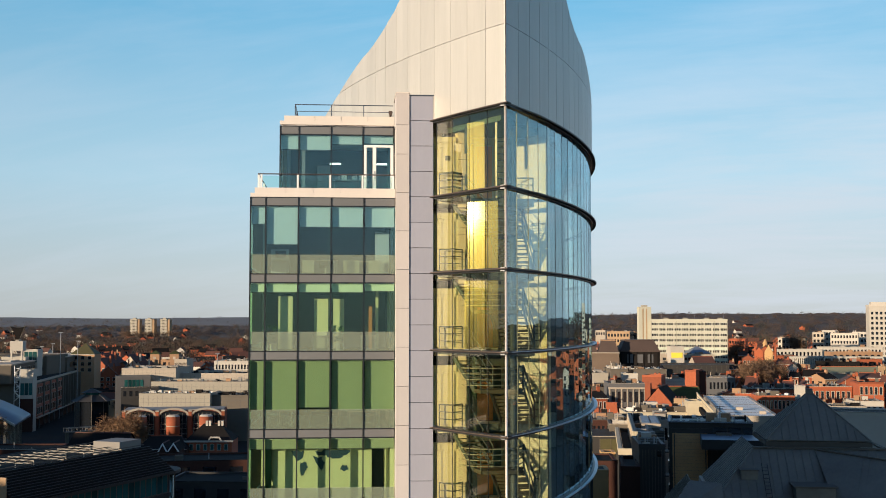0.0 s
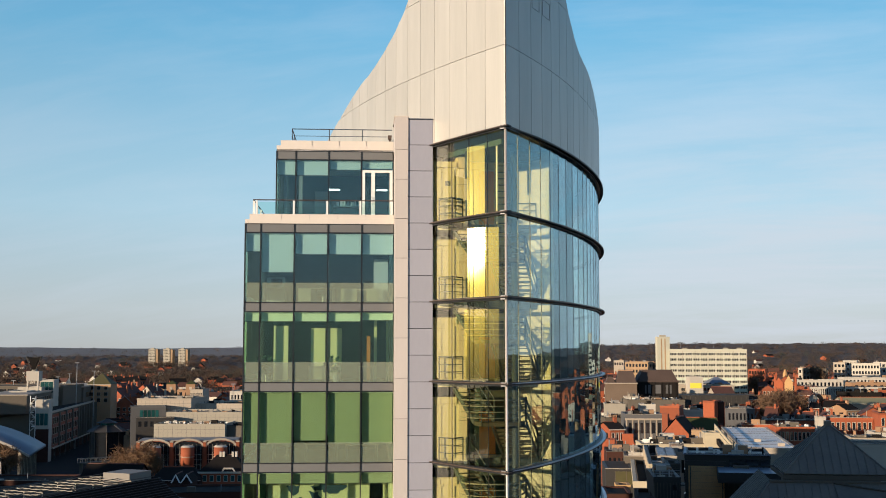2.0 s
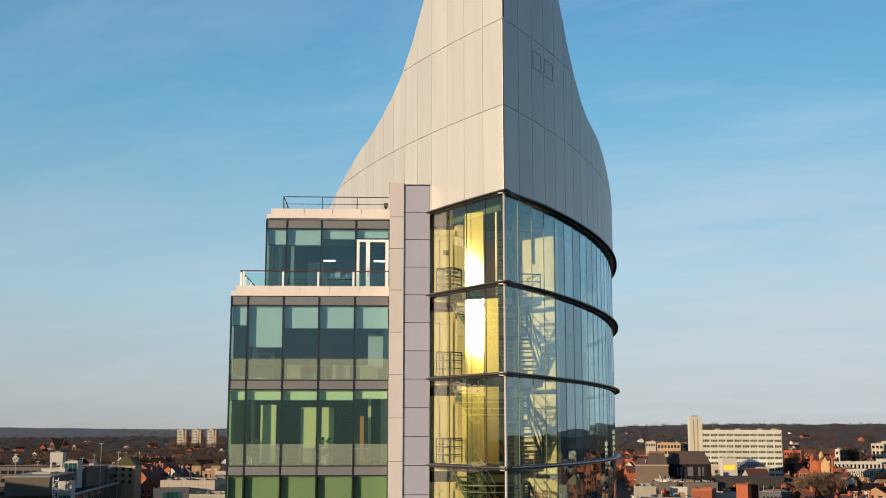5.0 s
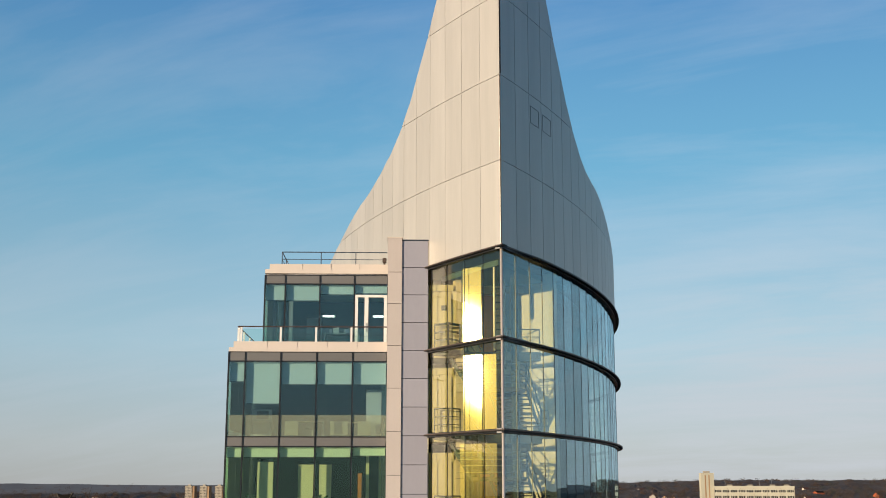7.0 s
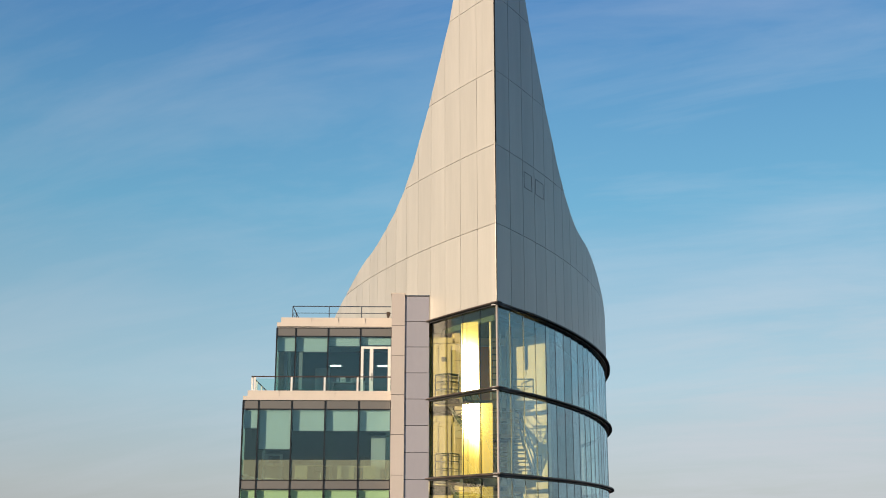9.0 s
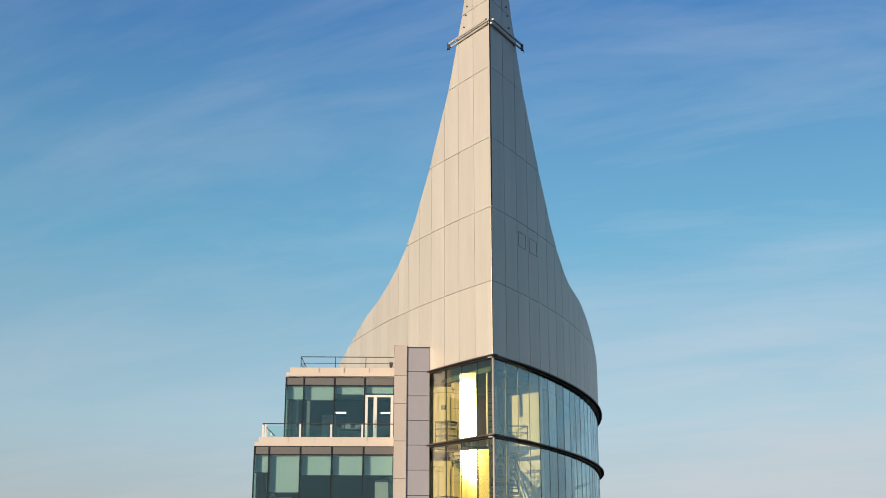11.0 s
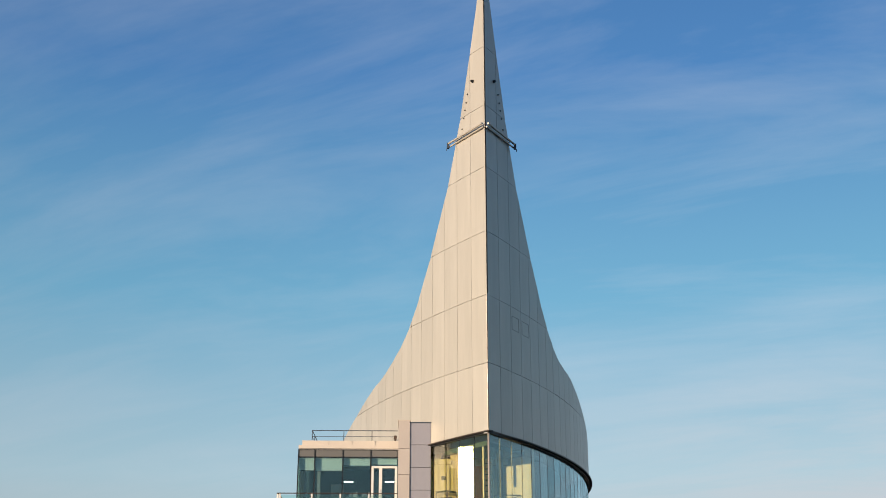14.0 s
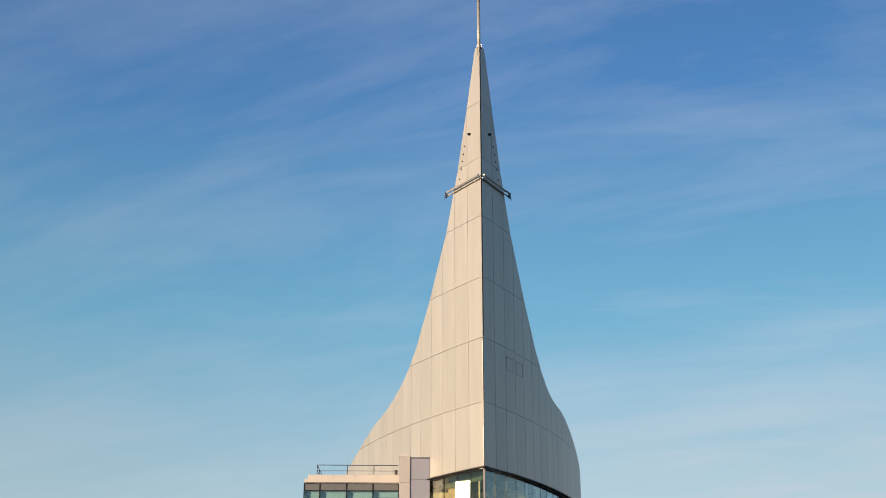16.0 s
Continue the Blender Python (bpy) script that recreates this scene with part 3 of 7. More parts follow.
# balustrade on the top landing
top_rail = thing("landing_balustrade", "steel balustrade on the top landing", "balustrade", at=(0, 0, LEVELS[1] + 0.08))
for p, q in (((1.15, -0.70, 0), (1.75, -1.3, 0)), ((1.75, -1.3, 0), (2.28, -0.64, 0)), ((4.5, 0.42, 0.0), (6.0, 0.42, 0.0))):
    rail(top_rail, p, q, IRON, bars=2)
ladder = thing("ladder", "steel ladder standing beside the prow column", "ladder", at=(3.95, -2.3, LEVELS[1] - 1.0))
for x in (-0.22, 0.22):
    bm = bmesh.new()
    tube(bm, (x, 0, 0), (x, 0, 3.9), 0.04, 6)
    part("stile", bm, IRON, ladder)
for k in range(12):
    bm = bmesh.new()
    tube(bm, (-0.22, 0, 0.25 + k * 0.3), (0.22, 0, 0.25 + k * 0.3), 0.03, 6)
    part("rung", bm, IRON, ladder)
bm = bmesh.new()
tube(bm, (4.62, -1.95, 4.6), (4.62, -1.95, 53.3), 0.17, 14)
tagged(part("column", bm, IRON, None, smooth=True), "dark blue round steel column through the stair hall", "column")
bm = bmesh.new()
tube(bm, (3.62, -3.5, 49.6), (3.62, -3.5, 53.3), 0.05, 10)
tagged(part("column", bm, PALE_METAL, None, smooth=True), "slim pale steel post near the prow", "column")
bm = bmesh.new()
tube(bm, (2.45, -1.4, 52.0), (2.45, -1.4, 53.3), 0.13, 12)
tagged(part("duct", bm, IRON, None, smooth=True), "dark blue pipe hanging from the ceiling", "duct")

# ---- the pier and the recessed panel strip ----
pier = thing("stone_pier", "pale stone-faced pier beside the glazed offices", "pier")
boxed("pier_core", (-0.95, -0.64, 0, -0.37, 1.9, 54.95), SPANDREL, pier)
z = 55.06
k = 0
while z > 1:
    h = 1.58 if k == 0 else 1.45 if k == 1 else 1.897
    boxed("stone_panel", (-0.98, -0.70, z - h + 0.012, -0.34, 1.0, z - 0.012 if k else z), STONE, pier)
    z -= h
    k += 1
boxed("coping", (-1.01, -0.73, 55.06, -0.31, 1.95, 55.11), RENDERED, pier)
strip_thing = thing("panel_strip", "recessed strip of silver metal panels, coloured darker for shade", "cladding")
boxed("strip_core", (-0.36, -0.56, 0, 0.83, 3.2, 54.80), DARK, strip_thing)
z, k = 54.95, 0
while z > 1:
    h = 1.24 if k == 0 else 1.26
    boxed("metal_panel", (-0.335, -0.64, z - h + 0.014, 0.842, -0.565, z - 0.014), PANEL, strip_thing)
    z -= h
    k += 1
boxed("coping", (-0.337, -0.67, 54.955, 0.88, 3.25, 55.0), IRON, strip_thing)

# ---- the office block ----
office = thing("office_block", "glazed office block with grey spandrels and cream parapets", "office building")
OX = [-8.14, -7.37, -5.77, -4.16, -2.54, -0.985]
STOREYS = [49.92 - 3.79 * k for k in range(13)]
BACK = 20.0


def storey(zt, x, y, side_y, full, pane):
    """One storey of curtain wall on the front plane y, with its head at zt."""
    zb = zt - 3.79
    for i, (a, b) in enumerate(zip(x, x[1:])):
        boxed("spandrel", (a + 0.035, y + 0.01, zt - 0.40, b - 0.035, y + 0.06, zt - 0.03), SPANDREL, office)
        if full:
            boxed("window_pane", (a + 0.03, y + 0.03, zt - 2.83, b - 0.03, y + 0.05, zt - 0.45), pane, office)
            boxed("fritted_pane", (a + 0.03, y + 0.026, zb + 0.02, b - 0.03, y + 0.046, zt - 2.835), FROST, office, "milky fritted lower pane")
    if not full:
        boxed("window_band", (x[0] + 0.03, y + 0.03, zb + 0.02, x[-1] - 0.03, y + 0.05, zt - 0.45), pane, office)
    for i, a in enumerate(x[:-1]):
        w = 0.028
        boxed("mullion", (a - (0 if i == 0 else w), y - 0.02, zb - 0.02, a + (2 * w if i == 0 else w), y + 0.20, zt), DARK, office)
    for z in (zt - 0.03, zt - 0.45):
        boxed("transom", (x[0] + 0.06, y - 0.012, z, x[-1], y + 0.11, z + 0.05 if z > zt - 0.1 else z + 0.045), DARK, office)
    # glazed flank
    n = 3
    for i in range(n):
        a, b = side_y[0] + (side_y[1] - side_y[0]) * i / n, side_y[0] + (side_y[1] - side_y[0]) * (i + 1) / n
        boxed("flank_pane", (x[0] + 0.03, a + 0.03, zb + 0.02, x[0] + 0.05, b - 0.03, zt - 0.45), pane, office)
        boxed("flank_spandrel", (x[0] + 0.01, a + 0.14 if i == 0 else a + 0.03, zt - 0.40, x[0] + 0.06, b - 0.03, zt - 0.03), SPANDREL, office)
        boxed("flank_mullion", (x[0] - 0.02, b - 0.02, zb, x[0] + 0.07, b + 0.02, zt), DARK, office)


for k, zt in enumerate(STOREYS):
    storey(zt, OX, 0.0, (0.12, 8.0), k < 5, OFFICE_GLASS if k < 1 else GREEN_GLASS if k == 2 else MID_GLASS)
    boxed("floor", (-8.0, 0.14, zt - 4.15, -0.99, 8.0, zt - 3.79), CARPET, office)
    boxed("ceiling", (-8.0, 0.14, zt - 0.5, -0.99, 7.9, zt - 0.46), CEIL, office)
    # upper rooms use the shade tones, lower ones plain cream
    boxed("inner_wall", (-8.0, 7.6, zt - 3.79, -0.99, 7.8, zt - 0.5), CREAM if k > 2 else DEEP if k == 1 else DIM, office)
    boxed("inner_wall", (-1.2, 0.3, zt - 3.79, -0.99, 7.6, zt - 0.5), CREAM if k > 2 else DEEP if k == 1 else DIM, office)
boxed("rear_block", (-8.14, 8.02, 0, -2.4, BACK, 49.9), PALE_METAL, office, "grey panelled rear of the block")
# terrace and top storey set back from the front
RX = [-6.81, -5.83, -4.20, -2.58, -1.0]
boxed("terrace_floor", (-8.05, 0.15, 49.93, -0.99, 8.0, 50.02), PALE_METAL, office)
zt, zb, y = 53.73, 50.05, 1.54
for a, b in zip(RX, RX[1:]):
    boxed("spandrel", (a + 0.035, y + 0.01, zt - 0.40, b - 0.035, y + 0.06, zt - 0.03), SPANDREL, office)
    if a > -3:
        boxed("window_pane", (a + 0.03, y + 0.03, 52.8, b - 0.03, y + 0.05, zt - 0.45), OFFICE_GLASS, office)
    else:
        boxed("window_pane", (a + 0.03, y + 0.03, zb, b - 0.03, y + 0.05, zt - 0.45), OFFICE_GLASS, office)
for i, a in enumerate(RX[:-1]):
    boxed("mullion", (a - (0 if i == 0 else 0.028), y - 0.02, zb, a + (0.056 if i == 0 else 0.028), y + 0.20, zt), DARK, office)
for z in (zt - 0.03, zt - 0.45):
    boxed("transom", (RX[0] + 0.06, y - 0.012, z, RX[-1], y + 0.11, z + 0.047), DARK, office)
for i in range(4):
    a, b = 1.66 + 1.6 * i, 1.66 + 1.6 * (i + 1)
    boxed("flank_pane", (RX[0] + 0.03, a + 0.03, zb, RX[0] + 0.05, b - 0.03, zt - 0.45), OFFICE_GLASS, office)
    boxed("flank_mullion", (RX[0] - 0.02, b - 0.03, zb, RX[0] + 0.11, b + 0.03, zt), DARK, office)
boxed("flank_spandrel", (RX[0] + 0.01, 1.68, zt - 0.4, RX[0] + 0.06, 8.0, zt - 0.03), SPANDREL, office)
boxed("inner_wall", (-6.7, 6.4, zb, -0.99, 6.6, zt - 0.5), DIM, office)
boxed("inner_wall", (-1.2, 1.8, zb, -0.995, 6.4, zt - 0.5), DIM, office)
boxed("floor", (-6.7, 1.7, zb - 0.03, -1.2, 6.4, zb + 0.01), CARPET, office)
boxed("ceiling", (-6.7, 1.7, zt - 0.5, -0.99, 6.6, zt - 0.46), CEIL, office)
boxed("roof_slab", (-6.75, 1.62, zt, -0.36, 12.0, zt + 0.06), PALE_METAL, office)
boxed("rear_block", (-6.8, 8.02, 49.95, -2.4, 12.0, 53.72), PALE_METAL, office)
# cream parapets, each a wider course below a narrower one
for x0, y0, z0 in ((-8.14, -0.03, 49.92), (-6.81, 1.50, 53.79)):
    yb = 8.0
    for dx, dz0, dz1 in ((0.02, 0.005, 0.2), (0.22, 0.2, 0.47)):
        boxed("parapet", (x0 + dx, y0 + dx * 0.3, z0 + dz0, -0.99, y0 + dx * 0.3 + 0.3, z0 + dz1), RENDERED, office, "cream parapet course")
        boxed("parapet", (x0 + dx, y0 + dx * 0.3 + 0.3, z0 + dz0, x0 + dx + 0.3, yb, z0 + dz1), RENDERED, office, "cream parapet course")
for x0, n, x1, z0, y0 in ((-7.75, 4, -1.0, 50.39, 0.12), (-6.4, 3, -1.0, 54.26, 1.64)):
    for i in range(1, n + 1):
        x = x0 + (x1 - x0) * i / (n + 1)
        boxed("parapet_joint", (x - 0.003, y0 - 0.095, z0 - 0.46, x + 0.003, y0 - 0.08, z0), SPANDREL, office)

# terrace balustrade: steel posts, glass, top rail
guard = thing("terrace_balustrade", "glass balustrade with pale steel posts on the terrace", "balustrade")
posts = [-7.60, -5.82, -4.22, -2.62, -1.10]
for x in posts:
    boxed("post", (x - 0.045, 0.09, 50.0, x + 0.045, 0.16, 51.05), WHITE, guard)
boxed("post", (-7.80, 0.30, 50.0, -7.70, 0.38, 51.05), WHITE, guard)
for a, b in zip(posts, posts[1:]):
    boxed("glass_panel", (a + 0.06, 0.12, 50.42, b - 0.06, 0.13, 50.98), RAILGLASS, guard)
bm = bmesh.new()
tube(bm, (-7.75, 0.12, 51.08), (-1.0, 0.12, 51.08), 0.028, 8)
tube(bm, (-7.75, 0.12, 51.08), (-7.75, 6.0, 51.08), 0.028, 8)
part("top_rail", bm, BROWN, guard)
for y in (2.0, 4.0, 6.0):
    boxed("post", (-7.79, y, 50.0, -7.71, y + 0.08, 51.05), WHITE, guard)
roof_guard = thing("roof_railing", "thin steel railing on the flat roof", "railing")
for z, r in ((54.90, 0.025), (54.55, 0.016)):
    bm = bmesh.new()
    tube(bm, (-6.05, 1.9, z), (-1.05, 1.9, z), r, 6)
    tube(bm, (-6.05, 1.9, z), (-6.05, 7.5, z), r, 6)
    part("rail", bm, IRON, roof_guard)
for x, y in [(-6.05, 1.9), (-4.2, 1.9), (-2.55, 1.9), (-6.05, 3.8), (-6.05, 5.6), (-6.05, 7.5)]:
    bm = bmesh.new()
    tube(bm, (x, y, 53.85), (x, y, 54.9), 0.022, 6)
    part("post", bm, IRON, roof_guard)
horn = thing("roof_camera", "small dark camera on the roof edge", "camera", at=(-1.18, 1.75, 54.26))
bm = bmesh.new()
box(bm, -0.05, -0.05, 0, 0.05, 0.05, 0.12), box(bm, -0.09, -0.16, 0.12, 0.09, 0.1, 0.32)
part("housing", bm, BROWN, horn)

# white terrace door
door = thing("terrace_door", "white-framed double door with dark glass to the terrace", "door", at=(-2.53, 1.50, 50.05))
boxed("frame", (0.0, 0, 2.62, 1.50, 0.1, 2.74), WHITE, door)
for a, b in ((0.0, 0.13), (0.44, 0.62), (1.35, 1.50)):
    boxed("frame", (a, 0, 0, b, 0.1, 2.62), WHITE, door)
boxed("leaf_glass", (0.14, 0.03, 0.1, 0.43, 0.05, 2.60), OFFICE_GLASS, door)
boxed("leaf_glass", (0.63, 0.03, 0.1, 1.34, 0.05, 2.60), OFFICE_GLASS, door)
boxed("handle", (0.50, -0.05, 1.0, 0.53, -0.01, 1.4), STEEL, door)

# ---- inside the offices ----
rng = random.Random(4)


def roller_blind(x0, x1, ztop, drop, y=0.22, cloth=None):
    ob = thing("roller_blind", "pale roller blind drawn part-way behind glass", "blind", group="office blinds", at=(x0, y, ztop - drop))
    bm = bmesh.new()
    n = 8
    front = [[(x1 - x0) * i / n, 0.002 * math.sin(i * 2.1 + x0), 0] for i in range(n + 1)]
    lo = [bm.verts.new(p) for p in front]
    hi = [bm.verts.new((p[0], 0, drop)) for p in front]
    for i in range(n):
        bm.faces.new((lo[i], lo[i + 1], hi[i + 1], hi[i]))
    res = bmesh.ops.extrude_face_region(bm, geom=bm.faces[:])
    bmesh.ops.translate(bm, verts=[v for v in res["geom"] if isinstance(v, bmesh.types.BMVert)], vec=(0, 0.006, 0))
    part("cloth", bm, cloth or BLIND, ob)
    boxed("bottom_bar", (0, -0.01, -0.025, x1 - x0, 0.02, 0.01), SPANDREL, ob)


DROPS = [[0.85, 1.85, 0.98, 0.98, 0.98], [0.42, 0.42, 0.42, 0.42, 0.36], [2.45, 2.45, 2.28, 2.45, 2.45], [0.5, 0.5, 0.5, 0.5, 0.5], [0.9, 1.4, 0.6, 2.2, 0.6]]
for k, row in enumerate(DROPS):
    for i, d in enumerate(row):
        a, b = OX[i], OX[i + 1]
        roller_blind(a + 0.07, b - 0.05, STOREYS[k] - 0.47, d, cloth=PALE_BLIND if k < 2 else BLIND)
for x, y0, y1, zt, h in [(-8.02, 0.35, 7.5, z, 2.95) for z in STOREYS[:5]] + [(-6.68, 2.0, 6.3, 53.73, 3.0)]:
    for k in range(3):
        a, b = y0 + (y1 - y0) * k / 3, y0 + (y1 - y0) * (k + 1) / 3
        ob = thing("roller_blind", "pale roller blind drawn down behind the side glazing", "blind", group="office blinds", at=(x, a, zt - 0.5 - h))
        boxed("cloth", (0, 0.03, 0, 0.006, b - a - 0.03, h), BLIND, ob)
        boxed("bottom_bar", (-0.01, 0.03, -0.025, 0.02, b - a - 0.03, -0.001), SPANDREL, ob)
for i, d in enumerate((0.7, 0.72, 0.42, 0.36)):
    roller_blind(RX[i] + 0.07, RX[i + 1] - 0.05, 53.26, d, 1.77, PALE_BLIND)


def desk(x, y, z, turn=0):
    ob = thing("desk", "pale timber office desk with steel legs", "desk", group="office desks", at=(x, y, z), turn=turn)
    boxed("top", (-0.8, -0.4, 0.71, 0.8, 0.4, 0.74), DESK, ob)
    for a in (-0.74, 0.74):
        for b in (-0.34, 0.34):
            boxed("leg", (a - 0.025, b - 0.025, 0, a + 0.025, b + 0.025, 0.71), STEEL, ob)
    return ob


def monitor(x, y, z):
    ob = thing("monitor", "black computer monitor on a desk", "monitor", group="office monitors", at=(x, y, z))
    boxed("screen", (-0.27, -0.02, 0.14, 0.27, 0.02, 0.48), CHAIRCLOTH, ob)
    boxed("stand", (-0.03, -0.03, 0.02, 0.03, 0.03, 0.2), DARK, ob)
    boxed("foot", (-0.12, -0.1, 0, 0.12, 0.1, 0.02), DARK, ob)


def office_chair(x, y, z, turn):
    ob = thing("office_chair", "black cloth office chair", "chair", group="office chairs", at=(x, y, z), turn=turn)
    boxed("seat", (-0.24, -0.24, 0.42, 0.24, 0.24, 0.5), CHAIRCLOTH, ob)
    boxed("backrest", (-0.22, 0.2, 0.55, 0.22, 0.26, 1.05), CHAIRCLOTH, ob)
    bm = bmesh.new()
    tube(bm, (0, 0, 0.08), (0, 0, 0.42), 0.03, 6)
    part("stem", bm, STEEL, ob)
    for k in range(5):
        w = math.tau * k / 5
        bm = bmesh.new()
        tube(bm, (0, 0, 0.09), (0.27 * math.cos(w), 0.27 * math.sin(w), 0.02), 0.02, 6)
        part("spoke", bm, STEEL, ob)


def ceiling_light(x, y, z, drop=0.0):
    ob = thing("ceiling_light", "lit rectangular ceiling light panel", "light", group="office ceiling lights", at=(x, y, z))
    boxed("frame", (-0.34, -0.22, 0.0, 0.34, 0.22, 0.03), WHITE, ob)
    boxed("diffuser", (-0.28, -0.18, -0.012, 0.28, 0.18, -0.002), PANEL_LIGHT, ob)
    boxed("light_edge", (-0.28, -0.232, 0.001, 0.28, -0.221, 0.029), PANEL_LIGHT, ob)
    for c in (-0.3, 0.3) if drop else ():
        boxed("cord", (c - 0.006, -0.006, 0.03, c + 0.006, 0.006, drop), DARK, ob)


GREYPAINT = material("grey_paint", (0.30, 0.31, 0.30), 0.7, grain=0.05, scale=6, stain=0.1)
for x0, x1, y, h in ((-5.72, -5.55, 2.6, 2.9), (-4.95, -4.2, 3.4, 1.9), (-6.45, -6.3, 2.4, 2.9)):
    ob = thing("partition", "grey painted partition in the top office", "partition", group="office partitions", at=(x0, y, 50.06))
    boxed("board", (0, 0, 0.1, x1 - x0, 0.1, h), GREYPAINT, ob)
    boxed("plinth", (0, -0.01, 0, x1 - x0, 0.11, 0.1), SPANDREL, ob)
shelf = thing("shelf", "long grey shelf with a row of small white boxes", "shelf", at=(-4.1, 3.6, 50.06))
boxed("board", (0, 0, 1.15, 1.7, 0.3, 1.2), GREYPAINT, shelf)
for x in (0.0, 1.62):
    boxed("upright", (x, 0, 0, x + 0.08, 0.3, 1.15), GREYPAINT, shelf)
for k in range(9):
    crate = thing("storage_box", "small white box on a grey shelf", "box", group="boxes on the shelf", at=(-4.05 + 0.185 * k, 3.62, 51.26))
    boxed("body", (0, 0, 0, 0.09 + 0.04 * (k % 3), 0.2, 0.14 + 0.05 * (k * 5 % 4)), WHITE if k % 4 else DARK, crate)
for k in range(5):
    z = STOREYS[k] - 3.79
    for i in range(3 if k != 3 else 0):
        x, y = -6.6 + 2.1 * i + rng.uniform(-0.2, 0.2), 1.5 + rng.uniform(0, 0.9)
        desk(x, y, z, rng.choice((0, 90, 8)))
        monitor(x, y, z + 0.74)
        office_chair(x + 0.2, y + 0.75, z, rng.uniform(-40, 40))
for x, y in ((-4.03, 5.6), (-1.5, 5.6)):
    ceiling_light(x, y, 52.35, 0.9)
ceiling_light(-1.9, 3.2, STOREYS[1] - 0.53)


def partition(x0, x1, y, z, h, mat, label):
    ob = thing("partition", label, "partition", group="office partitions", at=(x0, y, z))
    boxed("board", (0, 0, 0.1, x1 - x0, 0.1, h), mat, ob)
    boxed("plinth", (0, -0.01, 0, x1 - x0, 0.11, 0.1), SPANDREL, ob)


z = STOREYS[1] - 3.79
for x0, x1, y, h in ((-6.75, -6.05, 0.7, 2.7), (-5.0, -4.3, 1.5, 2.6), (-4.05, -3.5, 1.6, 2.6), (-1.92, -1.78, 1.3, 3.0), (-1.33, -1.22, 0.9, 3.0)):
    partition(x0, x1, y, z, h, CREAM, "cream painted partition in an office")
partition(-2.27, -2.1, 1.0, z, 2.2, ORANGE, "orange timber screen in an office")
partition(-1.2, -1.06, 0.6, z, 1.6, YELLOW, "yellow notice board in an office")
z = STOREYS[0] - 3.79
partition(-1.95, -1.25, 1.4, z, 2.2, WHITE, "white painted partition in an office")
partition(-7.2, -6.3, 1.6, z, 1.3, WHITE, "white painted low partition")
for x0, x1 in ((-5.6, -5.0), (-3.55, -2.75), (-2.3, -1.7)):
    partition(x0, x1, 0.75, z, 0.72, CREAM, "cream low cupboard by the window")
z = STOREYS[3] - 3.79
partition(-6.95, -2.1, 0.9, z, 3.2, CREAM, "cream wall panel with a world map")
partition(-1.45, -1.22, 1.0, z, 3.2, CREAM, "cream painted partition in an office")
partition(-2.08, -1.5, 1.5, z, 3.1, DARK, "black doorway panel in an office")
partition(-7.32, -7.02, 0.7, z, 3.1, PLANT, "deep green painted column casing")
# map on the wall: a ragged island for each land mass
land = thing("wall_map", "navy world map printed on a cream wall", "map", at=(-4.7, 0.895, STOREYS[3] - 2.0))
COASTS = (
    ((-1.39, 0.85), (-0.73, 0.85), (-0.77, 0.56), (-0.96, 0.42), (-1.1, 0.47), (-1.29, 0.66)),
    ((-0.96, 0.28), (-0.58, 0.23), (-0.54, -0.01), (-0.77, -0.34), (-0.92, -0.39), (-0.92, -0.01)),
    ((-0.3, 0.55), (0.17, 0.55), (0.26, 0.18), (0.12, -0.15), (0.03, 0.09), (-0.25, 0.32)),
    ((-0.21, 0.8), (0.12, 0.87), (1.5, 0.87), (1.35, 0.66), (0.92, 0.42), (0.64, 0.47), (0.36, 0.57), (-0.02, 0.61)),
    ((1.11, 0.09), (1.35, 0.1), (1.44, -0.1), (1.2, -0.18), (1.07, -0.06)))
for coast in COASTS:
    bm = bmesh.new()
    ring = []
    for (x0, z0), (x1, z1) in zip(coast, coast[1:] + coast[:1]):
        for j in range(16):
            x, z = x0 + (x1 - x0) * j / 16, z0 + (z1 - z0) * j / 16
            ring.append(Vector((x + 0.09 * noise.noise((x * 6, z * 6, 1.3)) + 0.06 * noise.noise((x * 19, z * 19, 4.3)), 0, z + 0.09 * noise.noise((x * 6, z * 6, 8.1)) + 0.06 * noise.noise((x * 19, z * 19, 2.1)))))
    slab(bm, ring, Vector((0, -0.004, 0)))
    part("land_mass", bm, MAPBLUE, land)


def pot_plant(x, y, z):
    ob = thing("pot_plant", "leafy green plant in a white pot", "plant", at=(x, y, z))
    bm = bmesh.new()
    tube(bm, (0, 0, 0), (0, 0, 0.35), 0.14, 10, 0.19)
    part("pot", bm, WHITE, ob)
    bm = bmesh.new()
    r = random.Random(7)
    for _ in range(60):
        d = Vector((r.gauss(0, 0.22), r.gauss(0, 0.22), r.uniform(0.1, 0.9)))
        c, w = Vector((0, 0, 0.35)) + d, 0.09
        u = Vector((r.gauss(0, 1), r.gauss(0, 1), r.gauss(0, 1))).normalized() * w
        v = Vector((r.gauss(0, 1), r.gauss(0, 1), r.gauss(0, 1))).normalized() * w
        bm.faces.new([bm.verts.new(p) for p in (c - u, c + v, c + u, c - v)])
    part("leaves", bm, PLANT, ob)


pot_plant(-3.75, 1.1, STOREYS[1] - 3.79)
pot_plant(-7.0, 1.0, STOREYS[1] - 3.79)


# ---- the town ----
EYE_X, EYE_Y, EYE_Z = -2.67, -55.49, 44.0
AHEAD = radians(4.17)                    # the way the viewing place looks, right of +y


def spread(d):
    return 1.05 if d < 260 else 1.09 if d < 650 else 1.13


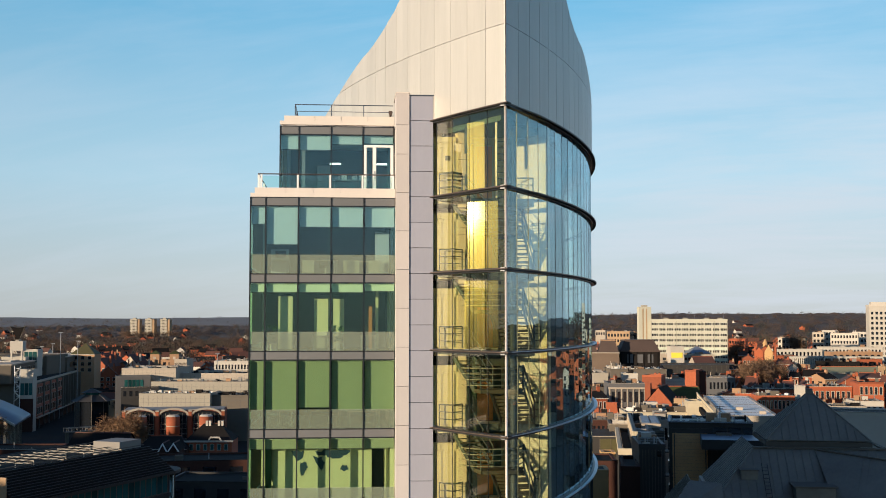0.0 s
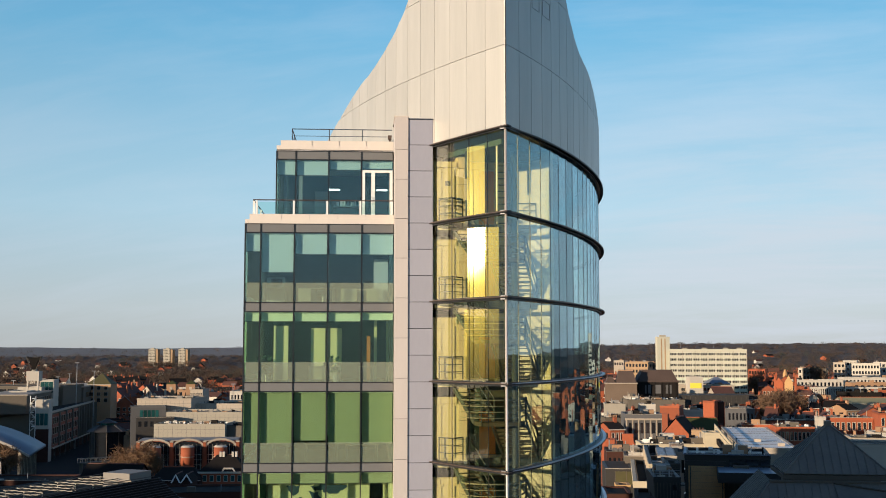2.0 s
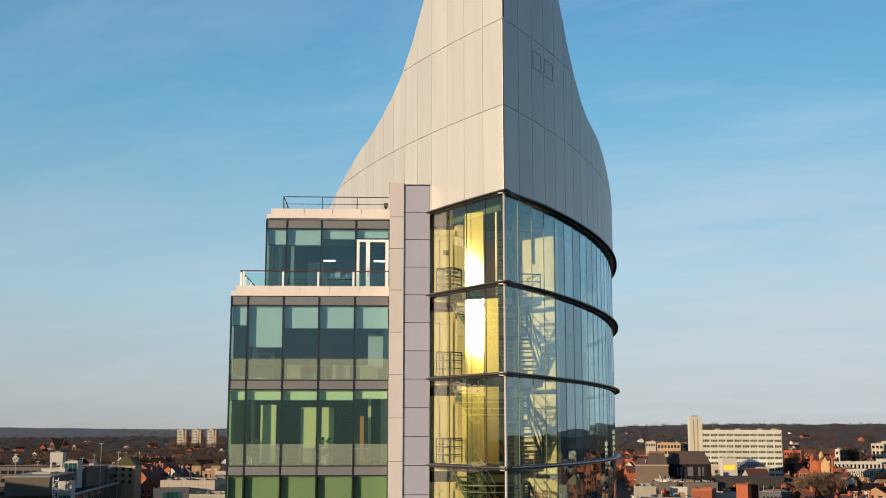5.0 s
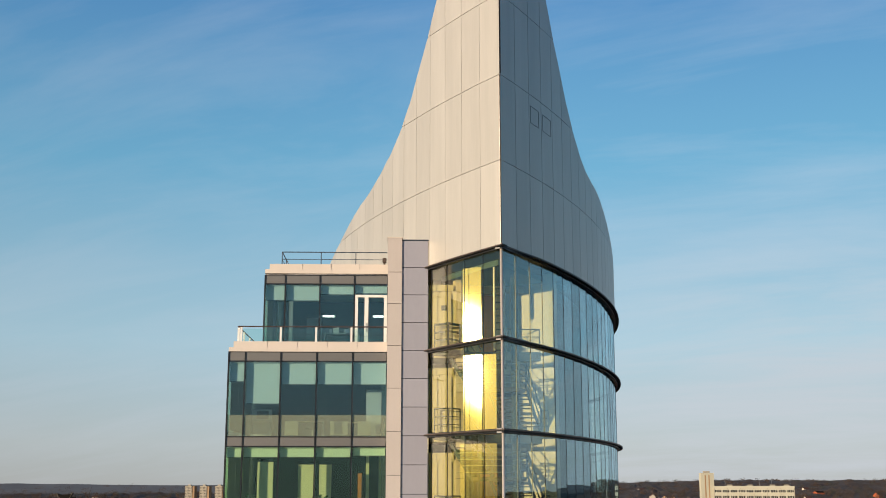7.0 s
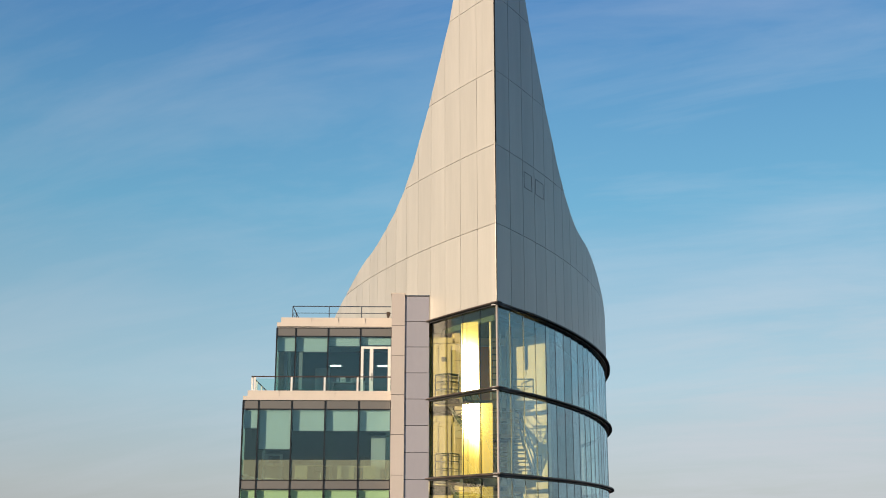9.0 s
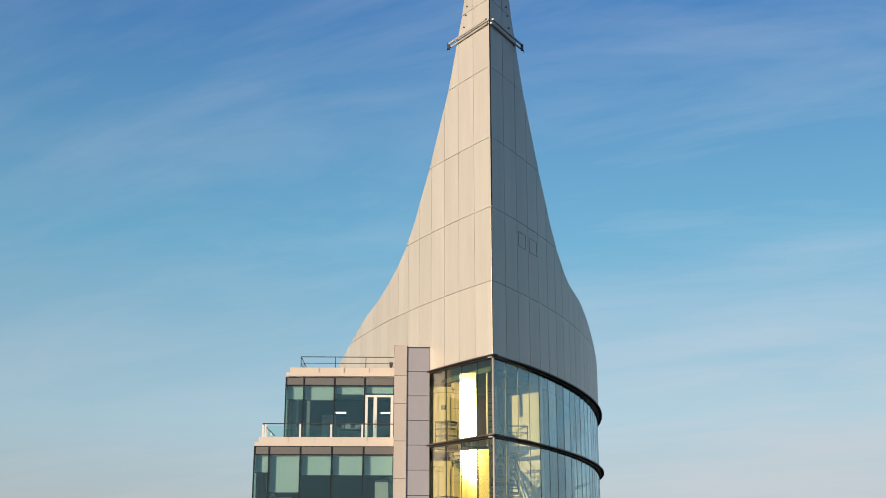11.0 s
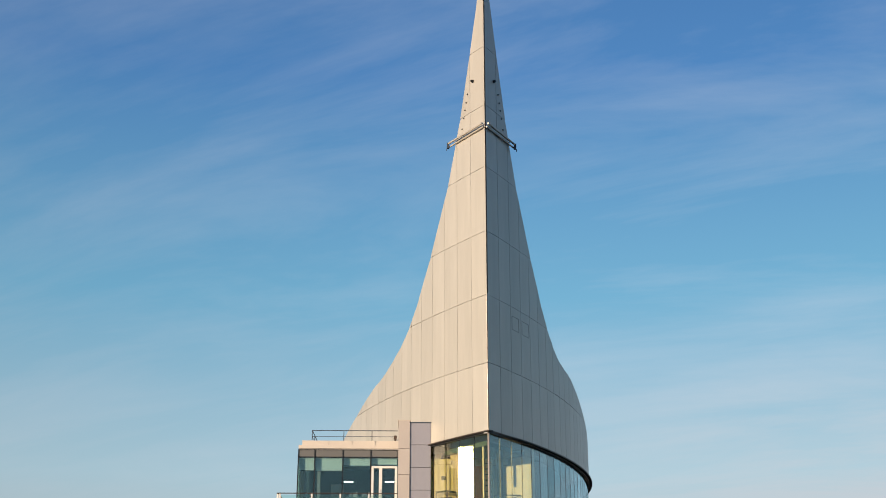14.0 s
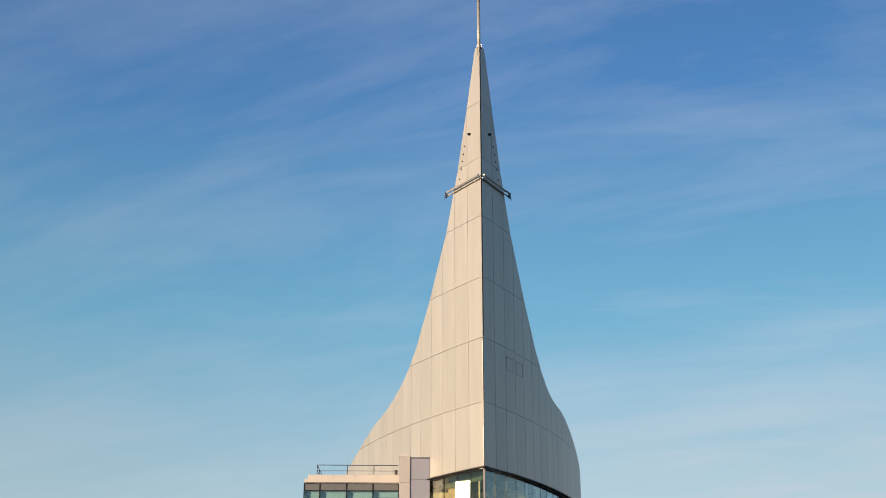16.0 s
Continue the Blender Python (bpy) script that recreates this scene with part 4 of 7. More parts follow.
def spot(b, d):
    """Plan point at distance d ahead of the viewing place, b to the right in parts of 2026."""
    return Vector((EYE_X + d * math.tan(AHEAD + math.atan(b * spread(d) / 2026)), EYE_Y + d, 0))


def high(drop, d):
    """Height above the ground of what lies drop parts of 2026 below the eye at distance d."""
    return EYE_Z - drop * spread(d) * d / 2026


BRICK = material("red_brick", (0.28, 0.066, 0.021), 0.85, grain=0.25, scale=3, stain=0.3, stain_scale=0.15, vary=0.3)
DARKBUFF = material("brown_brick", (0.31, 0.175, 0.09), 0.85, grain=0.2, scale=3, stain=0.25, stain_scale=0.15, vary=0.2)
BUFF = material("buff_brick", (0.33, 0.21, 0.11), 0.85, grain=0.2, scale=3, stain=0.25, stain_scale=0.15, vary=0.2)
# brick darkened so that its colour carries the shade of the yards
DARKBRICK = material("shade_dark_brick", (0.055, 0.024, 0.017), 0.85, grain=0.25, scale=3, stain=0.3, stain_scale=0.15, vary=0.2, spec=0.12)
PALE = material("pale_render", (0.33, 0.272, 0.205), 0.8, grain=0.1, scale=1.5, stain=0.2, stain_scale=0.12, vary=0.15)
OFFWHITE = material("white_render", (0.40, 0.355, 0.29), 0.75, grain=0.06, scale=1.5, stain=0.15, stain_scale=0.12, vary=0.1)
GREYWALL = material("grey_panel_wall", (0.114, 0.095, 0.073), 0.75, grain=0.1, scale=1.2, stain=0.2, stain_scale=0.1, vary=0.15, spec=0.12)
CONCRETE = material("concrete", (0.28, 0.247, 0.19), 0.85, grain=0.1, scale=2, stain=0.2, stain_scale=0.1)
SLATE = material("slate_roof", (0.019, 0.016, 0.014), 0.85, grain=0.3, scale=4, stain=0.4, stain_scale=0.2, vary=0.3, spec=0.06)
TILE = material("clay_tile_roof", (0.105, 0.036, 0.02), 0.85, grain=0.3, scale=5, stain=0.35, stain_scale=0.25, vary=0.35)
FELT = material("grey_felt_roof", (0.064, 0.052, 0.041), 0.9, grain=0.2, scale=1.5, stain=0.35, stain_scale=0.12, vary=0.25, spec=0.12)
LIGHTROOF = material("pale_membrane_roof", (0.22, 0.197, 0.166), 0.8, grain=0.08, scale=1.5, stain=0.25, stain_scale=0.1, vary=0.15)
ZINC = material("standing_seam_zinc", (0.175, 0.147, 0.110), 0.6, 0.05, grain=0.2, scale=3, stain=0.5, stain_scale=0.3, vary=0.1)
BLUEROOF = material("blue_grey_metal", (0.135, 0.155, 0.185), 0.5, 0.1, grain=0.08, scale=2, stain=0.2, stain_scale=0.2)
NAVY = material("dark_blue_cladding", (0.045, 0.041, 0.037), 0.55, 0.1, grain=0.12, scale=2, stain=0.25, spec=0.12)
GREENROOF = material("green_copper", (0.065, 0.055, 0.014), 0.8, grain=0.2, scale=2, stain=0.3)
PANE = material("dark_window", (0.012, 0.014, 0.017), 0.12, grain=0.1, scale=0.5, vary=0.3, spec=0.7)
TEAL = material("teal_window", (0.018, 0.075, 0.070), 0.12, grain=0.3, scale=0.4, vary=0.5, spec=0.7)
MINT = material("pale_green_panel", (0.42, 0.45, 0.34), 0.6, grain=0.1, scale=1, stain=0.15, vary=0.2)
WARMCREAM = material("warm_cream_paint", (0.40, 0.335, 0.225), 0.75, grain=0.06, scale=1.5, stain=0.18, stain_scale=0.3, vary=0.08)
BROWNWALL = material("weathered_brown_brick", (0.55, 0.30, 0.125), 0.85, grain=0.25, scale=5, stain=0.3, stain_scale=0.4, vary=0.3)
WHITEROOF = material("white_membrane_roof", (0.74, 0.70, 0.62), 0.7, grain=0.06, scale=1.5, stain=0.2, stain_scale=0.25)
OCHRE = material("ochre_render", (0.42, 0.25, 0.10), 0.8, grain=0.15, scale=2, stain=0.25, stain_scale=0.2)
# stone toned down: shade on the classical front is in this grey
GREYSTONE = material("shade_grey_stone", (0.088, 0.083, 0.080), 0.8, grain=0.12, scale=2, stain=0.3, stain_scale=0.15, vary=0.15)
MOSS = material("mossy_pale_roof", (0.24, 0.22, 0.11), 0.9, grain=0.25, scale=2, stain=0.35, stain_scale=0.15)
MOSSDARK = material("mossy_dark_roof", (0.055, 0.06, 0.022), 0.95, grain=0.3, scale=3, stain=0.4, stain_scale=0.3, spec=0.12)
SLABWALL = material("cream_concrete_slab", (0.40, 0.378, 0.29), 0.85, grain=0.1, scale=2, stain=0.2, stain_scale=0.1)
THEATRE = material("dark_brown_brick", (0.125, 0.085, 0.056), 0.85, grain=0.2, scale=3, stain=0.25, stain_scale=0.15)
THEATREROOF = material("brown_mansard_tiles", (0.060, 0.036, 0.026), 0.8, grain=0.25, scale=4, stain=0.3, stain_scale=0.2)
LAMP = material("lamp_grey", (0.25, 0.25, 0.25), 0.5, 0.5)
BARK = material("bark", (0.10, 0.07, 0.05), 0.9, grain=0.3, scale=4)
TWIG = material("bare_twigs", (0.14, 0.077, 0.038), 0.95, grain=0.4, scale=0.6, vary=0.3)
RUST = material("rusty_twigs", (0.17, 0.09, 0.04), 0.95, grain=0.4, scale=0.6, vary=0.3)
HILLWOOD = material("winter_woods", (0.062, 0.035, 0.019), 0.95, grain=0.5, scale=0.08, stain=0.5, stain_scale=0.012)
# paler and greyer than the near woods: distance haze put into the colour
FARHILL = material("hazed_far_hills", (0.122, 0.113, 0.107), 0.95, grain=0.3, scale=0.01, stain=0.4, stain_scale=0.003)


def windows(name, ob, w, z0, z1, cols, rows, y, m=PANE, fill=(0.5, 0.55), face="front", x0=None, depth=0.12, frame=None, near=False):
    """Rows of windows set in a wall: front faces -y, left faces -x, right faces +x. Near ones are parts; far ones, too small to tell apart, are joined."""
    ww, hh = w / cols, (z1 - z0) / rows
    a, b = ww * fill[0] / 2, hh * fill[1] / 2
    spots = []
    for r in range(rows):
        for c in range(cols):
            u, z = -w / 2 + ww * (c + 0.5), z0 + hh * (r + 0.5)
            spots.append(pose((x0 or 0) + u, y, z) if face == "front" else pose(y, (x0 or 0) + u, z, 0, 0, -90 if face == "left" else 90))

    def pane(bm, q=None):
        box(bm, -a, -0.02, -b, a, depth, b, q)

    def surround(bm, q=None):
        t = 0.12
        box(bm, -a - t, -0.06, -b - t, a + t, 0.05, -b, q), box(bm, -a - t, -0.06, b, a + t, 0.05, b + t, q)
        box(bm, -a - t, -0.06, -b, -a, 0.05, b, q), box(bm, a, -0.06, -b, a + t, 0.05, b, q)

    for make, mat, tag in ((pane, m, ""), (surround, frame, "_frame")):
        if not mat:
            continue
        bm = bmesh.new()
        if near:
            make(bm)
            me = mesh(name + tag, bm, mat)
            for q in spots:
                o = new(name + tag, me)
                o.parent = ob
                o.matrix_basis = q
        else:
            for q in spots:
                make(bm, q)
            me = bpy.data.meshes.new(name + tag)
            bm.to_mesh(me)
            bm.free()
            me.materials.append(mat)
            o = new(name + tag, me)
            o.parent = ob
            tagged(o, kind="stuff")


def flat_block(label, b, d, w, dep, top, wall, roof, turn=0, rows=0, cols=0, m=PANE, base=0.0, left=0, fill=(0.5, 0.55), name="building", cat="building", group="", frame=None, plant=0, head=0.0, right=0, parapet=0.5, at=None):
    """A flat-roofed building. b, d: the middle of its front; w, dep, top: its size."""
    p = at or spot(b, d)
    ob = thing(name, label, cat, group, at=(p.x, p.y, 0), turn=turn - 3.1)
    bm = bmesh.new()
    box(bm, -w / 2, 0, base, w / 2, dep, top - parapet)
    part("wall", bm, wall, ob)
    bm = bmesh.new()
    t = 0.35
    for q in ((-w / 2, 0, w / 2, t), (-w / 2, dep - t, w / 2, dep), (-w / 2, t, -w / 2 + t, dep - t), (w / 2 - t, t, w / 2, dep - t)):
        box(bm, q[0] - 0.04, q[1] - 0.04, top - parapet, q[2] + 0.04, q[3] + 0.04, top)
    part("parapet", bm, wall, ob)
    boxed("roof", (-w / 2 + t, t, top - parapet, w / 2 - t, dep - t, top - parapet + 0.12), roof, ob)
    z1 = top - parapet - head
    if rows:
        windows("window", ob, w * 0.96, max(base, z1 - rows * 3.4), z1, cols, rows, 0.0, m, fill, frame=frame)
    if left:
        windows("window", ob, dep * 0.94, max(base, z1 - rows * 3.4), z1, left, max(rows, 1), -w / 2, m, fill, "left", dep / 2)
    if right:
        windows("window", ob, dep * 0.94, max(base, z1 - rows * 3.4), z1, right, max(rows, 1), w / 2, m, fill, "right", dep / 2)
    r = random.Random(int(abs(b) * 7 + d))
    for k in range(plant):
        s = r.uniform(0.5, 1.7)
        a, c = r.uniform(-w / 2 + 0.4, max(-w / 2 + 0.5, w / 2 - 0.6 - s * 1.3)), r.uniform(0.8, max(0.9, dep - 1 - s))
        boxed("roof_plant", (a, c, top - parapet + 0.12, a + s * 1.3, c + s, top - parapet + 0.12 + r.uniform(0.35, 1.5)), r.choice((LIGHTROOF, GREYWALL, OFFWHITE, SLATE, DARKBUFF)), ob)
        if k % 2 == 0:
            x, y, z = r.uniform(-w / 2 + 0.4, w / 2 - 0.4), r.uniform(0.5, dep * 0.6), top - parapet
            bm = bmesh.new()
            tube(bm, (x, y, z), (x, y, z + r.uniform(0.9, 2.2)), 0.09, 6)
            part("flue", bm, r.choice((LAMP, SLATE, PALE)), ob)
    if d < 420 and plant > 3:
        bm = bmesh.new()
        for k in range(plant * 4):
            x, y, q = r.uniform(-w / 2 + 0.5, w / 2 - 0.8), r.uniform(0.5, max(0.6, dep - 0.9)), r.uniform(0.16, 0.42)
            box(bm, x, y, top - parapet + 0.13, x + q * r.uniform(0.6, 2.2), y + q, top - parapet + 0.13 + q * r.uniform(0.6, 2.4))
        for k in range(2):
            y = r.uniform(0.6, max(0.7, dep * 0.7))
            box(bm, -w / 2 + 0.5, y, top - parapet + 0.3, w / 2 - 0.6, y + 0.12, top - parapet + 0.42)
        tagged(part("roof_vents", bm, r.choice((OFFWHITE, GREYSTONE, WHITEROOF)), ob), kind="stuff")
    if d < 420 and w > 3:
        boxed("coping", (-w / 2 - 0.08, -0.1, top, w / 2 + 0.08, 0.34, top + 0.09), r.choice((GREYWALL, PALE, SLATE)), ob)
    return ob


def gable_roof(bm, w, dep, z, rise, over=0.3, hip=0.0, along="x"):
    """A pitched roof over w by dep, with its ridge along x or y."""
    if along == "x":
        a, b = w / 2 + over, dep / 2 + over
        v = [(-a, -b), (a, -b), (a, b), (-a, b)]
        ends = ((-a + hip, 0), (a - hip, 0))
    else:
        a, b = w / 2 + over, dep / 2 + over
        v = [(a, -b), (a, b), (-a, b), (-a, -b)]
        ends = ((0, -b + hip), (0, b - hip))
    lo = [bm.verts.new((x, y + dep / 2, z)) for x, y in v]
    r = [bm.verts.new((x, y + dep / 2, z + rise)) for x, y in ends]
    bm.faces.new((lo[0], lo[1], r[1], r[0])), bm.faces.new((lo[2], lo[3], r[0], r[1]))
    if hip:
        bm.faces.new((lo[1], lo[2], r[1])), bm.faces.new((lo[3], lo[0], r[0]))


def house(label, b, d, w, dep, eaves, rise, wall, roof, turn=0, rows=2, cols=3, along="x", chimney=1, hip=0.0, group="", name="house", cat="house", frame=None, m=PANE, at=None, left=0):
    p = at or spot(b, d)
    ob = thing(name, label, cat, group, at=(p.x, p.y, 0), turn=turn - 3.1)
    bm = bmesh.new()
    box(bm, -w / 2, 0, 0, w / 2, dep, eaves)
    if hip == 0:
        n = (-w / 2, w / 2) if along == "x" else (0, dep)
        for e in n:
            if along == "x":
                f = [(e, 0, eaves), (e, dep, eaves), (e, dep / 2, eaves + rise - 0.25)]
            else:
                f = [(-w / 2, e, eaves), (w / 2, e, eaves), (0, e, eaves + rise - 0.25)]
            bm.faces.new([bm.verts.new(q) for q in f])
    part("wall", bm, wall, ob)
    bm = bmesh.new()
    gable_roof(bm, w, dep, eaves - 0.05, rise, 0.25, hip, along)
    top_ob = part("roof", bm, roof, ob)
    if d < 640:
        # clay ridge tiles and a painted eaves board belong to the roof
        nf = len(top_ob.data.polygons)
        bm = bmesh.new()
        bm.from_mesh(top_ob.data)
        e = eaves + rise
        if along == "x":
            box(bm, -w / 2 + hip, dep / 2 - 0.16, e - 0.1, w / 2 - hip, dep / 2 + 0.16, e + 0.1) if w > 2 * hip + 0.5 else None
            box(bm, -w / 2 - 0.25, -0.36, eaves - 0.22, w / 2 + 0.25, -0.26, eaves - 0.02)
        else:
            box(bm, -0.16, -0.2, e - 0.1, 0.16, dep + 0.2, e + 0.1)
        bm.to_mesh(top_ob.data)
        bm.free()
        top_ob.data.materials.append(TILE if roof is SLATE else BRICK)
        top_ob.data.materials.append(OFFWHITE)
        for i, pl in enumerate(top_ob.data.polygons):
            if i >= nf:
                pl.material_index = 2 if pl.center.z < eaves + 0.1 else 1
    if rows:
        windows("window", ob, w * 0.9, max(0.6, eaves - rows * 2.9), eaves - 0.3, cols, rows, 0.0, m, (0.45, 0.55), frame=frame)
    if left:
        windows("window", ob, dep * 0.9, max(0.6, eaves - rows * 2.9), eaves - 0.3, left, max(1, rows), -w / 2, m, (0.45, 0.55), "left", dep / 2)
    for k in range(chimney):
        x = -w / 2 + 0.5 + k * (w - 1.0) / max(1, chimney - 1) if chimney > 1 else w * 0.3
        c = boxed("chimney", (x - 0.33, dep / 2 - 0.5, eaves, x + 0.33, dep / 2 + 0.5, eaves + rise + 0.95), wall, ob)
        for q in (-0.25, 0.25):
            bm = bmesh.new()
            tube(bm, (x + q * 0.6, dep / 2, eaves + rise + 0.95), (x + q * 0.6, dep / 2, eaves + rise + 1.35), 0.11, 6)
            part("chimney_pot", bm, TILE, c)
    return ob


def bare_tree(at, tall, wide, seed, twigs=420, mat=TWIG):
    """A leafless tree: trunk, forking limbs and a haze of fine twigs."""
    ob = thing("tree", "leafless winter tree with brown twigs", "tree", "town trees", at=at)
    r = random.Random(seed)
    bm = bmesh.new()
    tube(bm, (0, 0, 0), (0.1, 0, tall * 0.35), tall * 0.03, 7, tall * 0.02)
    ends = []
    for k in range(7):
        w = math.tau * k / 7 + r.uniform(-0.3, 0.3)
        q = Vector((math.cos(w) * wide * r.uniform(0.2, 0.32), math.sin(w) * wide * r.uniform(0.2, 0.32), tall * r.uniform(0.55, 0.8)))
        tube(bm, (0.1, 0, tall * r.uniform(0.25, 0.36)), q, tall * 0.013, 5, tall * 0.006)
        for _ in range(3):
            e = q + Vector((r.gauss(0, wide * 0.13), r.gauss(0, wide * 0.13), tall * r.uniform(0.05, 0.2)))
            tube(bm, q, e, tall * 0.006, 4, tall * 0.003)
            ends += [e, (e + q) / 2]
    part("trunk", bm, BARK, ob)
    bm = bmesh.new()
    for _ in range(twigs):
        c = r.choice(ends) + Vector((r.gauss(0, wide * 0.09), r.gauss(0, wide * 0.09), r.gauss(0, tall * 0.07)))
        u = Vector((r.gauss(0, 1), r.gauss(0, 1), r.gauss(0.3, 0.8))).normalized() * r.uniform(0.5, 1.3) * tall * 0.07
        v = u.cross(Vector((r.gauss(0, 1), r.gauss(0, 1), r.gauss(0, 1)))).normalized() * tall * 0.0045
        bm.faces.new([bm.verts.new(p) for p in (c - u - v, c - u + v, c + u + v * 0.4, c + u - v * 0.4)])
    part("crown", bm, mat, ob)
    return ob


# one sheet of ground: level by the river, higher under the old town
def ground_z(x, y):
    x -= 0.054 * max(y + 55, 0)
    ahead = float(np.interp(y, [60, 190, 700, 1100], [0, 1, 1, 0.9]))
    side = float(np.interp(x / max(y + 55, 1), [-0.5, -0.1, 0.02, 0.14], [0.15, 0.15, 0.5, 1])) if y < 560 else float(np.interp(x / (y + 55), [-0.5, 0, 0.14], [0.5, 0.7, 1]))
    return 12.5 * ahead * side


xs = [-4800, -2500, -1200] + list(range(-700, 701, 50)) + [1200, 2500, 4800]
ys = [-1500, -700, -300] + list(range(-100, 1201, 50)) + [1800, 3000, 4900]
bm = bmesh.new()
grid = [[bm.verts.new((x, y, ground_z(x, y))) for x in xs] for y in ys]
for r, q in zip(grid, grid[1:]):
    for i in range(len(xs) - 1):
        bm.faces.new((r[i], r[i + 1], q[i + 1], q[i]))
# near-black colour: the shade lying in the streets is put into it
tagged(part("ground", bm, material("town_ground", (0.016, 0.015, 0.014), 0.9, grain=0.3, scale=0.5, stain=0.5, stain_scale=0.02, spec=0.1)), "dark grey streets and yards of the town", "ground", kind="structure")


def ridge(name, label, y0, y1, zfun, mat, x0, x1, nx, ny):
    bm = bmesh.new()
    g = []
    for j in range(ny + 1):
        row = []
        for i in range(nx + 1):
            x, y = x0 + (x1 - x0) * i / nx, y0 + (y1 - y0) * j / ny
            row.append(bm.verts.new((x, y, zfun(x, y, j / ny))))
        g.append(row)
    for j in range(ny):
        for i in range(nx):
            bm.faces.new((g[j][i], g[j][i + 1], g[j + 1][i + 1], g[j + 1][i]))
    ob = part(name, bm, mat)
    return tagged(ob, label, "hill", kind="structure")


def near_rise(x, y, u):
    side = float(np.interp(x / max(y, 1) - 0.054, [-0.5, -0.1, 0.12, 0.3, 0.6], [24, 28, 48, 54, 56]))
    n = noise.noise((x * 0.004, y * 0.004, 0)) * 5 + noise.noise((x * 0.02, y * 0.02, 3)) * 2.0
    return -1 + max(0, (side + n) * min(1, u * 1.25) ** 1.6)


def canopy(x, y, u):
    """The rise with a bumpy tree canopy on it."""
    k = min(1, max(0, u * 6))
    return near_rise(x, y, u) + k * (4.0 * abs(noise.noise((x * 0.045, y * 0.045, 7))) + 2.0 * abs(noise.noise((x * 0.11, y * 0.11, 9))))


ridge("backdrop_wooded_rise", "brown wooded rise with houses beyond the town", 1100, 2500, canopy, HILLWOOD, -1500, 1500, 520, 60)
ridge("backdrop_far_hills", "hills on the horizon, greyed with painted haze", 3600, 4700, lambda x, y, u: -1 + u * (50 + 7 * noise.noise((x * 0.0016, 0, 5)) + 2 * noise.noise((x * 0.008, 1, 5))), FARHILL, -4600, 4600, 160, 6)

# tree clumps on the rise and through the suburbs: fine, uncountable
rt = random.Random(11)
blobs = []
for k in range(8400):
    y = rt.uniform(560, 2550) if k < 4600 else rt.uniform(1150, 2450)
    x = rt.uniform(-0.62, 0.62) * (y + 60)
    z = max(ground_z(x, y), near_rise(x, y, (y - 1100) / 1500)) if y > 1100 else ground_z(x, y)
    blobs.append((x, y, max(z, 0) - 1, rt.uniform(4, 8) if y > 2200 else rt.uniform(7, 13) if y > 1000 else rt.uniform(5, 10)))


def clump_mesh(name, items, mat, seed, per=120):
    """Crowns of many small twig clumps, dense in the middle and ragged at the edge."""
    g = np.random.RandomState(seed)
    it = np.repeat(np.array(items), per, axis=0)
    n = len(it)
    size = it[:, 3:4]
    ball = g.normal(size=(n, 3))
    ball /= np.linalg.norm(ball, axis=1, keepdims=True)
    c = it[:, :3] + ball * size * (np.cbrt(g.uniform(size=(n, 1))) * [0.62, 0.62, 0.55]) + size * [0, 0, 0.55]
    u = g.normal(size=(n, 3)) * [1, 0.6, 1.2]
    v = g.normal(size=(n, 3))
    u *= size * g.uniform(0.045, 0.10, (n, 1)) / np.linalg.norm(u, axis=1, keepdims=True)
    v *= size * g.uniform(0.03, 0.075, (n, 1)) / np.linalg.norm(v, axis=1, keepdims=True)
    verts = np.stack([c - u, c + v, c + u, c - v * 0.6], axis=1).reshape(-1, 3)
    faces = np.arange(4 * n).reshape(-1, 4)
    me = bpy.data.meshes.new(name)
    me.from_pydata(verts.tolist(), [], faces.tolist())
    me.materials.append(mat)
    return new(name, me)


WOODS = material("bare_woodland", (0.062, 0.035, 0.019), 0.95, grain=0.5, scale=0.12, stain=0.55, stain_scale=0.01)
# woodland colour greyed to include the haze of distance
FARWOOD = material("hazed_far_woods", (0.085, 0.064, 0.05), 0.95, grain=0.5, scale=0.02, stain=0.4, stain_scale=0.004)
far_blobs = []
EVERGREEN = material("dark_evergreen", (0.022, 0.030, 0.018), 0.9, grain=0.4, scale=0.2)
for _ in range(700):
    y = rt.uniform(3700, 4600)
    x = rt.uniform(-0.55, 0.55) * y
    far_blobs.append((x, y, (y - 3600) / 1100 * 50 - 9, rt.uniform(9, 20)))
tagged(clump_mesh("far_woods", far_blobs, FARWOOD, 3, 60), "woods on the far hills, greyed with painted haze", "trees", kind="stuff")
tagged(clump_mesh("distant_trees", blobs[:7600], WOODS, 1, 84), "brown leafless woods and garden trees", "trees", kind="stuff")
tagged(clump_mesh("distant_evergreens", blobs[7600:], EVERGREEN, 2, 84), "dark evergreen trees among the houses", "trees", kind="stuff")

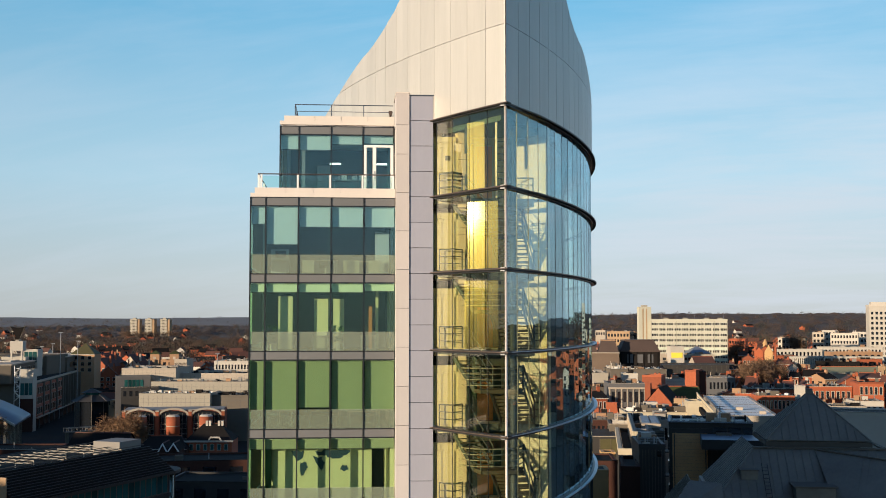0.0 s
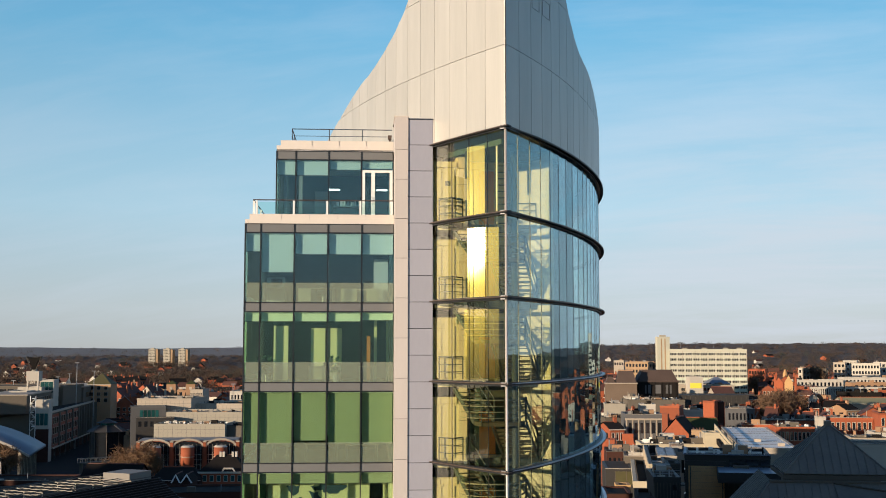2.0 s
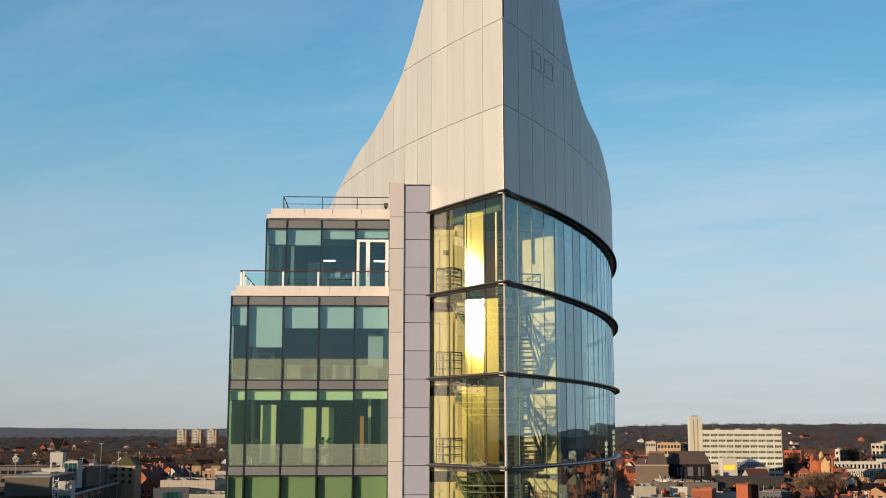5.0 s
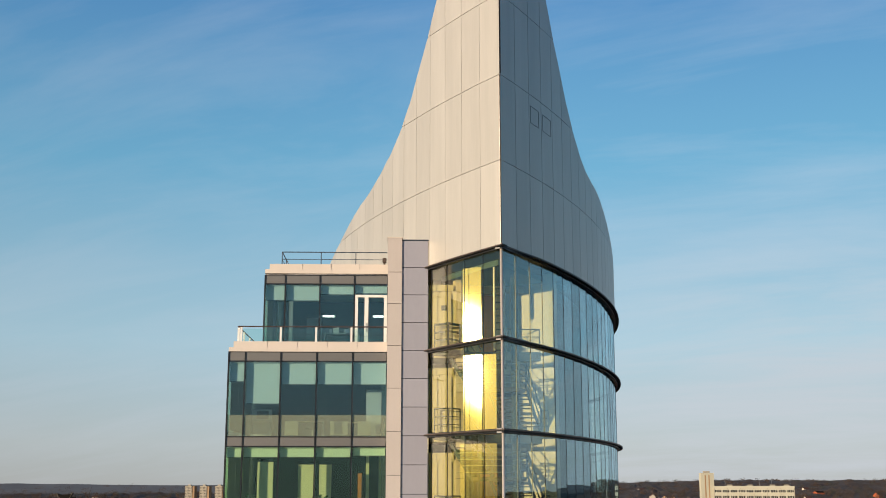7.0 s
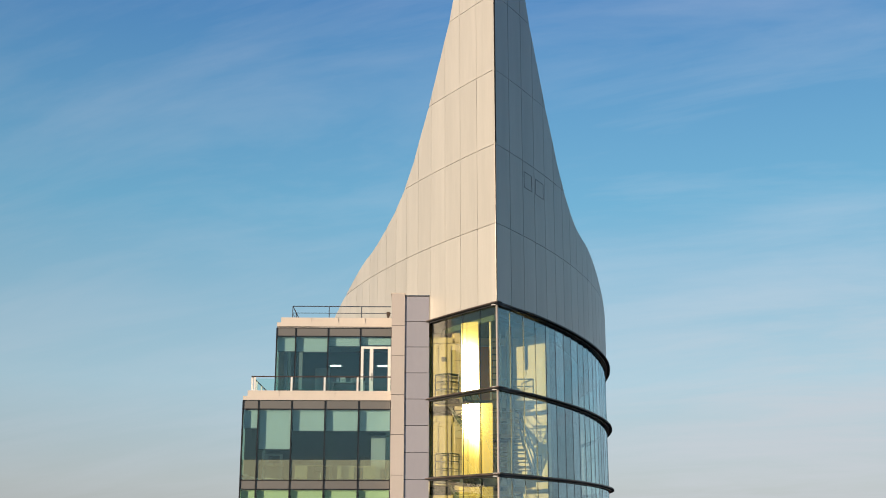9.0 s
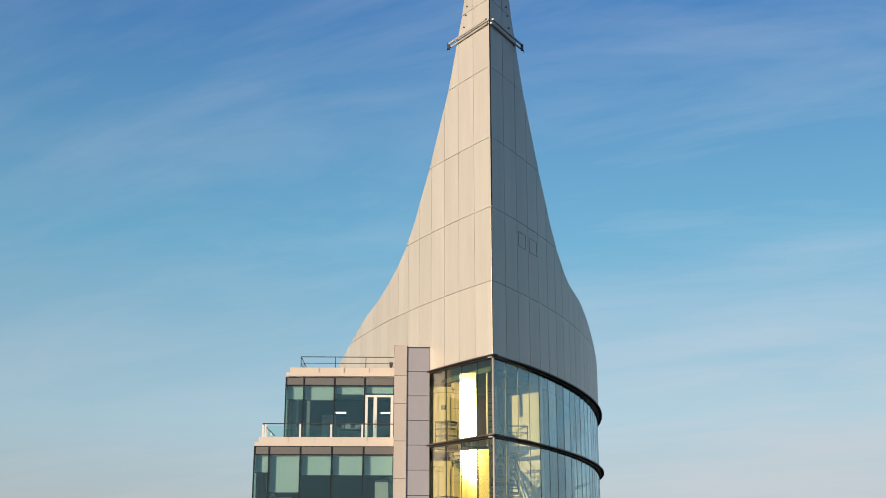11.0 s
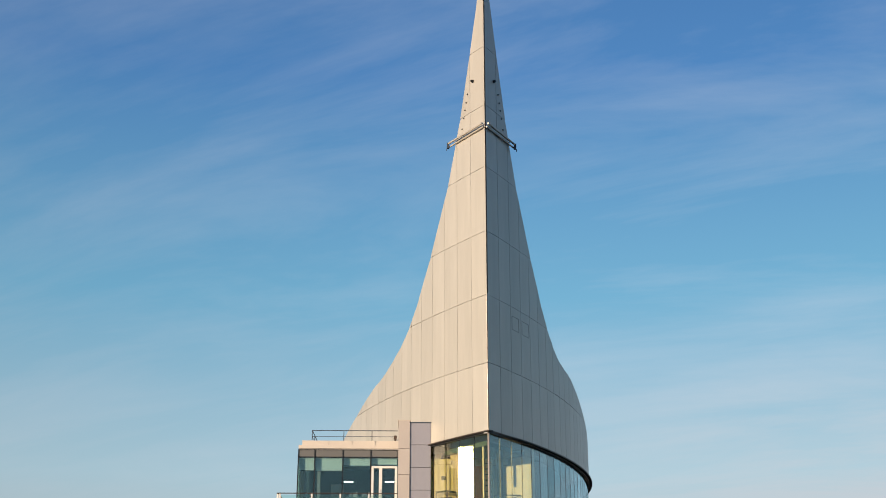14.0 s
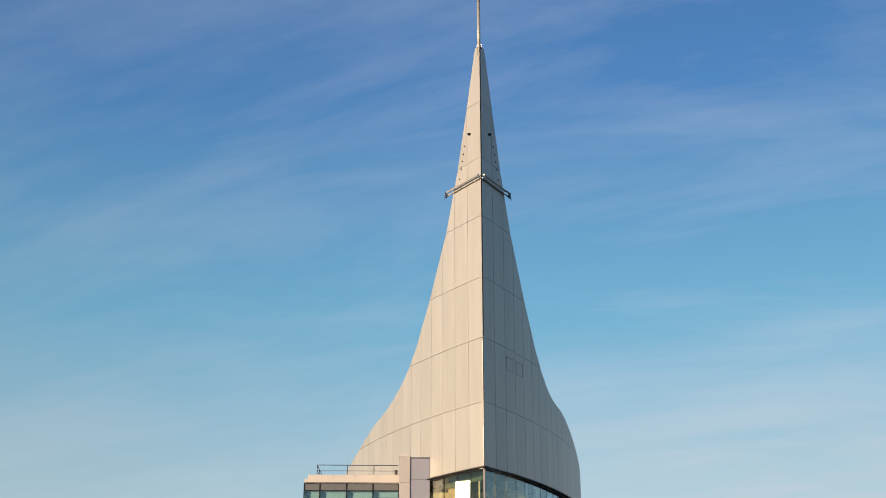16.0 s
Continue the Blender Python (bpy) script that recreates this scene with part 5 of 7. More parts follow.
# suburbs far off: rows of small houses, too many to count
def suburb(name, count, ylo, yhi, wall, roof, seed, xl=-0.55, xr=0.55):
    for nm, mat in (("walls", wall), ("roofs", roof)):
        bm_v, bm_f = [], []
        q = random.Random(seed)
        for _ in range(count):
            y = q.uniform(ylo, yhi)
            x = q.uniform(xl, xr) * (y + 60)
            z = max(ground_z(x, y), near_rise(x, y, (y - 1100) / 1500)) if y > 1100 else ground_z(x, y)
            w, dp, h, rs, t = q.uniform(6, 16), q.uniform(7, 10), q.uniform(5, 8.5), q.uniform(2.4, 4), q.choice((0, 0.3, -0.4, 1.5, 1.2))
            mt = Matrix.Translation((x, y, z - 1)) @ Matrix.Rotation(t, 4, "Z")
            n = len(bm_v)
            if nm == "walls":
                pts = [(-w / 2, 0, 0), (w / 2, 0, 0), (w / 2, dp, 0), (-w / 2, dp, 0), (-w / 2, 0, h), (w / 2, 0, h), (w / 2, dp, h), (-w / 2, dp, h), (-w / 2, dp / 2, h + rs), (w / 2, dp / 2, h + rs)]
                fs = [(0, 1, 5, 4), (1, 2, 6, 5), (2, 3, 7, 6), (3, 0, 4, 7), (4, 7, 8), (5, 9, 6)]
            else:
                e = 0.3
                pts = [(-w / 2 - e, -e, h), (w / 2 + e, -e, h), (w / 2 + e, dp / 2, h + rs + 0.3), (-w / 2 - e, dp / 2, h + rs + 0.3), (w / 2 + e, dp + e, h), (-w / 2 - e, dp + e, h)]
                fs = [(0, 1, 2, 3), (3, 2, 4, 5)]
            bm_v += [mt @ Vector(p) for p in pts]
            bm_f += [tuple(i + n for i in f) for f in fs]
        me = bpy.data.meshes.new(name + "_" + nm)
        me.from_pydata(bm_v, [], bm_f)
        me.materials.append(mat)
        tagged(new(name + "_" + nm, me), "far-off suburban houses, " + ("brick and rendered walls" if nm == "walls" else "slate and tile roofs"), "houses", kind="stuff")


suburb("brick_suburb", 180, 620, 2100, BRICK, SLATE, 21)
suburb("pale_suburb", 150, 620, 2100, OFFWHITE, TILE, 22)
suburb("tile_suburb", 300, 560, 1300, BRICK, TILE, 23, -0.12)

# ---- right of the tower ----
def put(u, v, d):
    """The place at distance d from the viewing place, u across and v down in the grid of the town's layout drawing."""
    turn, tilt = AHEAD, radians(4.507)
    up = (441 - v) / 2026
    ahead = math.cos(tilt) - up * math.sin(tilt)
    side = (u - 784) / 2026 / ahead
    return Vector((EYE_X + d * (math.sin(turn) + side * math.cos(turn)), EYE_Y + d * (math.cos(turn) - side * math.sin(turn)), 43.925 + d * (math.sin(tilt) + up * math.cos(tilt)) / ahead))


TAKEN = []


def block_at(label, u0, u1, v, d, dep, wall, roof, low=18, **kw):
    """A flat-roofed building that spans u0 to u1 with its top at v."""
    p = put((u0 + u1) / 2, v, d)
    TAKEN.append((u0, u1, v, v + low, d, d + dep))
    return flat_block(label, (u0 + u1) / 2 - 784, d, (u1 - u0) * d / 2026, dep, p.z, wall, roof, at=p, **kw), p.z


def house_at(label, u0, u1, ve, vr, d, dep, wall, roof, low=16, **kw):
    """A pitched-roof house from u0 to u1, eaves at ve and ridge at vr."""
    p, q = put((u0 + u1) / 2, ve, d), put((u0 + u1) / 2, vr, d)
    TAKEN.append((u0, u1, vr, ve + low, d, d + dep))
    return house(label, 0, d, (u1 - u0) * d / 2026, dep, p.z, q.z - p.z, wall, roof, at=p, **kw), p.z, q.z


# the long cream slab of offices, with its stair tower
slab_ob, ZS = block_at("long cream office slab with rows of windows", 1178, 1311, 601, 600, 13, SLABWALL, FELT, 80, turn=-12, name="office_slab", cat="office building", parapet=0.9)
for r in range(10):
    z = ZS - 3.3 - r * 2.86
    boxed("spandrel", (-19.6, -0.05, z - 1.25, 19.6, 0.02, z - 0.12), MINT if r in (4, 6, 8, 9) else SLABWALL, slab_ob)
    boxed("ledge", (-19.7, -0.16, z - 0.12, 19.7, 0.02, z), SLABWALL, slab_ob)
    for u in range(10):
        windows("window", slab_ob, 3.3, z + 0.1, z + 1.35, 4 - (u * 7 + r * 3) % 5 // 4, 1, 0.0, PANE, (0.74, 0.92), depth=0.2, x0=-17.7 + 3.93 * u)
for k in range(7):
    boxed("pier", (-19.6 + k * 6.5, -0.2, 0, -19.4 + k * 6.5, 0.0, ZS - 0.9), CONCRETE, slab_ob)
for q in (-13, -3, 8, 15):
    boxed("roof_hut", (q, 4, ZS - 0.9, q + 2.5, 7, ZS + 0.7), CONCRETE, slab_ob)
for q in (-14, 3, 9, 18):
    bm = bmesh.new()
    tube(bm, (q, 6, ZS - 0.9), (q, 6, ZS + 3.0), 0.07, 6)
    part("aerial", bm, LAMP, slab_ob)
st, ZQ = block_at("tall cream concrete stair tower with vertical grooves", 1155, 1177, 579, 607, 5, SLABWALL, FELT, 80, name="stair_tower", cat="tower", parapet=0.4)
for x in (-1.4, 0.5):
    boxed("groove", (x, -0.05, 5, x + 0.6, 0.05, ZQ - 1), BUFF, st)
boxed("top_hut", (-1.5, 1, ZQ - 0.3, 1.5, 4, ZQ + 0.9), CONCRETE, st)
# podium with a yellow sign below the slab
block_at("pinkish low shopping podium below the slab", 1195, 1290, 664, 560, 14, PALE, LIGHTROOF, 17, rows=1, cols=12, plant=8, fill=(0.8, 0.4))
kiosk, ZK = block_at("white rendered low building with a yellow sign", 1212, 1236, 650, 552, 8, OFFWHITE, LIGHTROOF, 20, rows=0, plant=2)
boxed("sign_panel", (-3.0, -0.15, ZK - 5.4, 2.4, -0.01, ZK - 2.9), YELLOW, kiosk, "plain bright yellow sign panel")
house_at("grey metal barrel-roofed hall beside the podium", 1246, 1284, 662, 650, 568, 14, GREYWALL, BLUEROOF, rows=0, hip=5, chimney=0, name="hall", cat="hall")
house_at("low market hall with red clay roof", 1256, 1292, 680, 668, 520, 12, PALE, TILE, rows=1, cols=6, chimney=0, name="market_hall", cat="hall")
nav, ZN = block_at("dark blue clad hall with a long low roof", 1196, 1332, 682, 480, 18, NAVY, NAVY, 15, rows=0, parapet=0.5, name="hall", cat="hall")
for k in range(16):
    boxed("clad_seam", (-16 + k * 2.1, -0.06, ZN - 6, -15.9 + k * 2.1, 0, ZN - 0.5), GREYWALL, nav)
# the white residential tower
rt_ob, ZR = block_at("white residential tower with dark window columns", 1568, 1608, 575, 660, 14, OFFWHITE, FELT, 100, turn=-14, name="residential_tower", cat="tower", parapet=1.0)
windows("window", rt_ob, 12.5, 8, ZR - 3.5, 5, 14, 0.0, PANE, (0.55, 0.55), depth=0.25)
boxed("crown", (-5, 2, ZR - 1, 5, 10, ZR + 1.5), OFFWHITE, rt_ob)
for u0, u1, v, low, wall, rows, cols, d in ((1466, 1486, 624, 24, PALE, 5, 3, 720), (1483, 1506, 621, 26, OFFWHITE, 5, 4, 735), (1499, 1546, 626, 26, OFFWHITE, 3, 9, 700), (1538, 1590, 624, 30, OFFWHITE, 4, 8, 728), (1412, 1452, 635, 18, GREYWALL, 3, 7, 690), (1404, 1416, 634, 20, OFFWHITE, 4, 2, 705), (1098, 1139, 623, 18, BUFF, 3, 7, 680), (1140, 1156, 625, 16, GREYWALL, 3, 3, 690), (1078, 1096, 621, 10, PALE, 1, 4, 760), (1316, 1345, 636, 14, BRICK, 3, 6, 720)):
    block_at("modern flats with dark balconies", u0, u1, v, d, 12, wall, LIGHTROOF if wall == OFFWHITE else FELT, low, turn=-24, rows=rows, cols=cols, group="modern flats", plant=2, fill=(0.62, 0.5), right=3)
# theatre with dark mansard roofs
def mansard(ob, x0, x1, y0, y1, z0, z1, inset, lead):
    """A steep roof with a flat top and a lead edge round it."""
    bm = bmesh.new()
    lo_ = [bm.verts.new(p) for p in ((x0, y0, z0), (x1, y0, z0), (x1, y1, z0), (x0, y1, z0))]
    hi_ = [bm.verts.new(p) for p in ((x0 + inset, y0 + inset, z1), (x1 - inset, y0 + inset, z1), (x1 - inset, y1 - inset, z1), (x0 + inset, y1 - inset, z1))]
    for k in range(4):
        bm.faces.new((lo_[k], lo_[(k + 1) % 4], hi_[(k + 1) % 4], hi_[k]))
    bm.faces.new(hi_), bm.faces.new(lo_[::-1])
    part("mansard", bm, THEATREROOF, ob, "steep brown tiled mansard")
    boxed("lead_edge", (x0 + inset - 0.15, y0 + inset - 0.15, z1 + 0.004, x1 - inset + 0.15, y1 - inset + 0.15, z1 + 0.25), lead, ob)


th, ZE = block_at("brown brick theatre with a steep mansard roof", 1064, 1119, 661, 400, 12, THEATRE, FELT, 30, turn=-8, rows=0, name="theatre", cat="theatre")
boxed("cornice", (-5.7, -0.4, ZE - 0.2, 5.7, 12.3, ZE + 0.1), PALE, th)
mansard(th, -1.9, 5.3, 0.4, 11.5, ZE + 0.11, ZE + 4.2, 1.2, DARKBUFF)
mansard(th, -5.3, -1.92, 1.0, 11.0, ZE + 0.11, ZE + 2.2, 0.9, SLATE)
fly, ZE = block_at("dark theatre fly tower with a mansard roof", 1122, 1192, 657, 404, 13, SLATE, FELT, 34, turn=-4, rows=0, name="theatre", cat="theatre")
boxed("cornice", (-7.3, -0.3, ZE - 0.5, 7.3, 13.3, ZE + 0.1), THEATREROOF, fly)
mansard(fly, -7.0, 6.8, 0.2, 12.6, ZE + 0.11, ZE + 3.5, 1.7, THEATREROOF)
for k in range(6):
    boxed("pilaster", (-6.6 + k * 2.5, -0.2, 0, -6.1 + k * 2.5, 0, ZE - 0.5), SLATE, fly)
for k in range(3):
    boxed("louvre", (-4.6 + k * 3.6, -0.08, ZE - 4.4, -2.6 + k * 3.6, 0.0, ZE - 1.4), GREYSTONE, fly)
# colonnade under the pale terrace
p = put(1455, 668, 552)
cd = thing("colonnade", "long white colonnade along a terrace", "colonnade", at=(p.x, p.y, 0), turn=-8)
boxed("entablature", (-8.2, 0, p.z - 0.5, 8.2, 2.0, p.z), OFFWHITE, cd)
boxed("back_wall", (-8.1, 1.6, 0, 8.1, 1.99, p.z - 0.504), DARKBRICK, cd)
for k in range(15):
    boxed("column", (-8.0 + k * 1.12, 0.1, 0, -7.62 + k * 1.12, 0.45, p.z - 0.504), OFFWHITE, cd)
# town hall in red brick with ochre gables
hall, ZE, ZG = house_at("ornate red-brick town hall with ochre gables", 1364, 1399, 662, 648, 470, 12, BRICK, TILE, 18, turn=-16, rows=2, cols=5, along="y", chimney=2, name="town_hall", cat="town hall", frame=PALE, left=4)
for x in (-2.6, 1.2):
    bm = bmesh.new()
    prism(bm, [(x - 1.6, -0.3), (x + 1.6, -0.3), (x + 1.6, 0.4), (x - 1.6, 0.4)], ZE - 4.0, ZE + 0.6)
    slab(bm, [Vector((x - 1.6, -0.3, ZE + 0.6)), Vector((x + 1.6, -0.3, ZE + 0.6)), Vector((x, -0.3, ZE + (2.4 if x < 0 else 3.4)))], Vector((0, 0.7, 0)))
    part("front_gable", bm, OCHRE if x > 0 else BRICK, hall, "stepped stone gable")
bm = bmesh.new()
tube(bm, (0, 4, ZE), (0, 4, ZG + 0.6), 1.0, 8, 0.9)
tube(bm, (0, 4, ZG + 0.6), (0, 4, ZG + 2.6), 1.1, 8, 0.12)
part("lantern", bm, OCHRE, hall, "ochre stone lantern")
for x in (-4.0, 4.0):
    bm = bmesh.new()
    tube(bm, (x, 0.3, 4), (x, 0.3, ZG - 1.5), 0.5, 6)
    tube(bm, (x, 0.3, ZG - 1.5), (x, 0.3, ZG + 0.8), 0.55, 6, 0.05)
    part("turret", bm, BRICK, hall)
# long pale terraces with colonnades
for u0, u1, v, low, d, wall, roof, rows, cols in ((1400, 1482, 655, 13, 560, OFFWHITE, LIGHTROOF, 1, 12), (1486, 1590, 651, 10, 570, OFFWHITE, LIGHTROOF, 1, 16), (1500, 1590, 660, 8, 540, DARKBUFF, TILE, 1, 8), (1402, 1436, 666, 10, 530, BRICK, FELT, 1, 6), (1486, 1550, 677, 12, 470, SLATE, SLATE, 0, 0), (1548, 1590, 673, 14, 480, BRICK, SLATE, 1, 5)):
    block_at("long pale town-centre terrace with flat roof", u0, u1, v, d, 12, wall, roof, low, turn=-5, rows=rows, cols=cols, group="pale terraces", plant=5)
for u0, u1, v, d, n in ((1424, 1490, 668, 505, 18), (1488, 1590, 668, 500, 8)):
    col, ZC = block_at("pale stone colonnade front", u0, u1, v, d, 10, PANE, LIGHTROOF, 11, turn=-6, name="colonnade", cat="building", parapet=0.3)
    w = (u1 - u0) * d / 2026
    for k in range(n + 1):
        boxed("column", (-w / 2 + k * w / n - 0.28, -0.5, ZC - 4, -w / 2 + k * w / n + 0.28, 0.0, ZC - 0.8), OFFWHITE, col)
    boxed("beam", (-w / 2, -0.6, ZC - 0.8, w / 2, -0.04, ZC + 0.1), OFFWHITE, col)
    boxed("plinth", (-w / 2, -0.6, ZC - 6, w / 2, -0.02, ZC - 3.4), PALE, col)
house_at("long low hall with a mossy pale roof", 1484, 1590, 697, 687, 430, 14, PALE, MOSS, 4, turn=-4, rows=0, chimney=0, name="hall", cat="hall")
# named brick houses and boxes in the middle distance
for u0, u1, ve, vr, d, wall, roof, turn, along in ((1450, 1486, 704, 692, 380, BRICK, SLATE, -22, "x"), (1486, 1514, 708, 698, 375, DARKBUFF, SLATE, 20, "x"), (1516, 1556, 716, 703, 360, BRICK, TILE, -14, "y"), (1552, 1585, 706, 698, 365, BRICK, TILE, -20, "x"), (1340, 1362, 672, 664, 500, BRICK, TILE, -18, "y"), (1318, 1342, 690, 684, 450, BRICK, SLATE, -18, "x"), (1402, 1424, 682, 673, 450, BRICK, TILE, -25, "x"), (1424, 1440, 688, 680, 440, OFFWHITE, TILE, -15, "y"),
                                                   (1412, 1430, 722, 712, 345, BRICK, TILE, -20, "x"), (1450, 1462, 722, 712, 352, OFFWHITE, TILE, -10, "y"), (1424, 1440, 705, 696, 400, BRICK, SLATE, -25, "x"), (1440, 1456, 700, 690, 410, BRICK, TILE, -25, "y"), (1072, 1098, 742, 731, 262, BRICK, SLATE, 10, "x"), (1066, 1084, 652, 645, 560, BRICK, TILE, -15, "x")):
    house_at("red-brick town house with a pitched roof" if wall in (BRICK, DARKBUFF) else "white half-timbered house with gable", u0, u1, ve, vr, d, 9, wall, roof, turn=turn, rows=2, cols=3, along=along, chimney=1, group="town houses", frame=OFFWHITE, left=2)
ROOFS_A = (
    ("long orange brick warehouse with pale cornice", 1460, 1534, 722, 30, 300, 12, BRICK, FELT, -12, 2, 8, 5),
    ("tall orange brick building", 1549, 1592, 714, 34, 290, 12, BRICK, FELT, -12, 2, 5, 2),
    ("white square chimney block", 1438, 1452, 720, 16, 300, 4, OFFWHITE, LIGHTROOF, -8, 0, 0, 1),
    ("grey flat felt roof with white plant boxes", 1346, 1448, 727, 10, 330, 20, BRICK, FELT, -4, 1, 10, 16),
    ("low orange brick building with pale windows", 1306, 1362, 734, 12, 285, 8, BRICK, FELT, -14, 1, 8, 2),
    ("low orange brick building with pale windows", 1366, 1432, 738, 16, 275, 10, BRICK, FELT, -8, 1, 9, 6),
    ("grey shop building with tall windows", 1279, 1326, 706, 26, 320, 14, GREYSTONE, LIGHTROOF, -9, 2, 7, 3))
ROOFS_B = (
    ("cream rendered rooftop block", 1064, 1099, 697, 18, 330, 10, CONCRETE, LIGHTROOF, -6, 0, 0, 4),
    ("white rendered rooftop block", 1099, 1126, 685, 8, 370, 8, OFFWHITE, LIGHTROOF, -6, 0, 0, 2),
    ("white rendered rooftop block", 1126, 1152, 698, 16, 335, 8, OFFWHITE, LIGHTROOF, -6, 0, 0, 3),
    ("white rendered rooftop block", 1199, 1236, 708, 14, 325, 8, OFFWHITE, LIGHTROOF, -6, 0, 0, 2),
    ("dark felt roof with grey plant", 1104, 1204, 690, 10, 362, 14, GREYWALL, FELT, 0, 0, 0, 14),
    ("square red-brick box with a shaded flank", 1160, 1194, 701, 22, 318, 7, BRICK, FELT, -22, 0, 0, 0),
    ("tall red-brick shaft with a shaded flank", 1236, 1256, 692, 44, 300, 6, BRICK, FELT, -30, 0, 0, 0))
ROOFS_C = (
    ("dark brick rear building", 1252, 1274, 695, 40, 302, 8, DARKBRICK, FELT, -10, 0, 0, 0),
    ("grey roof with white plant boxes", 1064, 1100, 722, 12, 290, 10, GREYWALL, FELT, 0, 1, 5, 12),
    ("white rendered cornice block on a rooftop", 1262, 1290, 704, 8, 330, 6, OFFWHITE, LIGHTROOF, -8, 0, 0, 1),
    ("cream rooftop shop block", 1500, 1560, 757, 16, 235, 8, PALE, LIGHTROOF, -10, 1, 6, 5),
    ("cream rooftop shop block", 1540, 1592, 748, 14, 250, 8, OFFWHITE, LIGHTROOF, -10, 1, 5, 4))
for label, u0, u1, v, low, d, dep, wall, roof, turn, rows, cols, plant in ROOFS_A + ROOFS_B + ROOFS_C:
    block_at(label, u0, u1, v, d, dep, wall, roof, low, turn=turn, rows=rows, cols=cols, plant=plant, frame=PALE if wall == BRICK and rows else None, group="town centre buildings")
# grey classical front with cornice and pilasters
cl, ZC = block_at("grey stone classical front with cornice and pilasters", 1101, 1166, 716, 265, 12, GREYSTONE, FELT, 34, turn=-4, rows=0, plant=8, cat="building", parapet=0.8)
boxed("cornice", (-4.5, -0.5, ZC - 1.3, 4.5, 0.0, ZC - 0.9), PALE, cl)
windows("window", cl, 8.0, ZC - 4.6, ZC - 1.6, 6, 1, 0.0, PANE, (0.5, 0.8), near=True)
windows("window", cl, 8.0, ZC - 8.0, ZC - 5.2, 6, 1, 0.0, PANE, (0.5, 0.8), near=True)
for k in range(7):
    boxed("pilaster", (-4.3 + k * 1.36, -0.2, 0, -4.0 + k * 1.36, 0, ZC - 1.3), PALE, cl)
# bright brick gable house with mossy roof
gab, ZE, ZG = house_at("bright brick gable wall with chimney and mossy roof", 1161, 1216, 756, 722, 240, 9, BRICK, SLATE, 20, turn=-24, rows=0, along="y", chimney=0, name="gable_house", cat="house")
boxed("chimney", (-2.9, 0.2, ZE - 3, -1.7, 1.5, ZG + 0.7), BRICK, gab)
house_at("low brick range with a mossy green roof", 1196, 1262, 748, 723, 248, 8, DARKBUFF, MOSSDARK, 10, turn=-8, rows=0, chimney=0)
stk, ZT = block_at("broad buff chimney stack with pots", 1216, 1240, 743, 225, 1.6, BUFF, FELT, 14, turn=-14, name="chimney_stack", cat="chimney", parapet=0.2)
for k in range(4):
    bm = bmesh.new()
    tube(bm, (-0.9 + k * 0.6, 0.8, ZT - 0.2), (-0.9 + k * 0.6, 0.8, ZT + 0.35), 0.14, 8)
    part("chimney_pot", bm, TILE, stk)
# orange shaped gable
sg = thing("shaped_gable", "bright orange brick shaped gable", "house", at=put(1104, 780, 205), turn=-14)
sg.location.z = 0
zb, zt = put(1104, 782, 205).z, put(1104, 750, 205).z
bm = bmesh.new()
prof = [(1.9, 0.0), (1.75, 0.35), (1.2, 0.42), (1.0, 0.62), (0.95, 0.94), (1.05, 0.95), (1.05, 1.0)]
edge = [(a, zb + (zt - zb) * f) for a, f in prof]
slab(bm, [Vector((-a, 0, z)) for a, z in reversed(edge)] + [Vector((a, 0, z)) for a, z in edge], Vector((0, 0.5, 0)))
part("gable_wall", bm, BRICK, sg)
boxed("wall", (-1.9, 0, 0, 1.9, 7, zb), BRICK, sg)
block_at("small orange brick stack", 1064, 1081, 760, 208, 3, BRICK, FELT, 20, turn=-14, name="chimney_stack", cat="chimney", parapet=0.2)
# brick and slate town-centre houses filling the streets between
rb = random.Random(31)
for k in range(1800):
    d = rb.uniform(255, 660)
    u, half = rb.uniform(1066, 1600), rb.uniform(4, 11) * 420 / (d + 60)
    top = 605 + (43.9 - rb.uniform(24.6, 28.2) + (1.2 if d < 330 else 0)) * 2026 / d
    if any(u + half > t[0] and u - half < t[1] and ((d < t[4] + 6 and top - 1 < t[3]) or t[4] - 9 < d < t[5] + 4) for t in TAKEN):
        continue
    TAKEN.append((u - half, u + half, top, top + 9, d, d + 9))
    wall = rb.choices((BRICK, BUFF, PALE, OFFWHITE, DARKBUFF), (13, 2, 2, 3, 2))[0]
    p, w = put(u, top, d), half * 2 * d / 2026
    if rb.random() < 0.74:
        rise = rb.uniform(1.8, 3.0)
        house("red-brick town house with a pitched roof" if wall in (BRICK, DARKBUFF) else "pale town house with a pitched roof", 0, d, w, rb.uniform(6, 9), p.z - rise, rise, wall, rb.choices((SLATE, TILE), (2, 3))[0], at=p,
              turn=rb.choice((-30, -18, -25, -12, 20, -60)), rows=2, cols=rb.choice((2, 3, 4)), along=rb.choice("xy"), chimney=rb.choice((1, 2, 2, 3)), group="town houses", frame=OFFWHITE if rb.random() < 0.4 else None)
    else:
        flat_block("flat-roofed building in the town centre", 0, d, w * 1.3, rb.uniform(6, 10), p.z, wall, rb.choice((FELT, LIGHTROOF, FELT)), at=p, turn=rb.choice((-8, -20, -14, 12)), rows=2, cols=rb.choice((3, 4, 5)), group="town centre buildings", plant=rb.choice((0, 2, 3)), parapet=0.5)

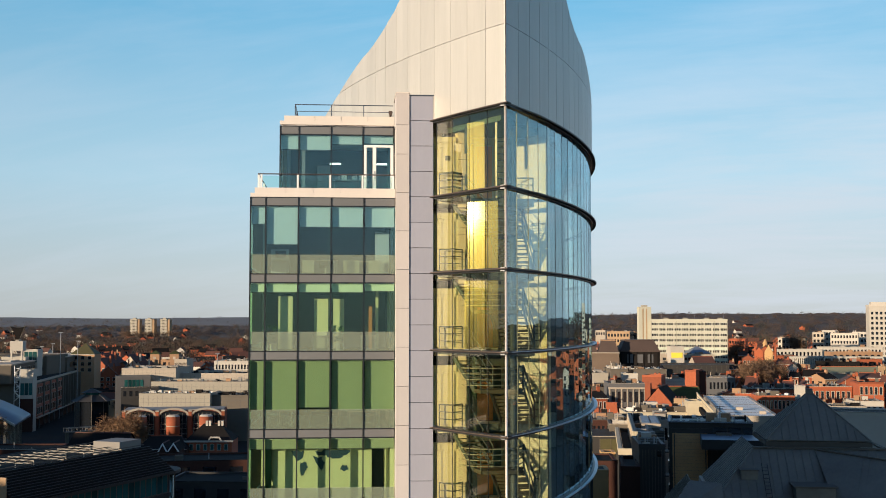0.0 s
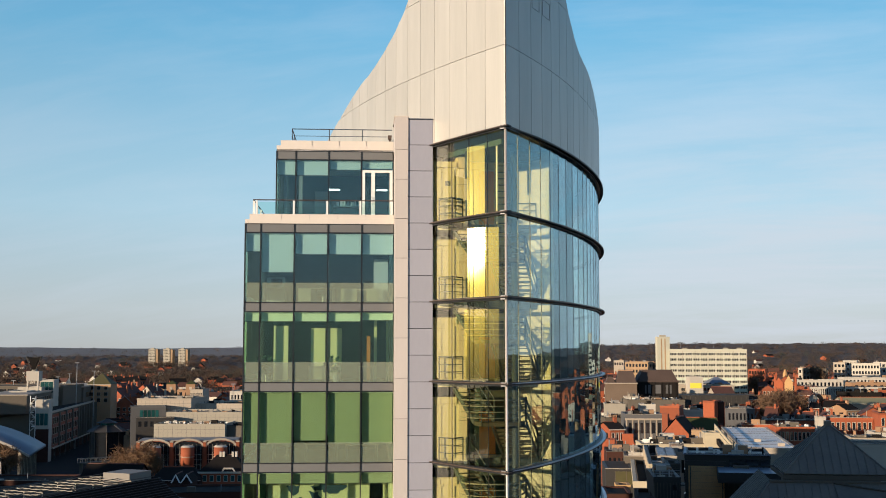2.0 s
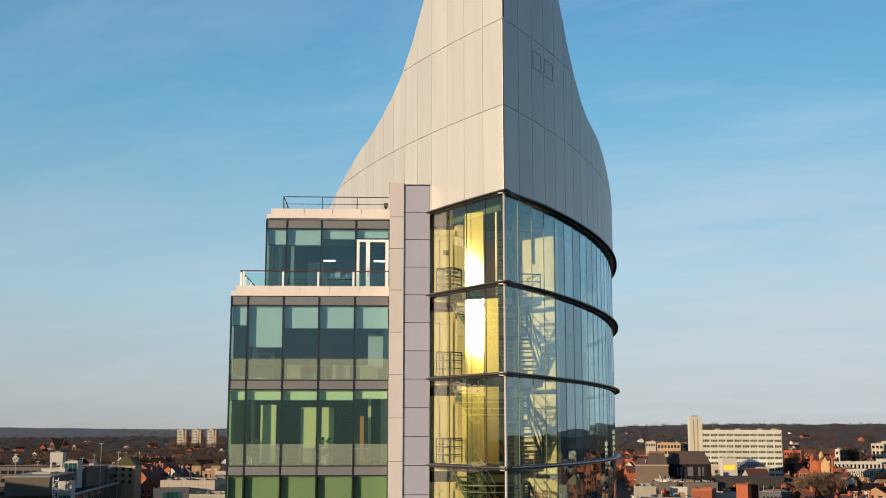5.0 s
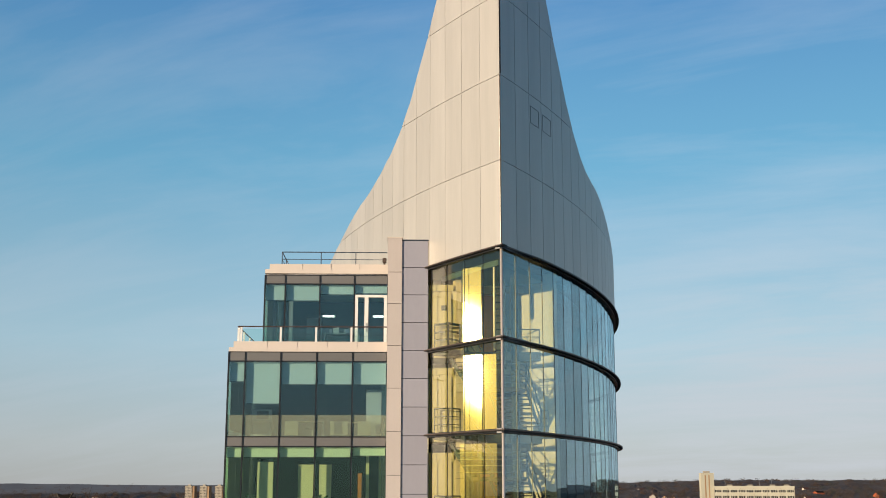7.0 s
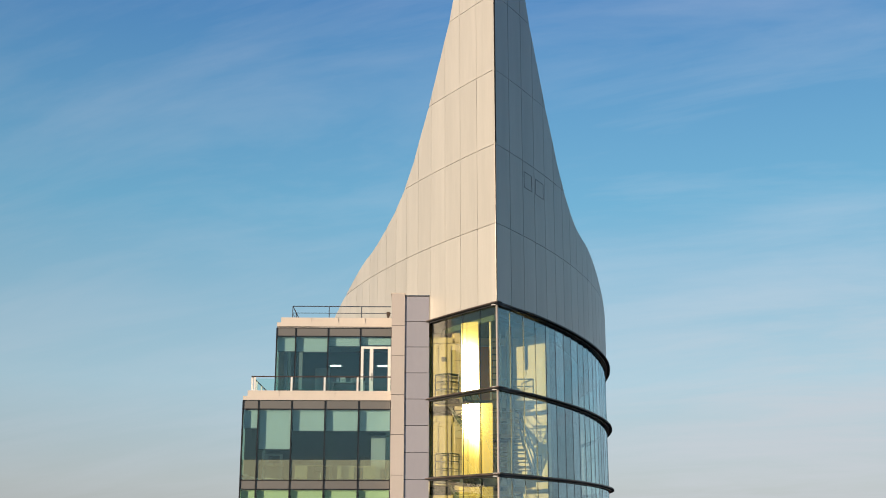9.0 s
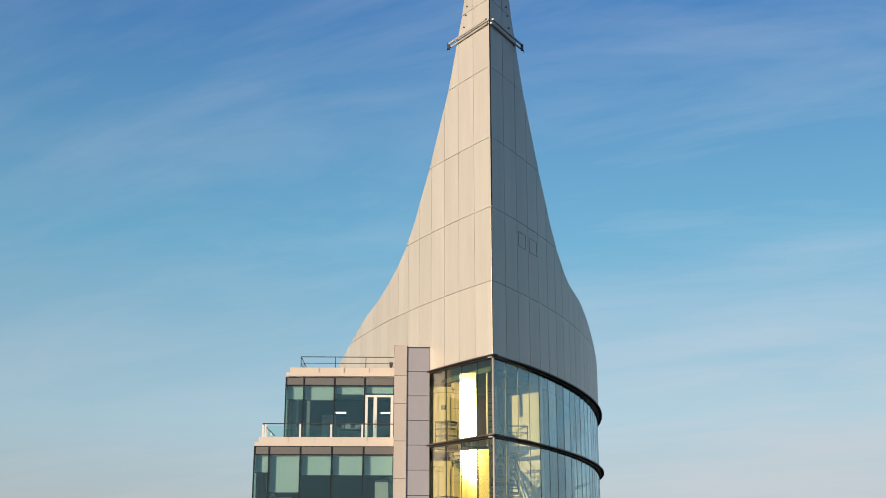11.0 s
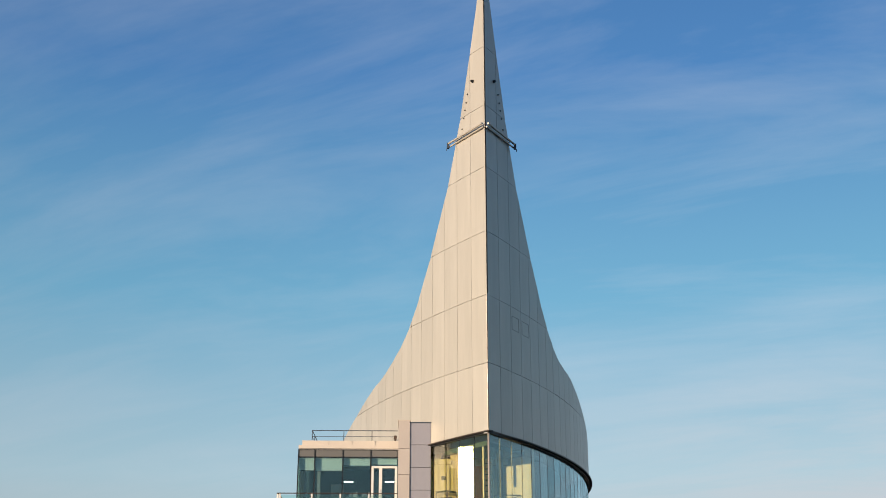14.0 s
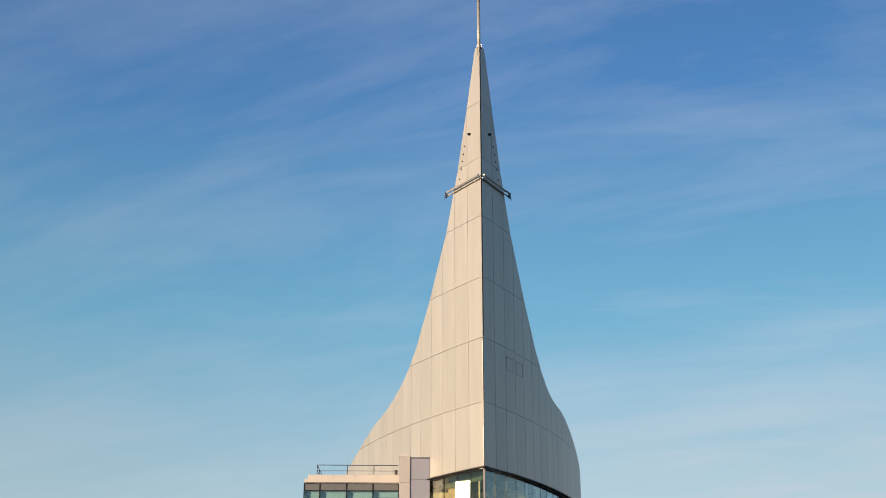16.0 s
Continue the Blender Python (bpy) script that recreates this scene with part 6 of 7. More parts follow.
# streets beyond the view, which show again in the bowed glass
for k in range(80):
    d, u = rb.uniform(260, 700), rb.uniform(1625, 2600)
    p = put(u, 690, d)
    house("red-brick town house with a slate roof", 0, d, rb.uniform(6, 14), rb.uniform(7, 11), rb.uniform(20, 29), rb.uniform(2, 3.4), rb.choices((BRICK, OFFWHITE, BUFF, PALE), (6, 2, 1, 1))[0], rb.choice((SLATE, TILE)), at=p, turn=rb.choice((-20, 10, 40, 70)), rows=3, cols=4, chimney=0, group="side street houses", left=3)

# near roofs in shade
pale_hall, ZH = block_at("hall with a wide pale flat roof", 1306, 1404, 776, 158, 44, PALE, WHITEROOF, 4, turn=-11, name="hall", cat="hall", parapet=0.2)
for k in range(22):
    boxed("rail_post", (-5.1, k * 2.0, ZH - 0.8, -4.95, k * 2.0 + 0.16, ZH + 0.6), WARMCREAM, pale_hall)
for h in (0.0, 0.6):
    boxed("rail", (-5.1, 0, ZH + h - 0.1, -4.95, 43, ZH + h), WARMCREAM, pale_hall)
boxed("walkway", (-5.6, 0, ZH - 1.6, -3.9, 43.5, ZH - 0.8), SLATE, pale_hall)
for k in range(8):
    boxed("roof_seam", (-3.6, 2 + k * 5.4, ZH - 0.09, 3.5, 2.12 + k * 5.4, ZH - 0.04), GREYWALL, pale_hall)
for k in range(2):
    boxed("roof_hatch", (1.6 - (k % 2) * 2.6, 5 + k * 7.0, ZH - 0.08, 2.5 - (k % 2) * 2.6, 6 + k * 7.0, ZH + 0.35), PALE, pale_hall)
deck, ZD = block_at("dark blue clad building with brown brick front", 1207, 1352, 787, 138, 10, NAVY, LIGHTROOF, 100, turn=-13, name="clad_building", cat="building", parapet=0.45, plant=4)
bw = boxed("brick_wall", (-4.55, -0.22, 0, -0.4, 0.0, ZD - 1.35), BROWNWALL, deck, "brown brick wall")
for k in range(20):
    boxed("mortar_course", (-4.55, -0.223, ZD - 1.6 - k * 0.42, -0.4, -0.2195, ZD - 1.585 - k * 0.42), GREYSTONE, bw)
for x in (-4.3, -0.6):
    bm = bmesh.new()
    tube(bm, (x, -0.32, 2), (x, -0.32, ZD - 1.4), 0.06, 6)
    part("downpipe", bm, NAVY, deck)
for k in range(9):
    boxed("clad_seam", (0.1 + k * 0.6, -0.05, ZD - 9, 0.13 + k * 0.6, 0.0, ZD - 3.2), GREYWALL, deck)
boxed("coping", (-5.1, -0.3, ZD - 0.02, 5.0, 0.15, ZD + 0.08), BLUEROOF, deck)
boxed("coping", (-5.1, 0.15, ZD - 0.02, -4.75, 9.8, ZD + 0.08), BLUEROOF, deck)
boxed("fascia", (-4.9, -0.26, ZD - 1.3, -0.2, -0.02, ZD - 0.75), NAVY, deck)
for x0, x1 in ((0.2, 1.9), (2.1, 3.6), (3.8, 4.8)):
    boxed("strip_window", (x0, -0.08, ZD - 1.25, x1, 0.1, ZD - 0.55), PANE, deck)
boxed("canopy", (-1.15, -7.0, ZD - 1.75, 6.2, -0.01, ZD - 1.4), BLUEROOF, deck, "blue-grey flat canopy roof")
boxed("canopy_fascia", (-1.2, -7.1, ZD - 2.5, 6.2, -7.0, ZD - 1.36), NAVY, deck)
boxed("canopy_fascia", (-1.25, -7.0, ZD - 2.5, -1.15, 0.0, ZD - 1.36), NAVY, deck)
boxed("vent", (0.6, -1.6, ZD - 1.4, 2.4, -0.7, ZD - 1.1), GREYWALL, deck)
for f in range(4):
    z = ZD - 2.6 - f * 2.9
    boxed("balcony_slab", (-5.9, 0.4, z - 1.2, -5.0, 3.0, z - 1.05), NAVY, deck)
    for h in (0.15, 0.5, 0.85):
        boxed("balcony_rail", (-5.9, 0.4, z - 1.05 + h, -5.86, 3.0, z - 1.02 + h), GREYWALL, deck)
    boxed("flank_window", (-5.05, 0.8, z - 0.9, -4.95, 2.4, z + 0.7), PANE, deck)
for x, tall in ((1.2, 1.9), (2.9, 0.9)):
    bm = bmesh.new()
    tube(bm, (x, 2, ZD - 0.4), (x, 2, ZD + tall), 0.05, 6)
    for z, w in ((tall - 0.1, 0.6), (tall - 0.35, 0.4)):
        tube(bm, (x - w, 2, ZD + z), (x + w, 2, ZD + z), 0.03, 5)
    part("aerial", bm, LAMP, deck)
block_at("long cream parapet wall behind the roofs", 1130, 1262, 768, 188, 8, WARMCREAM, FELT, 9, turn=-3, name="parapet_building", cat="building", parapet=0.3, plant=14, rows=1, cols=14)
block_at("cream stair hut on a roof", 1240, 1266, 748, 186, 5, WARMCREAM, FELT, 16, turn=-8, name="stair_hut", cat="hut")
wedge, ZW = block_at("narrow building with ribbed cream parapet walls", 1143, 1172, 803, 150, 30, NAVY, SLATE, 30, turn=-9.5, parapet=1.6, plant=8)
boxed("cream_flank", (-1.25, 0.0, ZW - 4.2, -1.13, 30, ZW + 0.02), WARMCREAM, wedge, "ribbed cream parapet wall")
for k in range(30):
    boxed("flank_rib", (-1.3, 0.3 + k * 1.0, ZW - 4.1, -1.25, 0.4 + k * 1.0, ZW - 0.1), PALE, wedge)
boxed("cream_front", (-1.1, -0.1, ZW - 0.95, 1.05, 0.0, ZW), WARMCREAM, wedge, "ribbed cream parapet wall")
for k in range(9):
    boxed("rib", (-1.05 + k * 0.25, -0.15, ZW - 0.9, -1.0 + k * 0.25, -0.1, ZW - 0.05), PALE, wedge)
gut, ZU = block_at("lower dark roof with a white upstand edge", 1118, 1146, 834, 143, 28, NAVY, SLATE, 14, turn=-9.5, parapet=0.7)
boxed("white_kerb", (-1.25, -0.3, ZU - 0.75, -0.8, 28, ZU + 0.05), WARMCREAM, gut, "white edge of a lower roof")
boxed("white_kerb", (-0.8, -0.3, ZU - 0.75, 1.0, 0.0, ZU + 0.05), WARMCREAM, gut, "white edge of a lower roof")
for k in range(20):
    boxed("kerb_joint", (-0.72, 0.5 + k * 1.35, ZU - 0.7, -0.6, 0.7 + k * 1.35, ZU + 0.1), GREYWALL, gut)
rl, ZL = block_at("white framed roof lights on a flat roof", 1157, 1190, 789, 160, 13, PALE, PALE, 12, turn=-10, name="roof_light", cat="roof light", parapet=0.1)
for i in range(2):
    for j in range(4):
        boxed("pane", (-1.2 + i * 1.25, 0.5 + j * 3.1, ZL + 0.03, -0.15 + i * 1.25, 3.2 + j * 3.1, ZL + 0.12), BLUEROOF, rl)
yard, ZY = block_at("dark clad yard building with a small window", 1151, 1197, 826, 126, 9, NAVY, FELT, 60, turn=-6, parapet=0.6, plant=6)
boxed("small_window", (0.55, -0.06, ZY - 1.4, 1.0, 0.05, ZY - 0.8), PANE, yard)
for k in range(9):
    boxed("clad_rib", (-1.4 + k * 0.34, -0.05, 4, -1.36 + k * 0.34, 0.0, ZY - 0.6), GREYWALL, yard)
bm = bmesh.new()
for z in (0.35, 0.7):
    tube(bm, (-1.4, 0.1, ZY + z), (1.4, 0.1, ZY + z), 0.025, 5)
for x in (-1.4, -0.5, 0.5, 1.4):
    tube(bm, (x, 0.1, ZY), (x, 0.1, ZY + 0.7), 0.025, 5)
part("roof_rail", bm, LAMP, yard)
flue, ZF = block_at("grey vented plant box on a roof", 1172, 1196, 802, 140, 4, GREYWALL, FELT, 22, turn=-8, name="plant_box", cat="roof plant")
for k in range(5):
    boxed("louvre", (-0.75, -0.06, ZF - 0.35 - k * 0.22, 0.75, 0.0, ZF - 0.25 - k * 0.22), NAVY, flue)
block_at("red brick yard building coloured dark for shade", 1118, 1152, 866, 124, 10, DARKBRICK, FELT, 20, turn=-10)
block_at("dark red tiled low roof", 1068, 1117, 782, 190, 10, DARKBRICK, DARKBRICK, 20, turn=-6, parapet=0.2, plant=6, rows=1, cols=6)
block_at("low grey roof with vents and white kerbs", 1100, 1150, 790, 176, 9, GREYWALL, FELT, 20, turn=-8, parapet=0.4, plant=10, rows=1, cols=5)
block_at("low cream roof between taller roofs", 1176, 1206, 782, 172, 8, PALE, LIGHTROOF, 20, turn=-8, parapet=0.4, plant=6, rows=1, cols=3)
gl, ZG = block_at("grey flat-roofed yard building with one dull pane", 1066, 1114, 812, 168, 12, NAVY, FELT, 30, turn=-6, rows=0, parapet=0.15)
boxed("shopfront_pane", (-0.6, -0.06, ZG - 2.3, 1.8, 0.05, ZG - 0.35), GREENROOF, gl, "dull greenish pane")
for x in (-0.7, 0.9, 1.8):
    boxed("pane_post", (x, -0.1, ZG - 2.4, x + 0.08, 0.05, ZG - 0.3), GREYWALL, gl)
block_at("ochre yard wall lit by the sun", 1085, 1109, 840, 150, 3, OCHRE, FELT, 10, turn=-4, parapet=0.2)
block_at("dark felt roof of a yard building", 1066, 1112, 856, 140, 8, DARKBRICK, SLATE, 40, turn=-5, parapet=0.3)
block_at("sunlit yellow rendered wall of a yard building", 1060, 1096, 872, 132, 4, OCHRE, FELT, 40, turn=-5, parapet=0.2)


# the big dark pyramid roof with standing seams
def seamed_roof(name, label, pts_list, mat, parent, step=0.45):
    """Roof faces with raised seams running up each slope."""
    for face in pts_list:
        face = [Vector(p) for p in face]
        bm = bmesh.new()
        n = (face[1] - face[0]).cross(face[2] - face[0]).normalized()
        if n.z < 0:
            n = -n
        slab(bm, face, -n * 0.12)
        s = part(name, bm, mat, parent)
        along = (face[1] - face[0]).normalized()
        upw = n.cross(along)
        length = (face[1] - face[0]).length
        k = 1
        while k * step < length - 0.05:
            o = face[0] + along * (k * step)
            hits = []
            for a, b in zip(face, face[1:] + face[:1]):
                e = b - a
                den = e.dot(along)
                if abs(den) > 1e-6:
                    t = (o - a).dot(along) / den
                    if -1e-6 <= t <= 1 + 1e-6:
                        hits.append(a + e * t)
            if len(hits) >= 2:
                hits.sort(key=lambda q: (q - o).dot(upw))
                a, b = hits[0], hits[-1]
                if (b - a).length > 0.2:
                    bm = bmesh.new()
                    slab(bm, [a - along * 0.025 + n * 0.06, a + along * 0.025 + n * 0.06, b + along * 0.025 + n * 0.06, b - along * 0.025 + n * 0.06], -n * 0.06)
                    part("seam", bm, mat, s)
            k += 1


c = put(1456, 735, 112)
pav = thing("roof_pavilion", "dark zinc pyramid roofs with standing seams", "building", at=(c.x, c.y, 0), turn=-13)
zb, za = high(210.5, 106), high(124, 112)
hw = 4.75
boxed("wall", (-hw + 0.8, -hw + 0.8, 0, hw - 0.8, hw - 0.8, zb - 0.1), GREYWALL, pav)
cor = [(-hw, -hw, zb), (hw, -hw, zb), (hw, hw, zb), (-hw, hw, zb)]
tip = (0, 0, za)
seamed_roof("roof_slope", "", [(cor[i], cor[(i + 1) % 4], tip) for i in range(4)], ZINC, pav, 0.75)
boxed("eaves_band", (-hw - 0.1, -hw - 0.1, zb - 0.55, hw + 0.1, hw + 0.1, zb - 0.12), GREYWALL, pav)
zl = zb - 0.6
lo = zl - 4.2
seamed_roof("lower_slope", "", [((-10.0, -10.5, lo), (13, -10.5, lo), (6, -5.2, zl), (-6, -5.2, zl)), ((-10.0, 6, lo), (-10.0, -10.5, lo), (-6, -5.2, zl), (-6, 5, zl)), ((13, -10.5, lo), (13, 6, lo), (6, 5, zl), (6, -5.2, zl))], ZINC, pav, 0.75)
boxed("cornice", (-10.3, -10.9, lo - 0.7, 13.3, 6.2, lo - 0.1), PALE, pav)
boxed("lower_wall", (-9.7, -10.2, 0, 12.7, 6, lo - 0.7), NAVY, pav)
# projecting hipped wing
seamed_roof("wing_slope", "", [((-15.0, -13.5, lo - 1.6), (-9.5, -13.5, lo - 1.6), (-9.5, -10.0, lo + 1.4), (-12.2, -8.5, lo + 1.4)), ((-15.0, -4, lo - 1.6), (-15.0, -13.5, lo - 1.6), (-12.2, -8.5, lo + 1.4), (-12.2, -4, lo + 1.4)), ((3, -16, lo - 2.2), (13, -16, lo - 2.2), (13, -9, lo + 2.4), (5.5, -9, lo + 2.4)), ((3, -16, lo - 2.2), (5.5, -9, lo + 2.4), (0.5, -9.2, lo + 0.4), (0.2, -14, lo - 2.2))], ZINC, pav, 0.5)
boxed("wing_wall", (-14.8, -13.2, 0, -9.8, -4, lo - 1.7), NAVY, pav)
boxed("wing_wall", (0.4, -15.6, 0, 13, -10.3, lo - 2.3), GREYWALL, pav)
boxed("wing_gutter", (-15.2, -13.8, lo - 1.95, -9.4, -13.5, lo - 1.6), PALE, pav)
boxed("dormer", (-3.2, -11.6, lo - 0.2, 0.2, -8.2, lo + 1.3), ZINC, pav)
boxed("dormer_coping", (-3.4, -11.75, lo + 1.31, 0.4, -8.1, lo + 1.46), GREYWALL, pav)
boxed("dormer", (-2.4, -13.4, lo - 2.0, 0.2, -11.7, lo - 0.4), NAVY, pav)
boxed("dormer_coping", (-2.6, -13.55, lo - 0.39, 0.4, -11.65, lo - 0.25), GREYWALL, pav)
# hipped front wing whose ridge runs out from under the eaves
r0, r1 = (-0.5, -5.5, zl - 0.2), (9.0, -13.0, zl - 0.9)
seamed_roof("front_wing_slope", "", [((0.3, -14.5, lo - 1.6), (8.0, -17.5, lo - 1.6), r1, r0), (r0, r1, (16.0, -12.0, lo + 0.4), (9.0, -5.4, zl - 1.2))], ZINC, pav, 0.6)
bm = bmesh.new()
tube(bm, Vector(r0) + Vector((0, 0, 0.08)), Vector(r1) + Vector((0, 0, 0.08)), 0.09, 6)
part("ridge_cap", bm, GREYWALL, pav)
for c0, c1 in ((cor[0], tip), (cor[1], tip), ((-10.0, -10.5, lo), (-6, -5.2, zl))):
    bm = bmesh.new()
    tube(bm, Vector(c0) + Vector((0, 0, 0.05)), Vector(c1) + Vector((0, 0, 0.05)), 0.08, 6)
    part("hip_cap", bm, ZINC, pav)
boxed("valley_gutter", (-6.2, -5.5, zl - 0.12, 6.2, -5.1, zl + 0.05), GREYWALL, pav)
for x, y, w in ((-7.6, -8.6, 1.5), (4.6, -8.0, 1.3)):
    boxed("roof_hatch", (x, y, lo + 0.4, x + w, y + 1.2, lo + 2.35), ZINC, pav)
    boxed("hatch_lid", (x - 0.1, y - 0.1, lo + 2.351, x + w + 0.1, y + 1.3, lo + 2.45), GREYWALL, pav)
boxed("finial", (-0.3, -0.3, za - 0.5, 0.3, 0.3, za + 0.25), ZINC, pav)
bm = bmesh.new()
for x in (-5.6, -5.1):
    tube(bm, (x, -10.7, lo + 0.2), (x, -7.2, lo + 2.9), 0.03, 5)
for k in range(9):
    y = -10.6 + k * 0.38
    tube(bm, (-5.6, y, lo + 0.28 + k * 0.29), (-5.1, y, lo + 0.28 + k * 0.29), 0.025, 5)
part("roof_ladder", bm, NAVY, pav)
flat_block("long roof with a white edge behind the zinc roofs", 735, 135, 16, 8, high(165, 135), OFFWHITE, FELT, turn=-24, parapet=0.3)

# ---- left of the tower ----
# near dark office with a slatted mansard and a rounded end
p = Vector((-47.3, 100.1, 0))
dk = thing("dark_office", "dark glass office with a slatted metal mansard roof", "office building", at=p, turn=-26)
L, Z = 36.0, 19.6
boxed("wall", (-24, 0, 0, 0, L, Z - 0.4), NAVY, dk)
boxed("end_wall", (-24.1, -0.2, 0, -0.6, 0.0, Z + 3.4), BUFF, dk, "shaded beige end wall")
bm = bmesh.new()
slab(bm, [Vector((0.9, 0, Z)), Vector((0.9, L, Z)), Vector((-3.4, L - 1, Z + 3.9)), Vector((-3.4, 0, Z + 3.9))], Vector((-0.3, 0, -0.3)))
part("mansard", bm, SLATE, dk)
for k in range(12):
    u = (k + 0.5) / 12
    x, z = 0.9 - 4.3 * u, Z + 3.9 * u
    boxed("slat", (x - 0.08, 0.05, z + 0.02, x + 0.12, L - 0.9 * u, z + 0.1), NAVY, dk)
boxed("eave_board", (-0.5, -0.1, Z - 0.45, 1.0, L + 0.2, Z - 0.02), NAVY, dk)
boxed("roof", (-23.5, 0, Z + 2.6, -3.5, L - 1, Z + 2.8), SLATE, dk)
for k in range(12):
    y = 1.0 + k * 2.7
    boxed("roof_beam", (-13.5, y, Z + 3.9, -3.4 - (k * 37 % 5), y + 0.12, Z + 4.1), ZINC, dk)
for x in (-13.4, -10.0, -6.7, -3.6):
    boxed("roof_beam", (x, 1.0, Z + 4.11, x + 0.11, L - 2, Z + 4.22), GREYWALL, dk)
    for y in (1, 12, 23, 33):
        boxed("roof_post", (x, y + 0.02, Z + 2.8, x + 0.14, y + 0.14, Z + 3.9), CONCRETE, dk)
boxed("plant_room", (-9.5, L - 7, Z + 2.8, -4.5, L - 1.5, Z + 5.0), LIGHTROOF, dk, "pale metal plant room")
for f in range(5):
    z1 = Z - 0.6 - f * 3.7
    windows("window", dk, L - 1, z1 - 2.8, z1, 24, 1, 0.0, TEAL, (0.86, 0.96), "right", L / 2, frame=GREYWALL if f < 2 else None, near=f < 2)
    boxed("sill_band", (-0.1, 0, z1 - 3.4, 0.35, L, z1 - 2.9), NAVY, dk)
bm = bmesh.new()
tube(bm, (-4.6, L, 0), (-4.6, L, Z - 0.5), 4.6, 24)
part("round_end", bm, TEAL, dk, "rounded glass end", True)
bm = bmesh.new()
tube(bm, (-4.6, L, Z - 0.5), (-4.6, L, Z - 0.05), 5.6, 28)
part("round_canopy", bm, GREYWALL, dk, "round projecting canopy")
for k in range(18):
    w = -0.4 + k * math.pi / 16
    bm = bmesh.new()
    tube(bm, (-4.6 + 4.65 * math.cos(w), L + 4.65 * math.sin(w), 1), (-4.6 + 4.65 * math.cos(w), L + 4.65 * math.sin(w), Z - 0.5), 0.07, 5)
    part("round_mullion", bm, GREYWALL, dk)

# vaulted blue roof pavilion
c = spot(-795, 352)
vp = thing("vaulted_pavilion", "pavilion with a curved blue-grey metal roof", "pavilion", at=(c.x, c.y, 0), turn=8)
bm = bmesh.new()
n = 16
zr = high(124, 352)
prof = [(-22 + 44 * i / n, zr - 7.2 * ((i - n * 0.42) / (n * 0.55)) ** 2) for i in range(n + 1)]
a = [[bm.verts.new((x, y, z + dz)) for x, z in prof] for y, dz in ((-1.5, 0), (36, 0), (36, -0.7), (-1.5, -0.7))]
for k in range(4):
    for i in range(n):
        bm.faces.new((a[k][i], a[k][i + 1], a[(k + 1) % 4][i + 1], a[(k + 1) % 4][i]))
for i in (0, n):
    bm.faces.new([a[k][i] for k in range(4)])
part("vault", bm, BLUEROOF, vp, "curved blue-grey metal roof", True)
bm = bmesh.new()
for i in range(n):
    (x0, z0), (x1, z1) = prof[i], prof[i + 1]
    slab(bm, [Vector((x0, -1.9, z0 - 0.8)), Vector((x1, -1.9, z1 - 0.8)), Vector((x1, -1.9, z1 - 0.02)), Vector((x0, -1.9, z0 - 0.02))], Vector((0, 0.38, 0)))
part("edge_beam", bm, OFFWHITE, vp)
boxed("wall", (-20, 1.5, 4.5, 12, 33, zr - 4.0), GREYWALL, vp)
boxed("side_wall", (18.5, 0.5, 0, 19.3, 34, zr - 7.2), PALE, vp)
for k in range(12):
    boxed("side_fin", (19.31, 0.6 + k * 3.0, 0, 19.6, 0.85 + k * 3.0, zr - 7.2), GREYWALL, vp)
boxed("glazed_base", (-19, 2.5, 0, 12, 17, 4.5), PANE, vp)
for x in (-16, -6, 5, 14):
    bm = bmesh.new()
    tube(bm, (x, -1.0, 0), (x, -1.0, zr - 2.5 - 0.03 * x * x * (x > 0)), 0.3, 8)
    part("column", bm, OFFWHITE, vp)
# riverside centre: a long block whose flank runs away along the water
near, far = put(83, 712, 436), put(176, 687, 561)
run = far - near
LONG, ZT = math.hypot(run.x, run.y), near.z
rv = thing("shopping_centre", "long pale shopping centre block with red-brick bays", "building", at=(near.x, near.y, 0), turn=math.degrees(math.atan2(-run.x, run.y)))
boxed("wall", (-40, 0, ZT - 14.0, 0, LONG, ZT - 0.6), GREYWALL, rv)
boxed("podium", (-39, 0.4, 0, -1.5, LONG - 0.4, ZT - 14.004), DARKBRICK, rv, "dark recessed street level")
boxed("parapet", (-0.9, -0.1, ZT - 0.59, 0.25, LONG, ZT), PALE, rv)
boxed("lean_to_roof", (-8, 0.5, ZT - 0.58, -0.95, LONG * 0.62, ZT + 0.05), SLATE, rv)
MIDWAY = LONG * 0.45
for k in range(4):
    y0 = 1.2 + k * (MIDWAY - 1) / 4
    y1 = y0 + (MIDWAY - 1) / 4 - 2.0
    boxed("brick_bay", (0.004, y0, ZT - 13.5, 0.55, y1, ZT - 1.2), BRICK, rv, "red-brick bay")
    windows("window", rv, y1 - y0 - 1.0, ZT - 13.2, ZT - 1.6, 3, 3, 0.56, PANE, (0.72, 0.62), "right", (y0 + y1) / 2, frame=PALE)
    boxed("bay_pier", (0.004, y1 + 0.3, ZT - 13.51, 1.0, y1 + 1.7, ZT - 0.8), GREYWALL, rv)
for k in range(11):
    y = MIDWAY + 2.0 + k * (LONG - MIDWAY - 3) / 10
    boxed("fin", (0.004, y, ZT - 13.51, 1.3, y + 0.8, ZT - 0.7), GREYWALL, rv)
    if k < 10:
        boxed("tall_window", (0.004, y + 1.3, ZT - 13.0, 0.06, y + 5.2, ZT - 2.0), PANE, rv)
for k in range(13):
    boxed("arcade_post", (-0.6, 1 + k * (LONG - 3) / 12, 0, -0.1, 1.5 + k * (LONG - 3) / 12, ZT - 14.004), GREYSTONE, rv)
boxed("arcade_lintel", (0.004, 0.5, ZT - 14.0, 1.15, LONG - 0.5, ZT - 13.52), PALE, rv)
